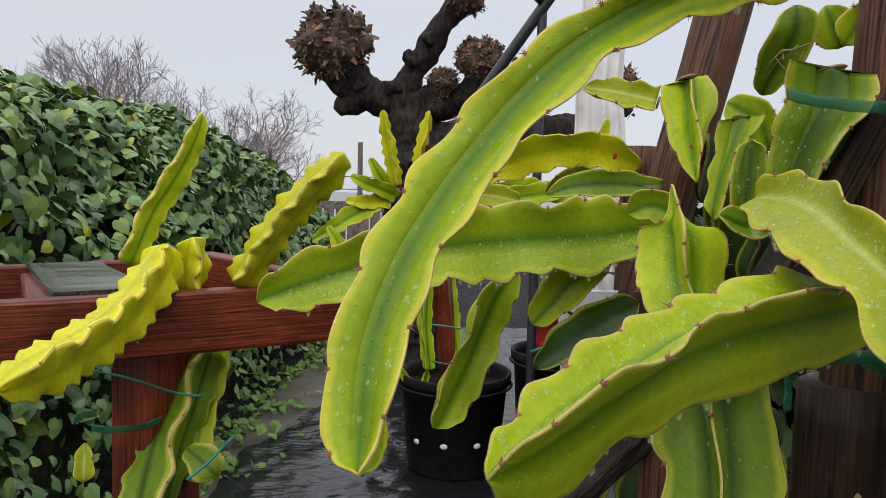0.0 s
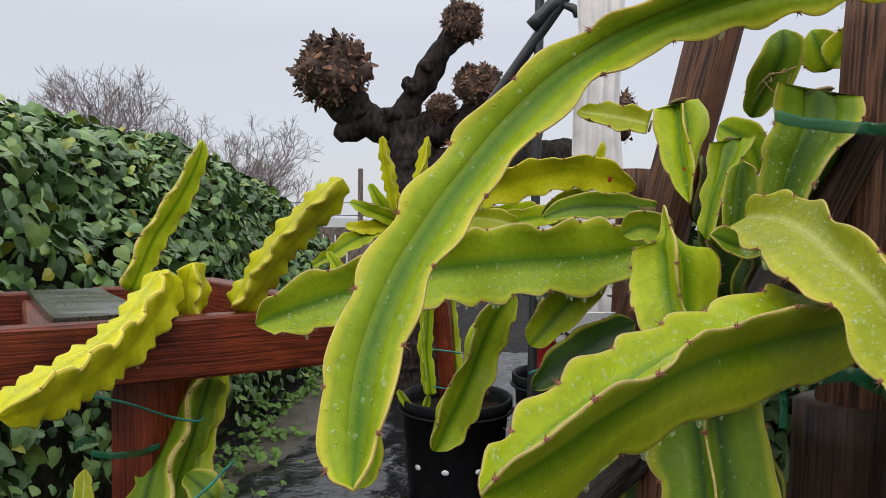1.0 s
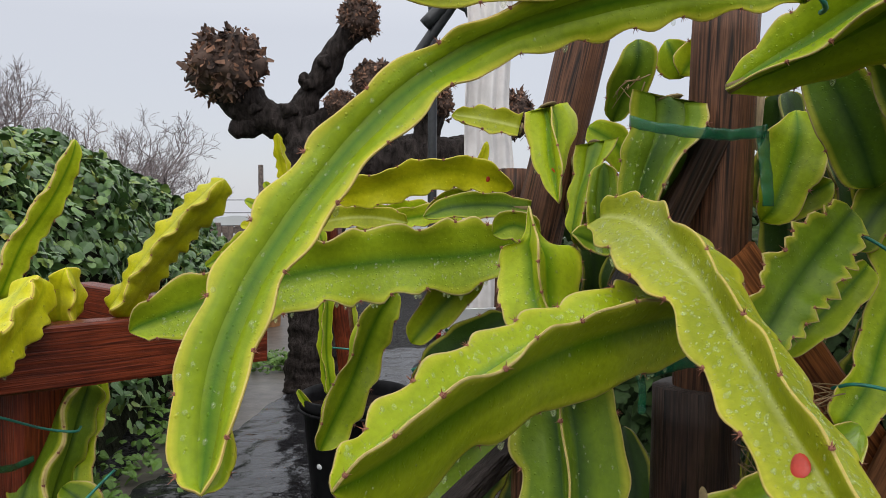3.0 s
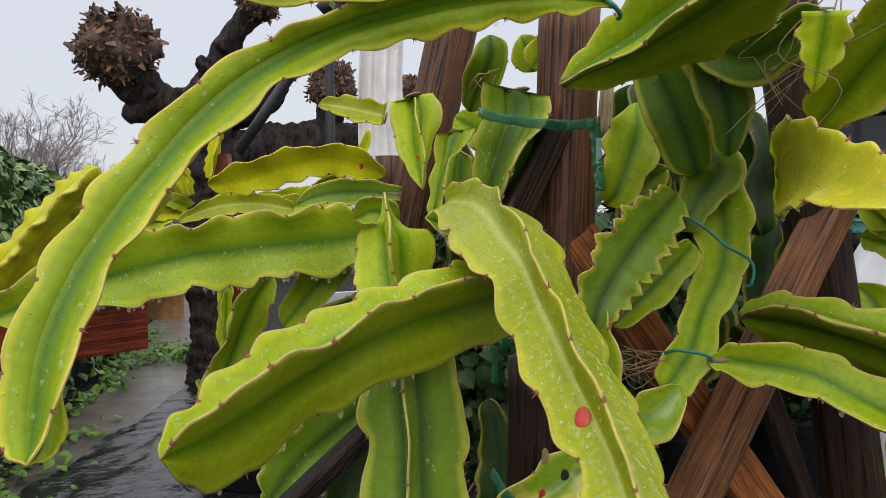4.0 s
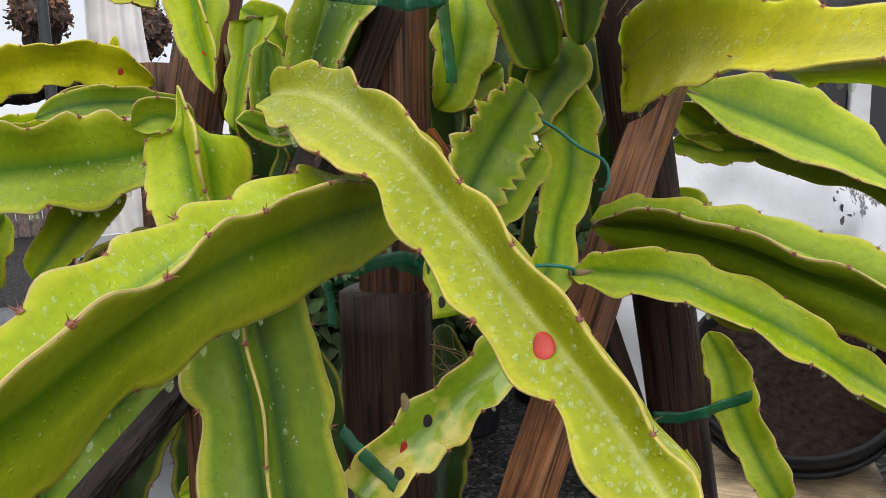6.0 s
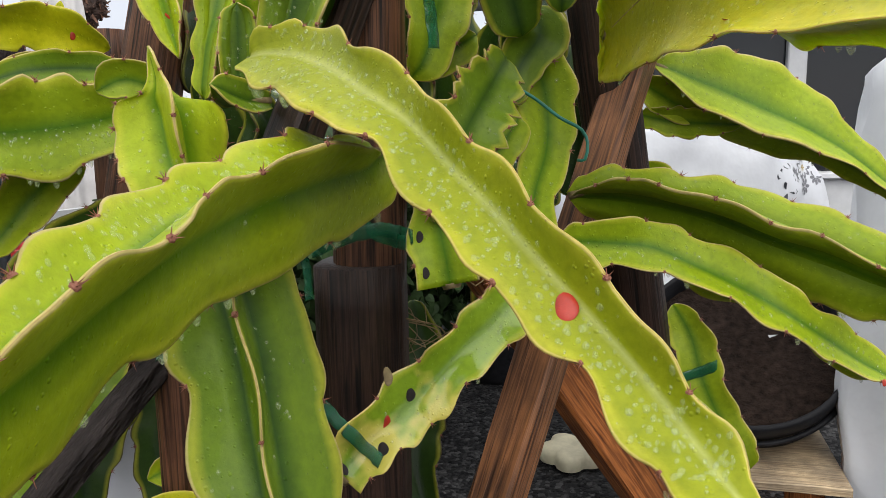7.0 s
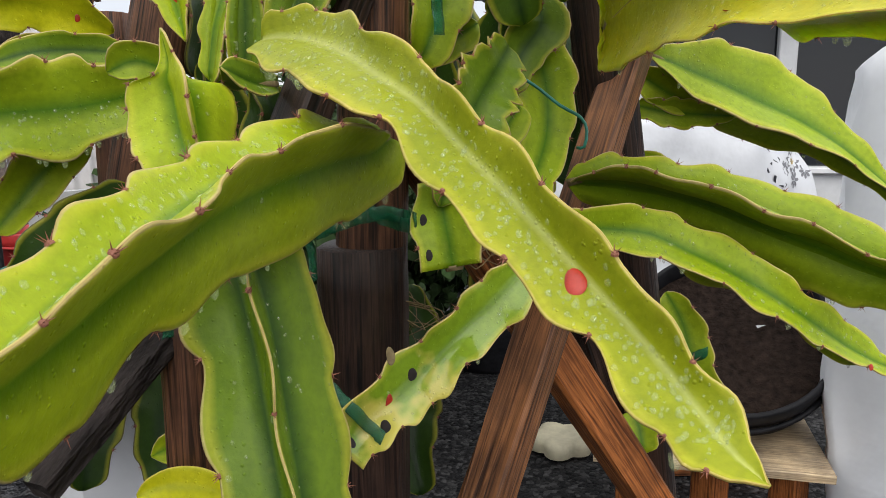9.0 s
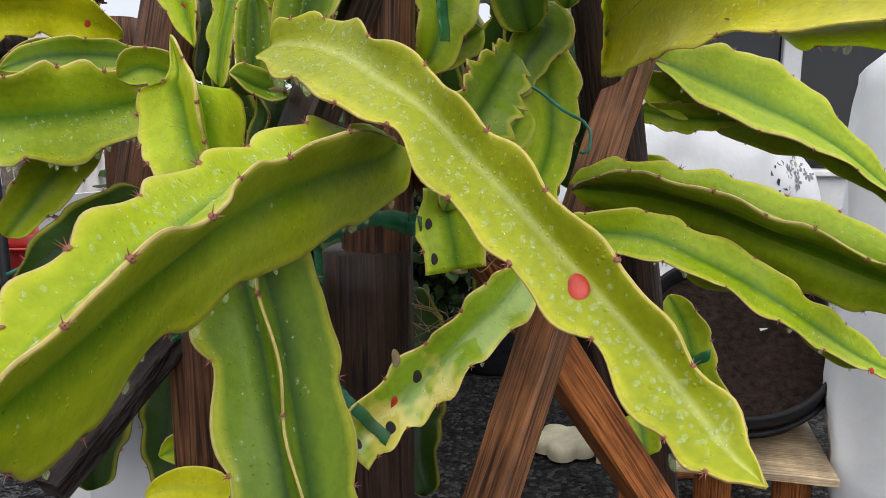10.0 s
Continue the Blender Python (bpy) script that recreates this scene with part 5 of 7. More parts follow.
stem(main, "pale stem lying over the white bags", deep, 0.05, 0.045, "rr", (0.884, 0.379, -0.274), (0.899, 0.334, -0.283), 0,
     [(0.865, 0.759, 1.122, 0.0071), (0.879, 0.714, 1.098, 0.0224), (0.889, 0.670, 1.076, 0.0226), (0.900, 0.622, 1.055, 0.0168)])
stem(main, "short pale stem behind the brace", bright, 0.04, 0.04, "rr", (0.844, 0.531, -0.076), (0.867, 0.493, -0.075), 0,
     [(0.813, 0.743, 1.247, 0.0171), (0.830, 0.723, 1.229, 0.0274), (0.841, 0.694, 1.211, 0.0212), (0.858, 0.671, 1.204, 0.0085)])
stem(main, "stem with a serrated lower edge", mid, 0.07, 0.025, "rr", (0.848, 0.527, -0.046), (0.873, 0.486, -0.041), 0,
     [(0.806, 0.736, 1.206, 0.0127), (0.831, 0.706, 1.197, 0.0195), (0.850, 0.665, 1.194, 0.0168), (0.869, 0.637, 1.192, 0.0050)])
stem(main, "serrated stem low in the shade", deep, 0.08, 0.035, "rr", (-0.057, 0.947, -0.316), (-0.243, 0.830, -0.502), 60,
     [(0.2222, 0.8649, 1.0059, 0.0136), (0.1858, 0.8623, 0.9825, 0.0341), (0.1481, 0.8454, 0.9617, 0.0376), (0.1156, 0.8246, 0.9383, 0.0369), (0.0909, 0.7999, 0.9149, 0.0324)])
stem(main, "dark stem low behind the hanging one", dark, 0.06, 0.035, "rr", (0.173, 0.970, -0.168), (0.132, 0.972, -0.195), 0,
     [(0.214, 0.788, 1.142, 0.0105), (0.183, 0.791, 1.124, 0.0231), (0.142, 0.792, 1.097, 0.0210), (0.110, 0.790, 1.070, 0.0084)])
stem(main, "stem end against the white sack", mid, 0.06, 0.035, "rr", (0.130, 0.984, -0.122), (0.108, 0.984, -0.144), 0,
     [(0.190, 0.948, 1.154, 0.0124), (0.162, 0.950, 1.139, 0.0216), (0.141, 0.949, 1.118, 0.0199), (0.124, 0.948, 1.097, 0.0075)])
stem(main, "young stem tied to the far post", mid, 0.05, 0.04, "rr", (0.756, 0.594, -0.275), (0.750, 0.497, -0.436), 0,
     [(0.828, 0.694, 0.971, 0.0128), (0.834, 0.671, 0.933, 0.0283), (0.831, 0.650, 0.883, 0.0274), (0.823, 0.612, 0.835, 0.0263), (0.825, 0.580, 0.794, 0.0237)])
stem(main, "stubby stem near the ground", mid, 0.05, 0.04, "cr", (0.568, 0.708, -0.420), (0.568, 0.708, -0.420), 0,
     [(0.760, 0.688, 0.830, 0.0223), (0.761, 0.677, 0.812, 0.0250), (0.755, 0.664, 0.782, 0.0223)])
stem(main, "shoot low behind the post", bright, 0.05, 0.04, "rr", (0.232, 0.879, -0.416), (0.232, 0.879, -0.416), 0,
     [(0.207, 0.783, 0.901, 0.0065), (0.223, 0.781, 0.905, 0.0181), (0.239, 0.776, 0.906, 0.0129)])
stem(main, "yellow tip low beside the post", yellow, 0.05, 0.04, "rr", (0.243, 0.859, -0.450), (0.274, 0.845, -0.459), 0,
     [(0.171, 0.694, 0.913, 0.0086), (0.194, 0.689, 0.915, 0.0173), (0.221, 0.677, 0.908, 0.0161), (0.239, 0.665, 0.897, 0.0115)])
stem(main, "stem behind the white sack", bright, 0.05, 0.045, "rr", (0.165, 0.984, -0.064), (0.111, 0.987, -0.117), 0,
     [(0.194, 0.835, 1.176, 0.0094), (0.170, 0.839, 1.168, 0.0208), (0.149, 0.840, 1.150, 0.0252), (0.131, 0.841, 1.128, 0.0220), (0.112, 0.840, 1.107, 0.0126)])
stem(main, "upright stem by the hanging tape", deep, 0.05, 0.05, "rr", (0.316, 0.884, 0.346), (0.365, 0.835, 0.413), 0,
     [(0.329, 0.724, 1.426, 0.0140), (0.330, 0.728, 1.404, 0.0217), (0.323, 0.745, 1.378, 0.0219), (0.316, 0.761, 1.350, 0.0107)])
stem(main, "stem rising behind the tape", mid, 0.05, 0.045, "rr", (0.388, 0.901, 0.193), (0.388, 0.901, 0.193), 0,
     [(0.385, 0.789, 1.441, 0.0150), (0.395, 0.790, 1.421, 0.0233), (0.404, 0.790, 1.401, 0.0188)])
stem(main, "bright stem tip against the sky", bright, 0.05, 0.045, "rr", (0.192, 0.970, -0.150), (0.192, 0.970, -0.150), 0,
     [(0.406, 0.736, 1.434, 0.0072), (0.393, 0.735, 1.415, 0.0184), (0.378, 0.735, 1.394, 0.0175)])
stem(main, "stem overhead wet below", yellowish, 0.05, 0.045, "rr", (0.040, 0.967, 0.251), (0.002, 0.969, 0.247), 40,
     [(0.070, 0.458, 1.395, 0.0044), (0.097, 0.459, 1.392, 0.0100), (0.132, 0.455, 1.396, 0.0131), (0.183, 0.456, 1.404, 0.0156)])
stem(left, "yellow stem with knobbly ribs hanging over the rail", yellow, 0.08, 0.028, "rr", (0.775, -0.229, 0.589), (0.376, -0.636, 0.674), 180,
     [(-0.412, 0.722, 1.052, 0.0075), (-0.405, 0.752, 1.057, 0.0277), (-0.394, 0.819, 1.065, 0.0341), (-0.380, 0.898, 1.084, 0.0346), (-0.372, 0.962, 1.113, 0.0345), (-0.367, 1.012, 1.146, 0.0330), (-0.364, 1.026, 1.169, 0.0209)], plump=1.0)
stem(left, "stub of yellow stem behind the rail", yellow, 0.09, 0.028, "rr", (0.602, -0.712, -0.362), (0.602, -0.712, -0.362), 0,
     [(-0.336, 1.048, 1.177, 0.0125), (-0.342, 1.064, 1.149, 0.0284), (-0.348, 1.077, 1.099, 0.0289)], plump=1.0)
stem(left, "slim upright yellow-green stem", bright, 0.06, 0.03, "rr", (-0.138, -0.977, 0.164), (-0.088, -0.962, 0.258), 0,
     [(-0.362, 1.164, 1.358, 0.0085), (-0.373, 1.163, 1.326, 0.0181), (-0.400, 1.155, 1.269, 0.0234), (-0.434, 1.141, 1.209, 0.0245), (-0.462, 1.123, 1.129, 0.0245)], plump=1.0)
stem(left, "upright yellow stem with toothed ribs", yellow, 0.1, 0.026, "rr", (-0.035, -0.999, -0.034), (0.020, -1.000, -0.003), 40,
     [(-0.134, 1.085, 1.298, 0.0114), (-0.152, 1.088, 1.275, 0.0257), (-0.196, 1.089, 1.230, 0.0279), (-0.237, 1.088, 1.181, 0.0291), (-0.286, 1.088, 1.106, 0.0306)], plump=1.0)
stem(left, "tall green stem under the rail", deep, 0.06, 0.04, "rr", (0.104, -0.906, 0.411), (0.596, -0.711, 0.374), 0,
     [(-0.338, 1.108, 1.015, 0.0309), (-0.351, 1.095, 0.980, 0.0402), (-0.364, 1.063, 0.922, 0.0429), (-0.375, 1.029, 0.869, 0.0456), (-0.379, 0.990, 0.807, 0.0452)], plump=1.0)
stem(left, "bright stem beside the post", bright, 0.06, 0.04, "rr", (-0.480, 0.831, -0.281), (-0.141, 0.903, -0.406), 0,
     [(-0.327, 1.154, 1.010, 0.0107), (-0.335, 1.143, 0.977, 0.0213), (-0.344, 1.117, 0.931, 0.0243), (-0.344, 1.087, 0.873, 0.0241), (-0.342, 1.068, 0.822, 0.0210)], plump=1.0)
stem(left, "short stem against the post", mid, 0.05, 0.04, "rr", (-0.353, 0.907, -0.230), (-0.353, 0.907, -0.230), 0,
     [(-0.408, 1.146, 1.005, 0.0217), (-0.409, 1.137, 0.968, 0.0303), (-0.413, 1.126, 0.936, 0.0271)], plump=1.0)
stem(left, "low stem end by the string", deep, 0.05, 0.04, "rr", (-0.038, 0.838, -0.545), (-0.038, 0.838, -0.545), 0,
     [(-0.333, 1.009, 0.893, 0.0147), (-0.307, 1.001, 0.877, 0.0272), (-0.285, 0.991, 0.862, 0.0240)], plump=1.0)
stem(left, "small shoot at the post foot", yellowish, 0.06, 0.03, "rr", (-0.426, 0.844, -0.326), (-0.426, 0.844, -0.326), 0,
     [(-0.463, 0.991, 0.904, 0.0060), (-0.461, 0.985, 0.884, 0.0131), (-0.458, 0.975, 0.857, 0.0141)], plump=1.0)
stem(potted, "yellow shoot standing upright", yellow, 0.1, 0.05, "rr", (0.261, -0.965, -0.026), (0.254, -0.967, 0.005), 0,
     [(-0.288, 3.192, 1.560, 0.0140), (-0.273, 3.201, 1.468, 0.0308), (-0.246, 3.209, 1.339, 0.0363), (-0.228, 3.212, 1.245, 0.0363)])
stem(potted, "short yellow shoot", yellow, 0.1, 0.05, "rr", (0.211, -0.972, -0.103), (0.216, -0.973, -0.081), 0,
     [(-0.095, 3.205, 1.563, 0.0112), (-0.106, 3.211, 1.495, 0.0280), (-0.128, 3.215, 1.401, 0.0308), (-0.143, 3.217, 1.318, 0.0280)])
stem(potted, "arching pale stem", bright, 0.07, 0.06, "rr", (-0.351, 0.919, -0.181), (-0.535, 0.798, -0.278), 0,
     [(-0.547, 3.009, 1.025, 0.0133), (-0.476, 3.025, 1.070, 0.0346), (-0.383, 3.092, 1.131, 0.0460), (-0.268, 3.208, 1.196, 0.0419)])
stem(potted, "arching yellow stem", yellow, 0.07, 0.06, "rr", (-0.579, 0.815, -0.026), (-0.579, 0.815, -0.026), 0,
     [(-0.425, 3.088, 1.183, 0.0135), (-0.361, 3.097, 1.178, 0.0325), (-0.255, 3.209, 1.182, 0.0363)])
stem(potted, "spreading green stem", bright, 0.06, 0.06, "rr", (-0.510, 0.846, 0.158), (-0.510, 0.846, 0.158), 0,
     [(-0.408, 3.092, 1.282, 0.0135), (-0.339, 3.101, 1.254, 0.0325), (-0.232, 3.211, 1.209, 0.0363)])
stem(potted, "spreading green stem", bright, 0.06, 0.06, "rr", (-0.232, 0.949, 0.212), (-0.232, 0.949, 0.212), 0,
     [(-0.335, 3.150, 1.359, 0.0138), (-0.295, 3.156, 1.290, 0.0330), (-0.232, 3.211, 1.197, 0.0363)])
stem(potted, "spreading pale stem", bright, 0.06, 0.06, "rr", (-0.153, 0.984, -0.087), (-0.153, 0.984, -0.087), 0,
     [(-0.479, 2.974, 1.085, 0.0131), (-0.433, 2.975, 0.996, 0.0393), (-0.519, 2.956, 0.951, 0.0315)])
stem(potted, "stem climbing the stake", mid, 0.05, 0.06, "rr", (-0.134, -0.975, 0.175), (-0.131, -0.991, 0.042), 0,
     [(-0.073, 3.067, 0.492, 0.0330), (-0.095, 3.106, 0.672, 0.0358), (-0.091, 3.135, 0.857, 0.0358), (-0.106, 3.155, 1.068, 0.0358), (-0.144, 3.158, 1.233, 0.0303)])
stem(potted, "stem climbing the stake", bright, 0.05, 0.06, "rr", (-0.634, -0.772, 0.043), (-0.614, -0.786, -0.068), 0,
     [(0.048, 3.221, 0.481, 0.0288), (0.016, 3.265, 0.694, 0.0346), (-0.011, 3.292, 0.888, 0.0346), (-0.089, 3.309, 1.134, 0.0317)])
stem(potted, "low arching side stem", mid, 0.04, 0.06, "rr", (0.444, -0.588, 0.676), (-0.283, -0.605, 0.744), 0,
     [(-0.205, 3.114, 0.502, 0.0168), (-0.156, 3.102, 0.440, 0.0224), (-0.102, 3.100, 0.422, 0.0196), (-0.079, 3.116, 0.480, 0.0140)])
stem(main, "pale stem in the background crown", yellowish, 0.07, 0.04, "rr", (-0.056, 0.998, -0.023), (-0.007, 1.000, -0.019), 0,
     [(-0.066, 1.416, 1.209, 0.0089), (-0.004, 1.422, 1.233, 0.0215), (0.070, 1.425, 1.240, 0.0241), (0.144, 1.423, 1.229, 0.0190)])
stem(main, "pale stem in the background crown", bright, 0.07, 0.04, "rr", (0.007, 1.000, -0.015), (0.063, 0.998, -0.009), 0,
     [(0.010, 1.573, 1.229, 0.0098), (0.092, 1.575, 1.243, 0.0224), (0.175, 1.572, 1.252, 0.0252), (0.270, 1.564, 1.242, 0.0210)])
stem(main, "yellow background shoot", yellow, 0.07, 0.04, "rr", (0.137, 0.989, 0.055), (0.137, 0.989, 0.055), 0,
     [(0.268, 1.257, 1.370, 0.0057), (0.259, 1.261, 1.339, 0.0102), (0.235, 1.265, 1.315, 0.0114)])
stem(main, "pale background stem", bright, 0.06, 0.04, "rr", (0.000, 1.000, -0.023), (0.041, 0.999, -0.015), 0,
     [(0.033, 1.548, 1.199, 0.0098), (0.090, 1.550, 1.222, 0.0238), (0.171, 1.549, 1.239, 0.0252), (0.241, 1.545, 1.250, 0.0168)])
stem(main, "pale arching stem behind the crown", bright, 0.06, 0.04, "rr", (0.083, 0.980, 0.179), (0.180, 0.966, 0.187), 0,
     [(0.147, 1.059, 1.251, 0.0064), (0.178, 1.056, 1.267, 0.0193), (0.212, 1.051, 1.270, 0.0202), (0.242, 1.045, 1.260, 0.0092)])
stem(main, "green stem behind the cut one", mid, 0.05, 0.04, "rr", (0.232, 0.973, -0.017), (0.232, 0.973, -0.017), 0,
     [(0.184, 0.720, 1.235, 0.0126), (0.204, 0.716, 1.243, 0.0189), (0.228, 0.709, 1.235, 0.0157)])
stem(main, "upright stem behind the crown", mid, 0.05, 0.04, "rr", (0.347, 0.934, 0.089), (0.347, 0.934, 0.089), 0,
     [(0.337, 0.911, 1.360, 0.0166), (0.371, 0.901, 1.337, 0.0249), (0.384, 0.899, 1.304, 0.0166)])
# Filler stems added to close gaps, with shade put into their dark skin.
stem(main, "added stem at the heart of the plant, coloured dark for shade", dark, 0.05, 0.045, "rr", (0.551, 0.775, -0.311), (0.539, 0.746, -0.391), 0,
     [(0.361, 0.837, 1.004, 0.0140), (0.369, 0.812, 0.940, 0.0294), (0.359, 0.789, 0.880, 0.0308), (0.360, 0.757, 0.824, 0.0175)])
stem(main, "added stem at the heart of the plant, coloured dark for shade", dark, 0.05, 0.045, "rr", (0.297, 0.892, -0.340), (0.277, 0.872, -0.403), 0,
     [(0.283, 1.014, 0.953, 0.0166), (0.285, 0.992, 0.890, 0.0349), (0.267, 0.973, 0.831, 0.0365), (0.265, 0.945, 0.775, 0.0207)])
stem(main, "added stem at the heart of the plant, coloured dark for shade", dark, 0.05, 0.045, "rr", (0.481, 0.812, -0.330), (0.451, 0.792, -0.412), 0,
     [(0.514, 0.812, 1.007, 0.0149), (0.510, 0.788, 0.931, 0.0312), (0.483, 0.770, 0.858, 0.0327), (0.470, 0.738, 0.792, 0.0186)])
stem(main, "added stem at the heart of the plant, coloured dark for shade", dark, 0.05, 0.045, "rr", (0.506, 0.854, -0.119), (0.481, 0.860, -0.173), 0,
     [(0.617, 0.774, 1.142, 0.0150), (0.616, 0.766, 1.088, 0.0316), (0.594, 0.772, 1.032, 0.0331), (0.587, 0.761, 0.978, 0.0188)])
stem(main, "added stem at the heart of the plant, coloured dark for shade", dark, 0.05, 0.045, "rr", (0.870, 0.487, -0.076), (0.405, 0.883, -0.238), 0,
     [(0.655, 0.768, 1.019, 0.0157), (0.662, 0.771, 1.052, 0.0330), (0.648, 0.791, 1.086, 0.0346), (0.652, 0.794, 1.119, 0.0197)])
stem(main, "added stem at the heart of the plant, coloured dark for shade", dark, 0.05, 0.045, "rr", (-0.222, 0.959, -0.174), (-0.252, 0.942, -0.220), 0,
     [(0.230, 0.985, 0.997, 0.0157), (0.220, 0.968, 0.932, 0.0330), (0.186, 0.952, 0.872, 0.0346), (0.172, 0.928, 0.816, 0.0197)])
stem(main, "added stem at the heart of the plant, coloured dark for shade", dark, 0.05, 0.045, "rr", (-0.049, 0.962, -0.267), (-0.076, 0.942, -0.326), 0,
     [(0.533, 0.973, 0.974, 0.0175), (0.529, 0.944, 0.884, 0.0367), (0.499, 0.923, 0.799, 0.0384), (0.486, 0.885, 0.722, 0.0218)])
stem(main, "added stem at the heart of the plant, coloured dark for shade", dark, 0.05, 0.045, "rr", (-0.312, 0.945, -0.103), (-0.316, 0.937, -0.149), 0,
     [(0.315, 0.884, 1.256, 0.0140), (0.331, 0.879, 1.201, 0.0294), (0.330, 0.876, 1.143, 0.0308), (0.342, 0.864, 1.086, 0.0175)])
stem(main, "added stem at the heart of the plant, coloured dark for shade", dark, 0.05, 0.045, "rr", (-0.379, 0.923, -0.065), (-0.389, 0.918, -0.074), 0,
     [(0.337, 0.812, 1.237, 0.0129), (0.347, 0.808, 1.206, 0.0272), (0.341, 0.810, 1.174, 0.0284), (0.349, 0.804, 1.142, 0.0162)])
stem(main, "added stem at the heart of the plant, coloured dark for shade", dark, 0.05, 0.045, "rr", (-0.187, 0.982, -0.035), (-0.197, 0.979, -0.043), 0,
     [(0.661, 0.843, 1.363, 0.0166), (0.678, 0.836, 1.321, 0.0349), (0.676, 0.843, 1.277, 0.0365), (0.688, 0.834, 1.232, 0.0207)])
stem(main, "added stem at the heart of the plant, coloured dark for shade", dark, 0.05, 0.045, "rr", (-0.266, 0.964, -0.010), (-0.276, 0.961, -0.020), 0,
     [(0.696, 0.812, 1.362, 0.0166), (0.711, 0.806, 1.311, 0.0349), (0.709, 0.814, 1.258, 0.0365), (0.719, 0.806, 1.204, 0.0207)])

# More filler stems, near black in place of the shade behind the trellis.
SHADE_FILLER = "added stem at the heart of the plant, coloured dark for shade"
stem(main, SHADE_FILLER, dark, 0.05, 0.045, "rr", (-0.5, 0.85, 0.0), (-0.5, 0.85, 0.0), 0,
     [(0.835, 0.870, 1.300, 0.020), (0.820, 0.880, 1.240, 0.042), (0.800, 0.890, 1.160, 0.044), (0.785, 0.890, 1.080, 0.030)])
stem(main, SHADE_FILLER, dark, 0.05, 0.045, "rr", (-0.5, 0.85, 0.0), (-0.5, 0.85, 0.0), 0,
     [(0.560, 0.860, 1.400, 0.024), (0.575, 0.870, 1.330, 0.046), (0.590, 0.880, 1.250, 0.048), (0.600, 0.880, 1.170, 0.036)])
stem(main, SHADE_FILLER, dark, 0.05, 0.045, "rr", (-0.5, 0.85, 0.0), (-0.5, 0.85, 0.0), 0,
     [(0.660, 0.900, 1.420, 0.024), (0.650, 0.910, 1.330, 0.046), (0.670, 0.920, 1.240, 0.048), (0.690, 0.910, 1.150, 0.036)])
stem(main, SHADE_FILLER, dark, 0.05, 0.045, "rr", (-0.5, 0.85, 0.0), (-0.5, 0.85, 0.0), 0,
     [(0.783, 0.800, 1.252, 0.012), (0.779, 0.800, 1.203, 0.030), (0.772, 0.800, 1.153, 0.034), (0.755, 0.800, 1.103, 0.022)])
stem(main, SHADE_FILLER, dark, 0.05, 0.045, "rr", (-0.5, 0.85, 0.0), (-0.5, 0.85, 0.0), 0,
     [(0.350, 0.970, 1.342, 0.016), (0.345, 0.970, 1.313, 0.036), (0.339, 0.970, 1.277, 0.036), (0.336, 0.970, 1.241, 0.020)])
stem(main, SHADE_FILLER, dark, 0.05, 0.045, "rr", (-0.5, 0.85, 0.0), (-0.5, 0.85, 0.0), 0,
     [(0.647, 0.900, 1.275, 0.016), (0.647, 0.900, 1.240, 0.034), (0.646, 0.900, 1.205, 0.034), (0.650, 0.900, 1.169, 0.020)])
stem(main, SHADE_FILLER, dark, 0.05, 0.045, "rr", (-0.5, 0.85, 0.0), (-0.5, 0.85, 0.0), 0,
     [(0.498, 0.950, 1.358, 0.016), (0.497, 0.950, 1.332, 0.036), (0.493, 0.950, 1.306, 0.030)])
ribbed(main, "heavy stem tied high on the trellis", mid, 220, "nr", None, 0.0055,
       [(0.3532, 0.5900, 1.3568), (0.3877, 0.5600, 1.3748), (0.4035, 0.5300, 1.3850), (0.4180, 0.4900, 1.4046), (0.4324, 0.4500, 1.4229), (0.4405, 0.4000, 1.4330)],
       [(0.3582, 0.6000, 1.3634), (0.3771, 0.5900, 1.3924), (0.3971, 0.5700, 1.4175), (0.4130, 0.5400, 1.4401), (0.4289, 0.4900, 1.4574), (0.4435, 0.4100, 1.4440)],
       [(0.3627, 0.6000, 1.3554), (0.4206, 0.6050, 1.3608), (0.4667, 0.5850, 1.3756), (0.4921, 0.5450, 1.3861), (0.5008, 0.4900, 1.4008), (0.4656, 0.4200, 1.4184)])

# ---- roots, cloth, poles and the clutter round the plant ----
def roots(label, start, end, count, spread, seed):
    rg = np.random.default_rng(seed)
    v, f = [], []
    a, b = np.array(start), np.array(end)
    for _ in range(count):
        m1 = a + (b - a) * 0.35 + spread * rg.standard_normal(3)
        m2 = a + (b - a) * 0.7 + spread * rg.standard_normal(3)
        e = b + spread * 1.2 * rg.standard_normal(3)
        tv, tf = tube([(*a + 0.004 * rg.standard_normal(3), 0.0007), (*m1, 0.0006), (*m2, 0.0005), (*e, 0.0003)], 5, 0.01)
        k = len(v)
        v += tv
        f += [tuple(k + q for q in t) for t in tf]
    tagged(mesh_part("aerial_roots", v, f, root_mat, main, label), kind="stuff")


root_mat = plain("dry_root", (0.24, 0.16, 0.08), 0.9, 120, 0.3)
roots("dry brown aerial roots", (0.49, 0.61, 1.10), (0.40, 0.60, 1.10), 14, 0.014, 1)
roots("dry brown aerial roots hanging by the pole", (0.715, 0.70, 1.25), (0.750, 0.69, 1.04), 16, 0.007, 2)
roots("pale aerial roots", (0.56, 0.50, 1.43), (0.52, 0.52, 1.33), 9, 0.02, 3)
roots("dry aerial roots", (0.40, 0.70, 1.03), (0.47, 0.72, 0.98), 12, 0.02, 4)
roots("dark aerial roots", (0.27, 0.60, 1.0), (0.22, 0.62, 0.86), 9, 0.02, 5)
roots("thin roots on the crown", (0.325, 0.70, 1.385), (0.305, 0.72, 1.365), 4, 0.006, 6)

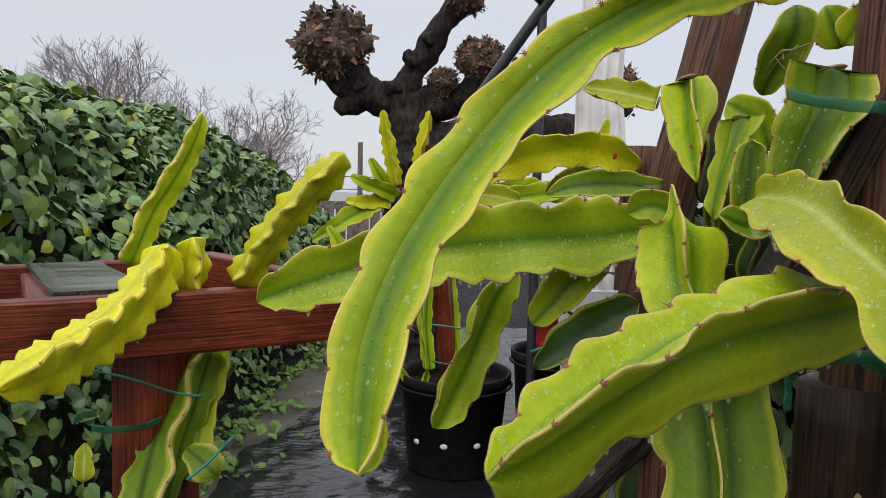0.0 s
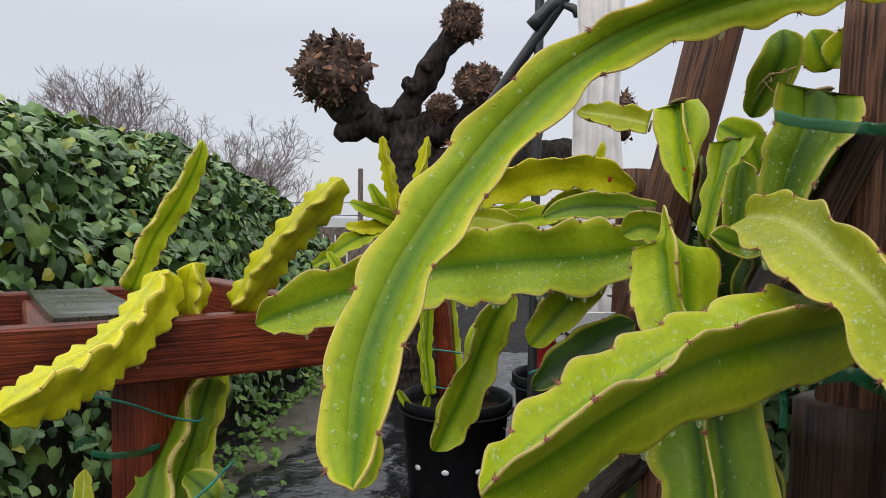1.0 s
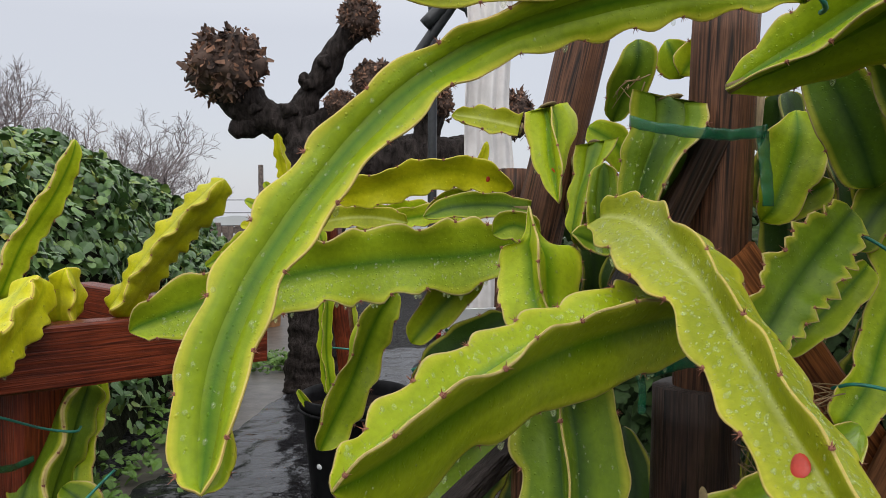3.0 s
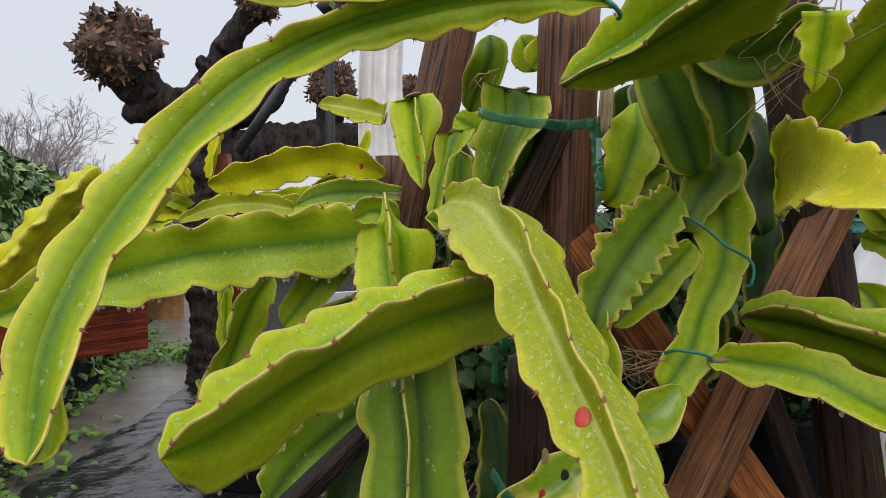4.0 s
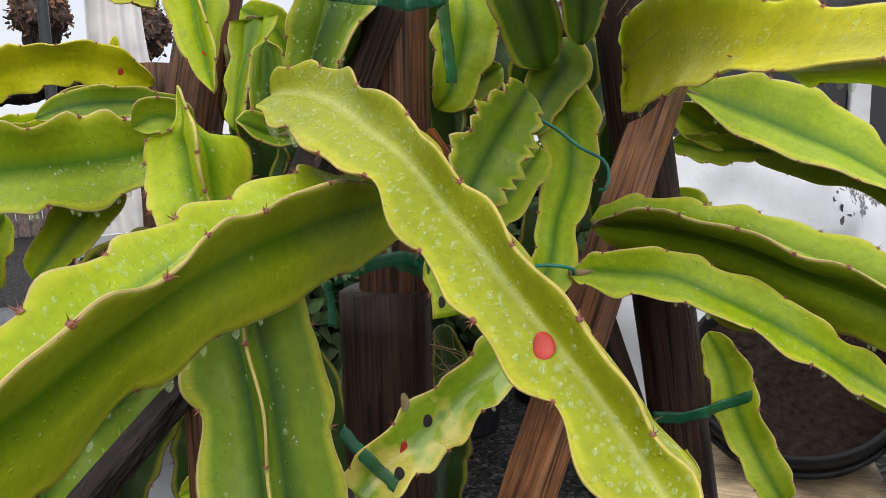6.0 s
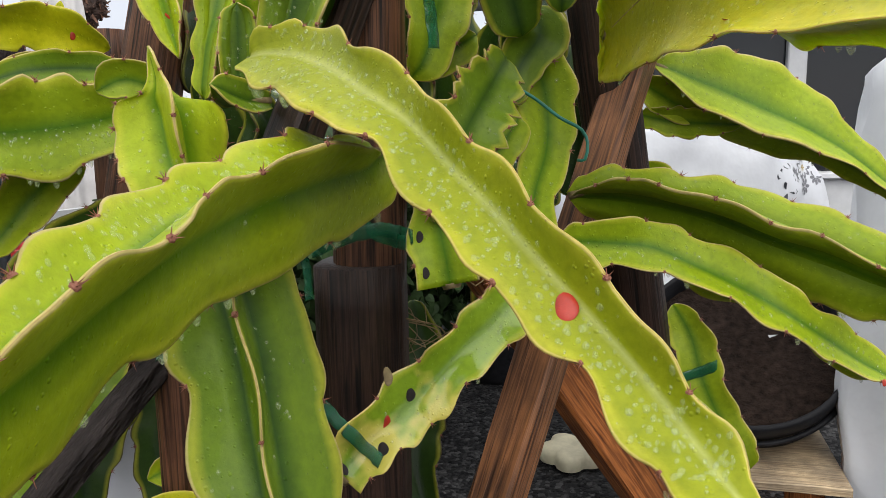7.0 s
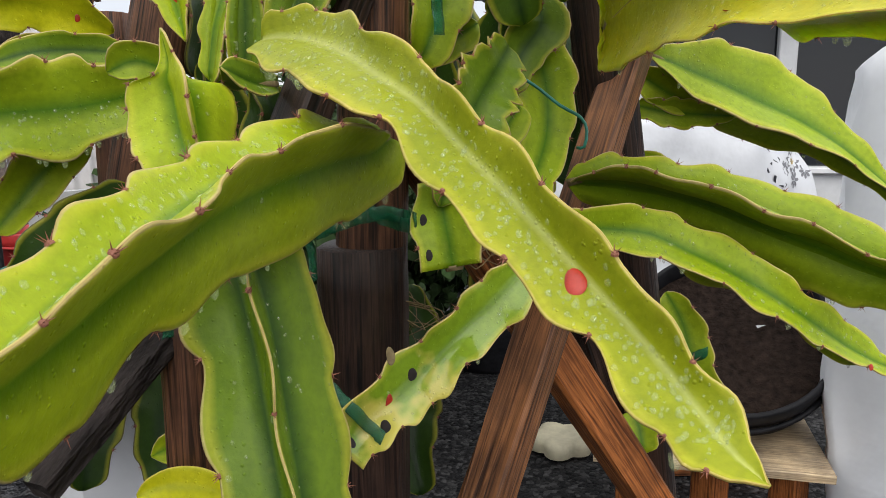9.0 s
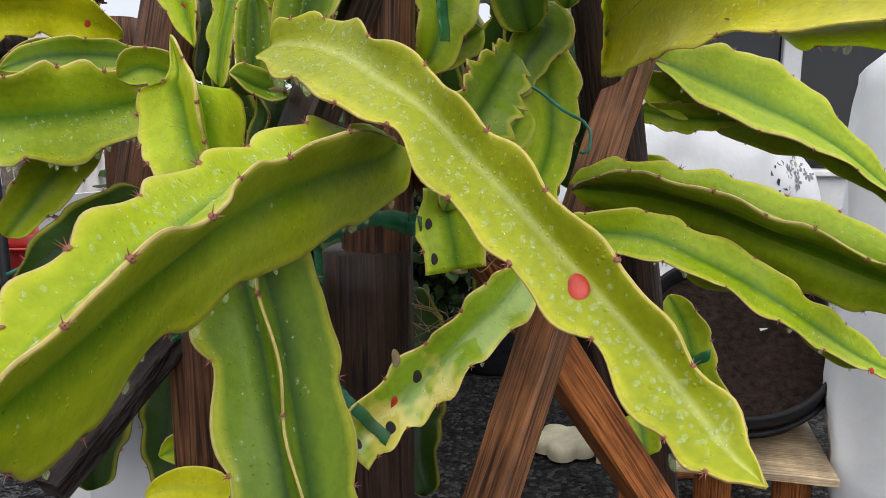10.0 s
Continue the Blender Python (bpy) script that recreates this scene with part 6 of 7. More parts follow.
canopy = thing("canopy_frame", (0.33, 2.92, 0), "black metal canopy frame poles", "canopy frame")
for a, b, r in (((0.33, 2.925, 0.0), (0.335, 2.92, 2.7), 0.018), ((-0.02, 3.05, 1.42), (0.66, 2.79, 2.39), 0.022), ((0.30, 2.90, 1.95), (0.40, 2.88, 2.05), 0.026), ((0.40, 2.19, 2.50), (0.335, 2.92, 2.68), 0.014)):
    v, f = tube([(*a, r), (*[(p + q) / 2 for p, q in zip(a, b)], r), (*b, r)], 12, 0.2)
    mesh_part("pole" if r < 0.025 else "collar", v, f, steel, canopy)
v, f = tube([(0.42, 2.86, 2.02, 0.012), (0.455, 2.84, 2.00, 0.016), (0.46, 2.84, 1.97, 0.008)], 8, 0.01)
mesh_part("crank_knob", v, f, steel, canopy)

cv, cf = [], []
for j in range(31):
    for i in range(41):
        a = i / 40
        z = 0.75 + 1.75 * j / 30
        wid = 0.15 + 0.02 * math.sin(j * 0.3)
        cv.append((0.43 + (a - 0.5) * wid + 0.004 * math.sin(j * 0.8), 2.18 + 0.011 * math.sin(a * 21 + 0.5 * math.sin(j * 0.25)) + 0.014 * math.sin(a * 8), z))
for j in range(30):
    for i in range(40):
        cf.append((j * 41 + i, j * 41 + i + 1, j * 41 + 42 + i, j * 41 + 41 + i))
cl = mesh_part("curtain", cv, cf, white_cloth, canopy, "white gathered canopy curtain in soft pleats")
cl.modifiers.new("cloth_thickness", "SOLIDIFY").thickness = 0.003

pot((0.50, 3.42, 0.52), 0.12, 0.22, "small red plastic bucket on an upturned black pot", name="red_bucket", material=red_plastic)
pot((0.50, 3.42, 0.0), 0.20, 0.52, "stacked black nursery pot behind the plants", fill=False)
pot((0.98, 3.70, 0.0), 0.22, 0.42, "black nursery pot in the back row")
pot((0.30, 1.45, 0.0), 0.19, 0.40, "black nursery pot behind the trellis")
pot((0.72, 1.62, 0.0), 0.20, 0.38, "black nursery pot on the gravel")
pot((-0.95, 7.90, 0.0), 0.20, 0.42, "terracotta pot at the end of the path", name="terracotta_pot", material=terracotta)
stand = thing("black_plant_stand", (0.70, 3.2, 0), "black metal plant stand with slim legs", "plant stand")
for x, y in ((0.58, 3.05), (0.86, 3.05), (0.58, 3.32), (0.86, 3.32)):
    v, f = tube([(x, y, 0.0, 0.012), (x, y, 0.45, 0.012), (x + 0.01, y, 0.80, 0.012)], 8, 0.1)
    mesh_part("leg", v, f, steel, stand)
beam("shelf", (0.56, 3.19, 0.80), (0.88, 3.19, 0.80), 0.30, 0.025, black_plastic, stand)
bin_ = thing("white_box", (-0.35, 8.6, 0), "white box beside the path", "box")
beam("panel", (-0.62, 8.6, 0.16), (-0.10, 8.6, 0.16), 0.34, 0.32, white_paint, bin_)
board = thing("white_board", (0.26, 1.06, 0), "white corrugated plastic board leaning behind the stems", "board")
beam("panel", (0.30, 1.10, 0.0), (0.205, 1.02, 1.12), 0.085, 0.006, white_plastic, board, up=(0.3, 1, 0))


# ---- sacks, tilted pot, plywood stand and house beyond the trellis ----
def sack(place, size, label, turn, seed, taper=0.0):
    """A full plastic sack, slumped, with pulled corners and creases."""
    bm = bmesh.new()
    bmesh.ops.create_cube(bm, size=1.0)
    bmesh.ops.subdivide_edges(bm, edges=bm.edges[:], cuts=22, use_grid_fill=True)
    rot = Matrix.Rotation(radians(turn), 4, "Z")
    for v in bm.verts:
        c = v.co
        pinch = 1 - 0.35 * max(0, abs(c.z) * 2 - 0.55) * (1 if c.z > 0 else 0.3)
        round_ = 1 - 0.16 * (abs(c.x) * 2) ** 3 * (abs(c.z) * 2) ** 2
        p = Vector((c.x * size[0] * round_ * (1 + taper * c.z), c.y * size[1] * pinch * (1 - 0.45 * (abs(c.x) * 2) ** 3), (c.z + 0.5) * size[2] * (1 - 0.06 * (abs(c.x) * 2) ** 2)))
        k = 0.05 * noise.noise(p * 3.5 + Vector((seed, 0, 0))) + 0.022 * noise.noise(p * 10 + Vector((0, seed, 0))) + 0.014 * abs(noise.noise(Vector((p.x * 8 + p.z * 20, p.y * 20, seed))))
        p += Vector((k * 0.6, -k, k * 0.4 if c.z > -0.4 else 0))
        v.co = rot @ p
    ob = part("sack", bm, white_plastic, None, "", True)
    ob.location = place
    return tagged(ob, label, "sack", "white sacks")


flower_sack = sack((1.98, 1.52, 0.40), (0.85, 0.42, 0.78), "white plastic sack, creased, with a printed black floral patch", -28, 3)
sack((1.60, 0.60, 0.0), (0.42, 0.28, 1.34), "tall white plastic sack, wet and creased", -64, 7, 0.5)
sack((0.27, 1.30, 0.0), (0.15, 0.12, 0.84), "small white plastic sack standing behind the trellis", 10, 5)
plinth = thing("wooden_crate", (1.95, 1.5, 0), "brown wooden crate under the sacks", "crate")
for k in range(4):
    beam("slat", (1.92, 1.55, 0.05 + 0.1 * k), (2.30, 1.28, 0.05 + 0.1 * k), 0.02, 0.085, orange_wood, plinth, seed=k)
beam("top", (1.88, 1.57, 0.39), (2.32, 1.30, 0.39), 0.40, 0.02, brace_wood, plinth, seed=9)

print_patch = new("printed_flowers")
print_patch.location = (0, 0, 0)
tagged(print_patch, "black floral print with one daisy on the white sack", "print")
ink = plain("black_print_ink", (0.03, 0.03, 0.04), 0.5, 40, 0.2)
grey_ink = plain("grey_print_ink", (0.22, 0.22, 0.24), 0.5, 40, 0.2)
gold = plain("daisy_centre", (0.55, 0.38, 0.08), 0.6, 40, 0.2)


from mathutils.bvhtree import BVHTree

sack_skin = BVHTree.FromPolygons([flower_sack.location + v.co for v in flower_sack.data.vertices], [tuple(f.vertices) for f in flower_sack.data.polygons])


def petal_flower(centre, r, petals, mat, name="flower_print", lift=0.0012):
    """A flower of flat petals printed on the sack's face."""
    v, f = [], []
    for k in range(petals):
        a = 2 * math.pi * k / petals
        d, s = np.array([math.cos(a), math.sin(a)]), np.array([-math.sin(a), math.cos(a)])
        b = len(v)
        for q, w in ((0.15, 0.05), (0.55, 0.20), (0.85, 0.16), (1.0, 0.0), (0.85, -0.16), (0.55, -0.20), (0.15, -0.05)):
            x, z = np.array(centre) + r * (q * d + w * s)
            start = PRINT + PRINT_RIGHT * x + Vector((0, 0, z))
            hit = sack_skin.ray_cast(start - PRINT_IN * 0.4, PRINT_IN)[0]
            v.append((hit or start) - PRINT_IN * lift)
        f.append(tuple(range(b, b + 7)))
    mesh_part(name, v, f, mat, print_patch, "", False)


PRINT, PRINT_IN, PRINT_RIGHT = Vector((2.13, 1.255, 1.018)), Vector((0.47, 0.88, 0)), Vector((0.88, -0.47, 0))
for x, z, r, petals, mat in ((0.0, 0.0, 0.022, 8, grey_ink), (0.055, 0.015, 0.034, 9, grey_ink), (0.050, -0.038, 0.026, 7, grey_ink), (0.105, -0.015, 0.024, 8, grey_ink), (-0.060, 0.026, 0.040, 3, ink), (-0.040, -0.045, 0.034, 3, ink), (0.11, 0.042, 0.022, 7, grey_ink)):
    petal_flower((x, z), r, petals, mat)
petal_flower((0.052, 0.015), 0.024, 9, white_plastic, "daisy_petals", 0.0022)
petal_flower((0.052, 0.015), 0.010, 6, gold, "daisy_eye", 0.0032)

pot((1.56, 1.05, 0.56), 0.20, 0.24, "wide black plant pot tipped forward, filled with brown bark", tilt=Euler((radians(40), 0, radians(-57))).to_matrix().to_4x4())
tag_ = part("plant_tag", bmesh.new(), white_plastic, None)
tag_me = tag_.data
tag_me.from_pydata([(-0.035, -0.026, 0), (0.035, -0.03, 0), (0.032, 0.026, 0.004), (-0.03, 0.03, 0.003), (-0.035, -0.026, -0.002), (0.035, -0.03, -0.002), (0.032, 0.026, 0.002), (-0.03, 0.03, 0.001)], [], [(0, 1, 2, 3), (7, 6, 5, 4), (0, 4, 5, 1), (1, 5, 6, 2), (2, 6, 7, 3), (3, 7, 4, 0)])
tag_.matrix_basis = look((1.50, 0.955, 0.708), (0.05, 0.13, 1.21)) @ pose(0, 0, 0, 0, 0, -12)
tag_.matrix_basis = tag_.matrix_basis @ pose(0, 0, 0, 0, 180, 0)
tagged(tag_, "white paper plant tag lying on the potted bark", "plant tag")

ply = thing("plywood_stand", (1.55, 0.95, 0), "low stand with a pale plywood top on brown legs", "stand")
beam("top", (1.22, 1.14, 0.52), (1.50, 0.80, 0.52), 0.30, 0.016, pale_wood, ply, "pale plywood sheet", seed=3)
for x, y in ((1.28, 1.08), (1.38, 0.96), (1.48, 0.84)):
    beam("leg", (x, y, 0.0), (x, y, 0.51), 0.06, 0.06, orange_wood, ply, up=(0, 1, 0))



def shrub(place, r, h, seed):
    """A dark potted shrub: stems and a loose cloud of leaves."""
    rg = np.random.default_rng(seed)
    sh = thing("potted_shrub", place, "dark leafy shrub in a black nursery pot", "shrub", "potted shrubs behind the trellis")
    v, f = tube([(place[0], place[1], 0.0, 0.15), (place[0], place[1], 0.02, 0.155), (place[0], place[1], 0.30, 0.18), (place[0], place[1], 0.33, 0.18)], 24, 0.1)
    mesh_part("pot", v, f, black_plastic, sh)
    spots = []
    for k in range(7):
        a = rg.random() * 6.28
        top = np.array([place[0] + r * 0.7 * math.cos(a), place[1] + r * 0.7 * math.sin(a), h * (0.75 + 0.25 * rg.random())])
        foot = np.array([place[0], place[1], 0.3])
        m = (foot + top) / 2 + 0.06 * rg.standard_normal(3)
        v, f = tube([(*foot, 0.010), (*m, 0.008), (*top, 0.003)], 5, 0.08)
        mesh_part("branch", v, f, bark, sh)
        for _ in range(190):
            u = 0.15 + 0.85 * rg.random()
            p = foot + (top - foot) * u + 0.11 * rg.standard_normal(3)
            spots.append((p, unit(p - np.array([place[0], place[1], h * 0.5]))))
    v, f = scatter_leaves(spots, 0.05, rg)
    tagged(mesh_part("leaves", v, f, shrub_mat, sh, "dark green leaves", False), kind="stuff")


for k, (x, y, r, h) in enumerate([(0.78, 2.25, 0.34, 1.20), (1.22, 2.45, 0.36, 1.30), (1.72, 2.62, 0.36, 1.25), (2.25, 2.70, 0.38, 1.22), (1.45, 3.2, 0.40, 1.45), (2.1, 3.4, 0.40, 1.5), (0.95, 3.0, 0.34, 1.3)]):
    shrub((x, y, 0.0), r, h, 40 + k)

house = thing("house", (4.2, 3.6, 0), "white house wall with dark windows and a white eave", "house")
hx, hy = np.array([0.62, -0.78]), np.array([0.78, 0.62])


def wall_box(name, u0, u1, z0, z1, d0, d1, mat, parent, label=""):
    """A box on the house front: u along it, d behind it."""
    base = np.array([3.35, 4.15])
    bm = bmesh.new()
    bmesh.ops.create_cube(bm, size=1.0)
    for v in bm.verts:
        u = u0 + (v.co.x + 0.5) * (u1 - u0)
        d = d0 + (v.co.y + 0.5) * (d1 - d0)
        p = base + hx * u + hy * d
        v.co = Vector((p[0], p[1], z0 + (v.co.z + 0.5) * (z1 - z0)))
    bmesh.ops.recalc_face_normals(bm, faces=bm.faces[:])
    bmesh.ops.bevel(bm, geom=bm.edges[:], offset=0.008, segments=1, affect="EDGES")
    return part(name, bm, mat, parent, label)


wall_box("wall", 0.12, 5.5, 0.0, 0.78, 0.0, 0.18, white_paint, house)
wall_box("wall_head", 0.12, 5.5, 1.74, 1.90, 0.0, 0.18, white_paint, house)
wall_box("eave", -0.1, 5.7, 1.90, 2.02, -0.30, 0.25, white_paint, house, "white eave board")
wall_box("gutter", -0.1, 5.7, 1.98, 2.06, -0.38, -0.30, white_paint, house)
wall_box("roof", -0.2, 5.8, 2.03, 2.10, -0.34, 2.2, grey_wood, house)
# Wall added behind the opaque panes, dark to stand for an unlit interior.
wall_box("back_wall", 0.12, 5.5, 0.0, 1.90, 1.9, 2.0, dark_wood, house, "unseen back wall, coloured dark for an unlit room")
for k in range(6):
    u = 0.12 + k * 0.9
    wall_box("mullion", u, u + 0.11, 0.78, 1.74, 0.0, 0.16, white_paint, house)
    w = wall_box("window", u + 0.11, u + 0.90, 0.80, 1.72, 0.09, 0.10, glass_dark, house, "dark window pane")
    wall_box("sill", u + 0.10, u + 0.91, 0.76, 0.80, -0.05, 0.12, white_paint, w)
for k in range(3):
    p = pot((3.30 + 0.32 * k, 3.55 - 0.42 * k, 1.02), 0.07, 0.13, "small teal plant pot on a plank shelf", name="teal_pot", material=teal_pot)
shelf = thing("plank_shelf", (3.6, 3.15, 0), "plank shelf in front of the house windows", "shelf")
beam("plank", (3.05, 3.90, 1.0), (4.15, 2.46, 1.0), 0.20, 0.03, dark_wood, shelf)
for x, y in ((3.12, 3.80), (4.08, 2.55)):
    beam("leg", (x, y, 0.0), (x, y, 0.98), 0.05, 0.05, dark_wood, shelf, up=(0, 1, 0))

flower = thing("cream_flower_ornament", (1.86, 1.85, 0.03), "cream painted flower-shaped garden ornament on the gravel", "ornament")
fv, ff = [], []
for k in range(48):
    a = 2 * math.pi * k / 48
    for h, q in ((0.0, 0.95), (0.03, 1.0), (0.05, 0.9), (0.055, 0.55)):
        r = 0.11 * (0.78 + 0.28 * abs(math.cos(2.5 * a))) * q
        fv.append((1.86 + r * math.cos(a), 1.85 + r * math.sin(a), 0.012 + h))
fv.append((1.86, 1.85, 0.06))
for k in range(48):
    k2 = (k + 1) % 48
    for j in range(3):
        ff.append((k * 4 + j, k2 * 4 + j, k2 * 4 + j + 1, k * 4 + j + 1))
    ff.append((k * 4 + 3, k2 * 4 + 3, 192))
mesh_part("petals", fv, ff, cream, flower)


# ---- scars and blisters on the stems ----
def scar(place, normal, r, material, stretch):
    v, f = dome(np.array(place), np.array(normal), (0.2, 0.1, 1.0), r, 0.16, stretch, 18)
    mesh_part("blister" if material is red_scar else "scar", v, f, material, main, "red blister" if material is red_scar else "dry scar")


# ---- ties ----
wire([(0.500, 0.656, 1.237), (0.508, 0.641, 1.237), (0.520, 0.622, 1.226), (0.533, 0.602, 1.208), (0.549, 0.591, 1.197), (0.553, 0.587, 1.185), (0.550, 0.587, 1.171), (0.548, 0.594, 1.170)], 0.0016, "twisted teal garden wire looped round a stem")
wire([(0.495, 0.659, 1.219), (0.501, 0.643, 1.209), (0.512, 0.637, 1.203)], 0.0013, "teal garden wire round a stem")
wire([(0.463, 0.603, 1.104), (0.469, 0.584, 1.112), (0.485, 0.575, 1.111), (0.498, 0.572, 1.107), (0.504, 0.579, 1.100)], 0.0017, "teal garden wire tying two stem necks")
wire([(0.313, 0.432, 1.402), (0.316, 0.422, 1.391), (0.319, 0.411, 1.382), (0.328, 0.419, 1.378), (0.331, 0.429, 1.378)], 0.0016, "teal wire tying the arching stem")
wire([(-0.425, 0.940, 1.016), (-0.393, 0.973, 0.998), (-0.361, 1.023, 0.968), (-0.328, 1.042, 0.957), (-0.328, 1.064, 0.957)], 0.0019, "teal string tied from the rail to a stem")
wire([(-0.306, 0.935, 0.880), (-0.285, 0.948, 0.897), (-0.273, 0.979, 0.909), (-0.266, 1.005, 0.915)], 0.0019, "teal string tied low on a stem")
wire([(0.116, 0.891, 1.064), (0.129, 0.891, 1.069), (0.145, 0.890, 1.073)], 0.002, "frayed end of teal garden string")
wire([(0.153, 0.856, 1.119), (0.166, 0.854, 1.113), (0.193, 0.849, 1.116)], 0.002, "teal string round a dark stem")
wire([(-0.061, 3.067, 0.683), (-0.003, 3.047, 0.681), (0.055, 3.065, 0.669)], 0.004, "teal string round the stake and stems")
wire([(-0.058, 3.036, 0.537), (-0.023, 3.016, 0.536), (0.023, 3.034, 0.525)], 0.003, "teal string round the stake and stems")
band([(0.298, 0.661, 1.339), (0.302, 0.660, 1.338), (0.307, 0.659, 1.336), (0.312, 0.659, 1.335), (0.317, 0.658, 1.334), (0.323, 0.655, 1.332), (0.329, 0.651, 1.331), (0.333, 0.645, 1.330), (0.338, 0.640, 1.328), (0.342, 0.634, 1.327), (0.345, 0.629, 1.326), (0.348, 0.624, 1.325), (0.352, 0.621, 1.325), (0.361, 0.627, 1.325), (0.369, 0.633, 1.325), (0.378, 0.639, 1.326), (0.384, 0.638, 1.325), (0.385, 0.626, 1.325), (0.385, 0.613, 1.324), (0.385, 0.599, 1.324), (0.390, 0.598, 1.324), (0.393, 0.600, 1.325), (0.397, 0.605, 1.326), (0.401, 0.612, 1.327), (0.404, 0.614, 1.328)], 0.010, "green tie tape round post and stem")
band([(0.392, 0.600, 1.325), (0.392, 0.600, 1.320), (0.393, 0.600, 1.315), (0.393, 0.600, 1.310), (0.394, 0.600, 1.305), (0.394, 0.600, 1.300), (0.395, 0.600, 1.296), (0.396, 0.600, 1.291), (0.396, 0.600, 1.286), (0.397, 0.600, 1.280), (0.397, 0.599, 1.274), (0.398, 0.599, 1.268), (0.398, 0.599, 1.262)], 0.012, "loose end of green tie tape", (1, 0.2, 0))
band([(0.322, 0.669, 1.107), (0.325, 0.665, 1.109), (0.326, 0.659, 1.111), (0.328, 0.655, 1.113), (0.331, 0.651, 1.115), (0.339, 0.655, 1.115), (0.346, 0.657, 1.116), (0.353, 0.659, 1.117), (0.357, 0.656, 1.119), (0.361, 0.653, 1.119), (0.364, 0.650, 1.120), (0.368, 0.648, 1.121), (0.372, 0.645, 1.122), (0.376, 0.644, 1.121), (0.380, 0.643, 1.120), (0.382, 0.639, 1.119), (0.384, 0.634, 1.119), (0.376, 0.618, 1.121), (0.371, 0.605, 1.122), (0.365, 0.591, 1.123), (0.367, 0.590, 1.122)], 0.012, "knotted green tie tape round the post")
band([(0.363, 0.652, 1.126), (0.365, 0.650, 1.124), (0.366, 0.649, 1.122), (0.368, 0.648, 1.119), (0.370, 0.647, 1.117), (0.373, 0.645, 1.116), (0.376, 0.644, 1.115), (0.380, 0.643, 1.114), (0.384, 0.643, 1.112), (0.383, 0.636, 1.112), (0.375, 0.620, 1.114), (0.366, 0.602, 1.117), (0.361, 0.591, 1.118)], 0.012, "knot of green tie tape")
band([(0.319, 0.678, 1.103), (0.319, 0.677, 1.099), (0.320, 0.676, 1.095), (0.320, 0.675, 1.091), (0.320, 0.674, 1.087), (0.320, 0.673, 1.082), (0.319, 0.672, 1.077), (0.319, 0.671, 1.072), (0.318, 0.670, 1.067)], 0.008, "hanging end of green tape", (1, 0.2, 0))
band([(0.297, 0.613, 0.999), (0.299, 0.611, 0.996), (0.300, 0.607, 0.994), (0.301, 0.604, 0.992), (0.301, 0.600, 0.990), (0.303, 0.595, 0.988), (0.304, 0.591, 0.985), (0.307, 0.590, 0.982), (0.311, 0.589, 0.977), (0.315, 0.590, 0.972), (0.318, 0.590, 0.968), (0.321, 0.588, 0.965), (0.323, 0.585, 0.962), (0.323, 0.584, 0.961), (0.324, 0.582, 0.960), (0.325, 0.581, 0.959), (0.325, 0.580, 0.958)], 0.01, "green tape strapped across a blotched stem", (0.5, 0, 0.8))
band([(0.736, 0.697, 0.881), (0.742, 0.691, 0.881), (0.747, 0.684, 0.882), (0.753, 0.679, 0.882), (0.758, 0.673, 0.882), (0.764, 0.667, 0.885), (0.770, 0.662, 0.887), (0.779, 0.659, 0.888), (0.790, 0.659, 0.888), (0.801, 0.660, 0.888), (0.810, 0.659, 0.890), (0.816, 0.655, 0.892), (0.822, 0.650, 0.895), (0.826, 0.646, 0.897), (0.829, 0.642, 0.900), (0.832, 0.638, 0.902), (0.836, 0.634, 0.905)], 0.014, "green tape round the far post and stem")
band([(-0.436, 0.954, 0.939), (-0.430, 0.955, 0.937), (-0.422, 0.955, 0.936), (-0.416, 0.956, 0.935), (-0.409, 0.958, 0.934), (-0.401, 0.961, 0.934), (-0.394, 0.965, 0.934), (-0.393, 0.985, 0.928), (-0.392, 1.004, 0.923), (-0.393, 1.023, 0.919), (-0.387, 1.026, 0.922), (-0.382, 1.030, 0.923), (-0.377, 1.033, 0.925)], 0.009, "dark green tape round the red post")
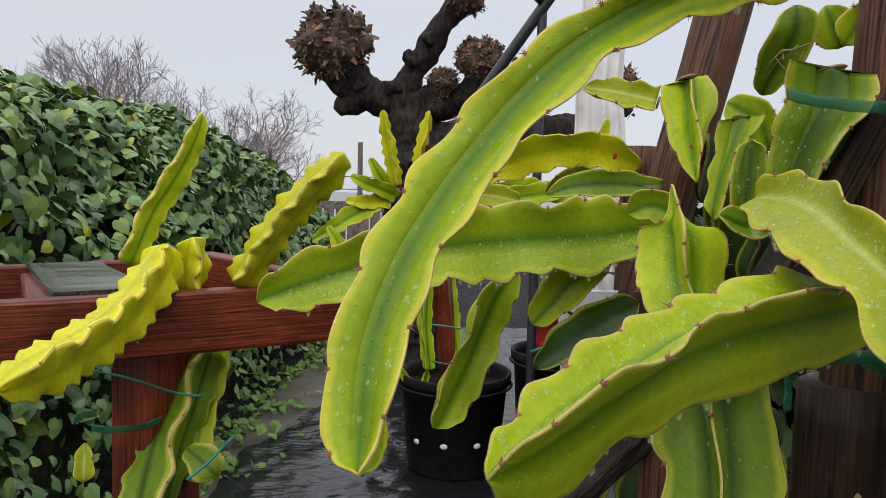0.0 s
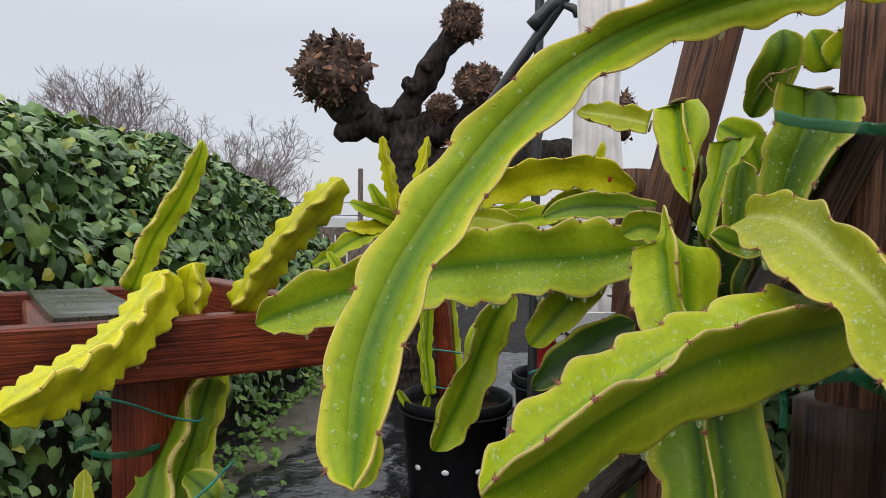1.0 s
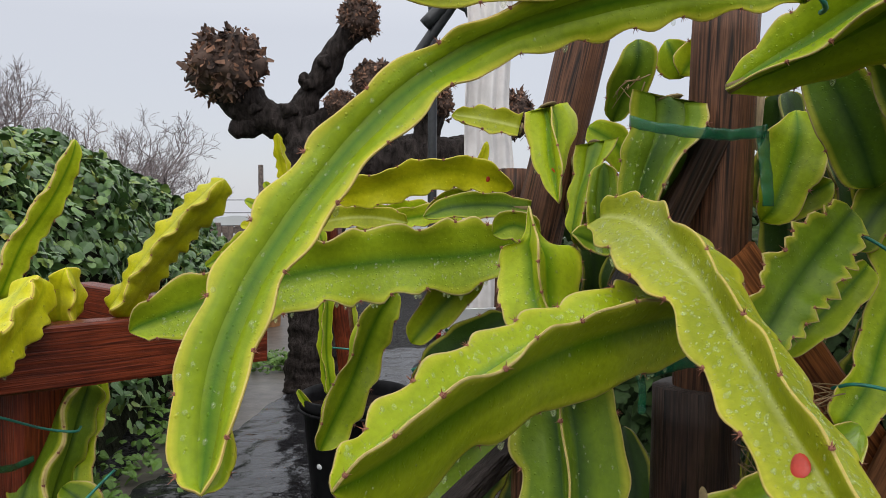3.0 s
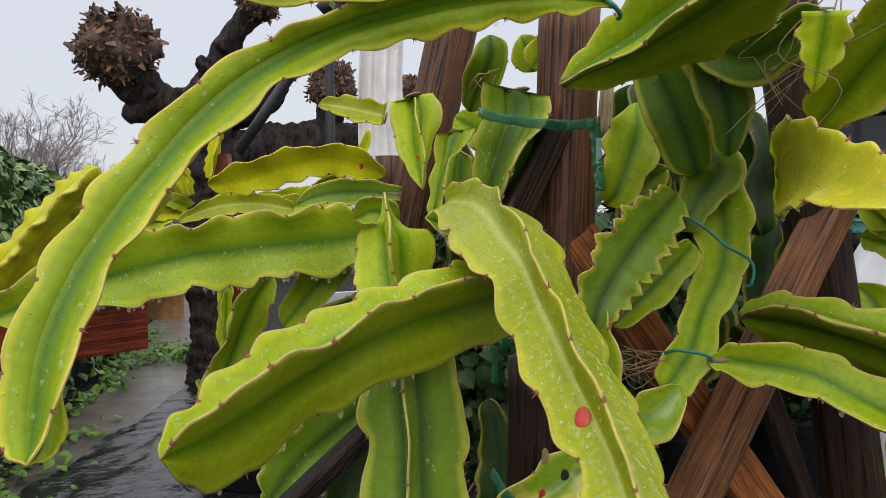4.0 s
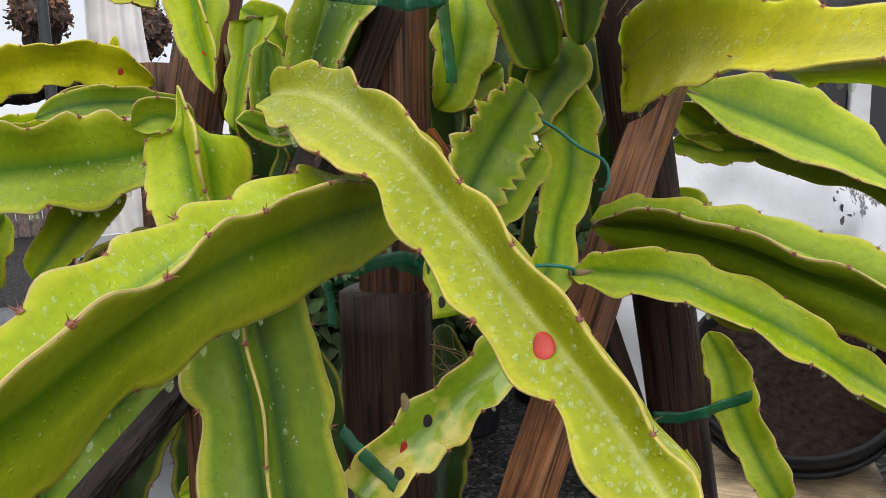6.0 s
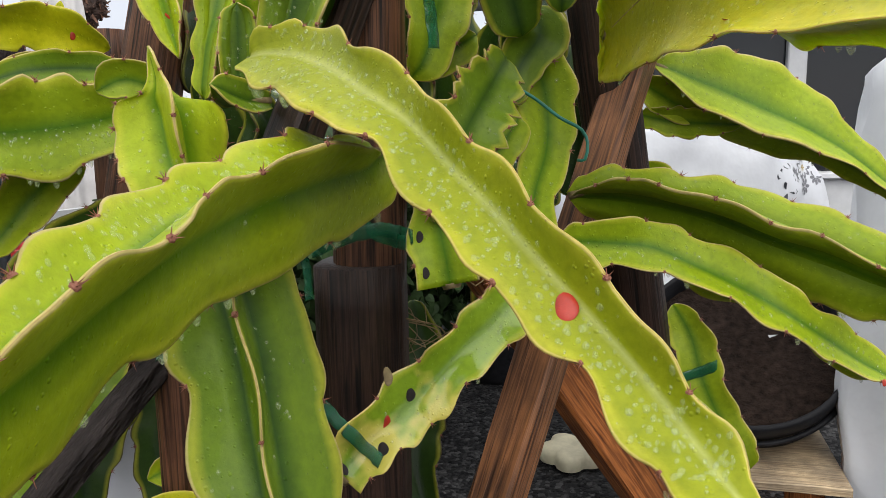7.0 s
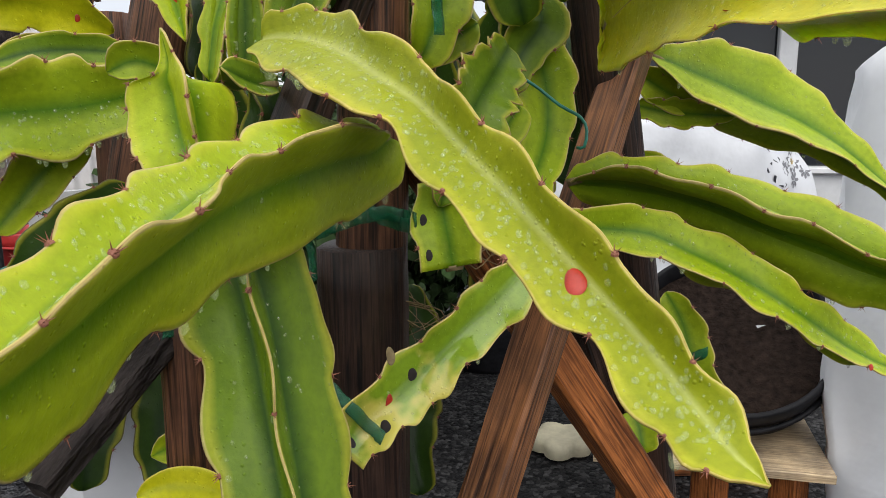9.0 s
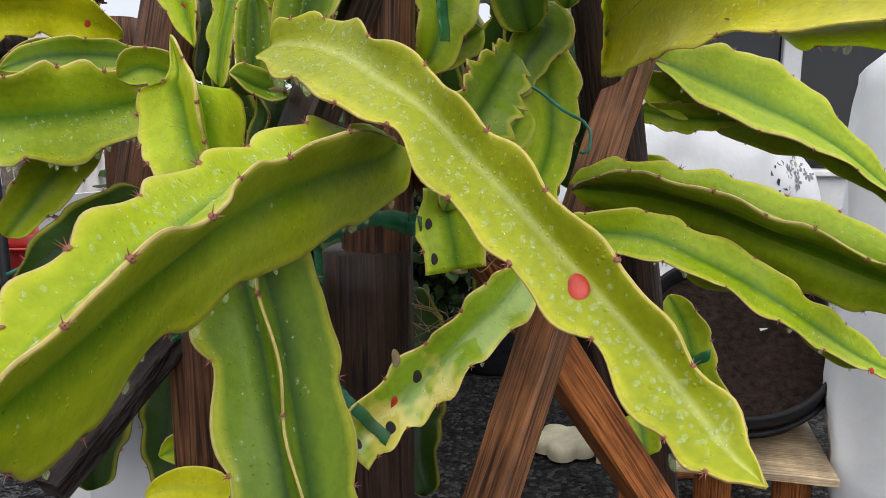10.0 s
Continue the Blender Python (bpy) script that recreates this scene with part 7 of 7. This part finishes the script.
band([(-0.439, 0.916, 0.958), (-0.437, 0.919, 0.959), (-0.435, 0.922, 0.961), (-0.433, 0.926, 0.961), (-0.432, 0.930, 0.962), (-0.430, 0.934, 0.961), (-0.429, 0.939, 0.960), (-0.428, 0.945, 0.959), (-0.426, 0.949, 0.958)], 0.009, "loose end of teal tie tape")
band([(0.211, 0.711, 1.052), (0.211, 0.711, 1.049), (0.211, 0.710, 1.047), (0.212, 0.709, 1.044), (0.212, 0.709, 1.041), (0.211, 0.709, 1.038), (0.211, 0.709, 1.036), (0.211, 0.709, 1.033), (0.210, 0.709, 1.030)], 0.012, "green tape round a stake", (1, 0.2, 0))
scar((0.2659, 0.3319, 1.1369), (-0.617, -0.518, 0.592), 0.0052, red_scar, 1.15)
scar((0.4694, 0.3985, 1.2643), (-0.281, 0.255, -0.925), 0.0022, red_scar, 2.0)
scar((0.4341, 0.2166, 1.2497), (-0.705, -0.077, 0.705), 0.0022, red_scar, 2.2)
scar((0.2016, 0.6467, 1.2147), (-0.950, -0.261, 0.173), 0.0028, red_scar, 1.6)
scar((0.2013, 0.6416, 1.1997), (-0.954, -0.290, 0.076), 0.0038, red_scar, 1.3)
scar((0.2660, 0.8069, 1.2998), (-0.885, -0.310, -0.347), 0.003, red_scar, 1.2)
scar((0.2194, 0.9590, 1.2963), (-0.079, -0.986, -0.148), 0.0028, red_scar, 1.3)
scar((0.3632, 0.5935, 0.9974), (-0.117, -0.993, 0.024), 0.0045, black_scar, 1.1)
scar((0.3316, 0.5859, 0.9644), (-0.433, -0.597, 0.675), 0.0045, black_scar, 1.1)
scar((0.2484, 0.4935, 1.0108), (0.370, -0.606, 0.704), 0.0035, black_scar, 1.2)
scar((0.3448, 0.5965, 1.0160), (-0.174, -0.767, 0.617), 0.004, woody, 1.8)
scar((0.3725, 0.5886, 1.1222), (-0.558, -0.647, 0.520), 0.003, black_scar, 1.5)
scar((0.3691, 0.5766, 1.0966), (-0.275, -0.926, 0.260), 0.003, black_scar, 1.4)
scar((0.3412, 0.5947, 0.9791), (-0.021, -0.999, -0.047), 0.0035, red_scar, 1.8)
scar((0.6811, 0.3819, 0.9916), (-0.794, -0.569, 0.216), 0.0018, red_scar, 1.5)
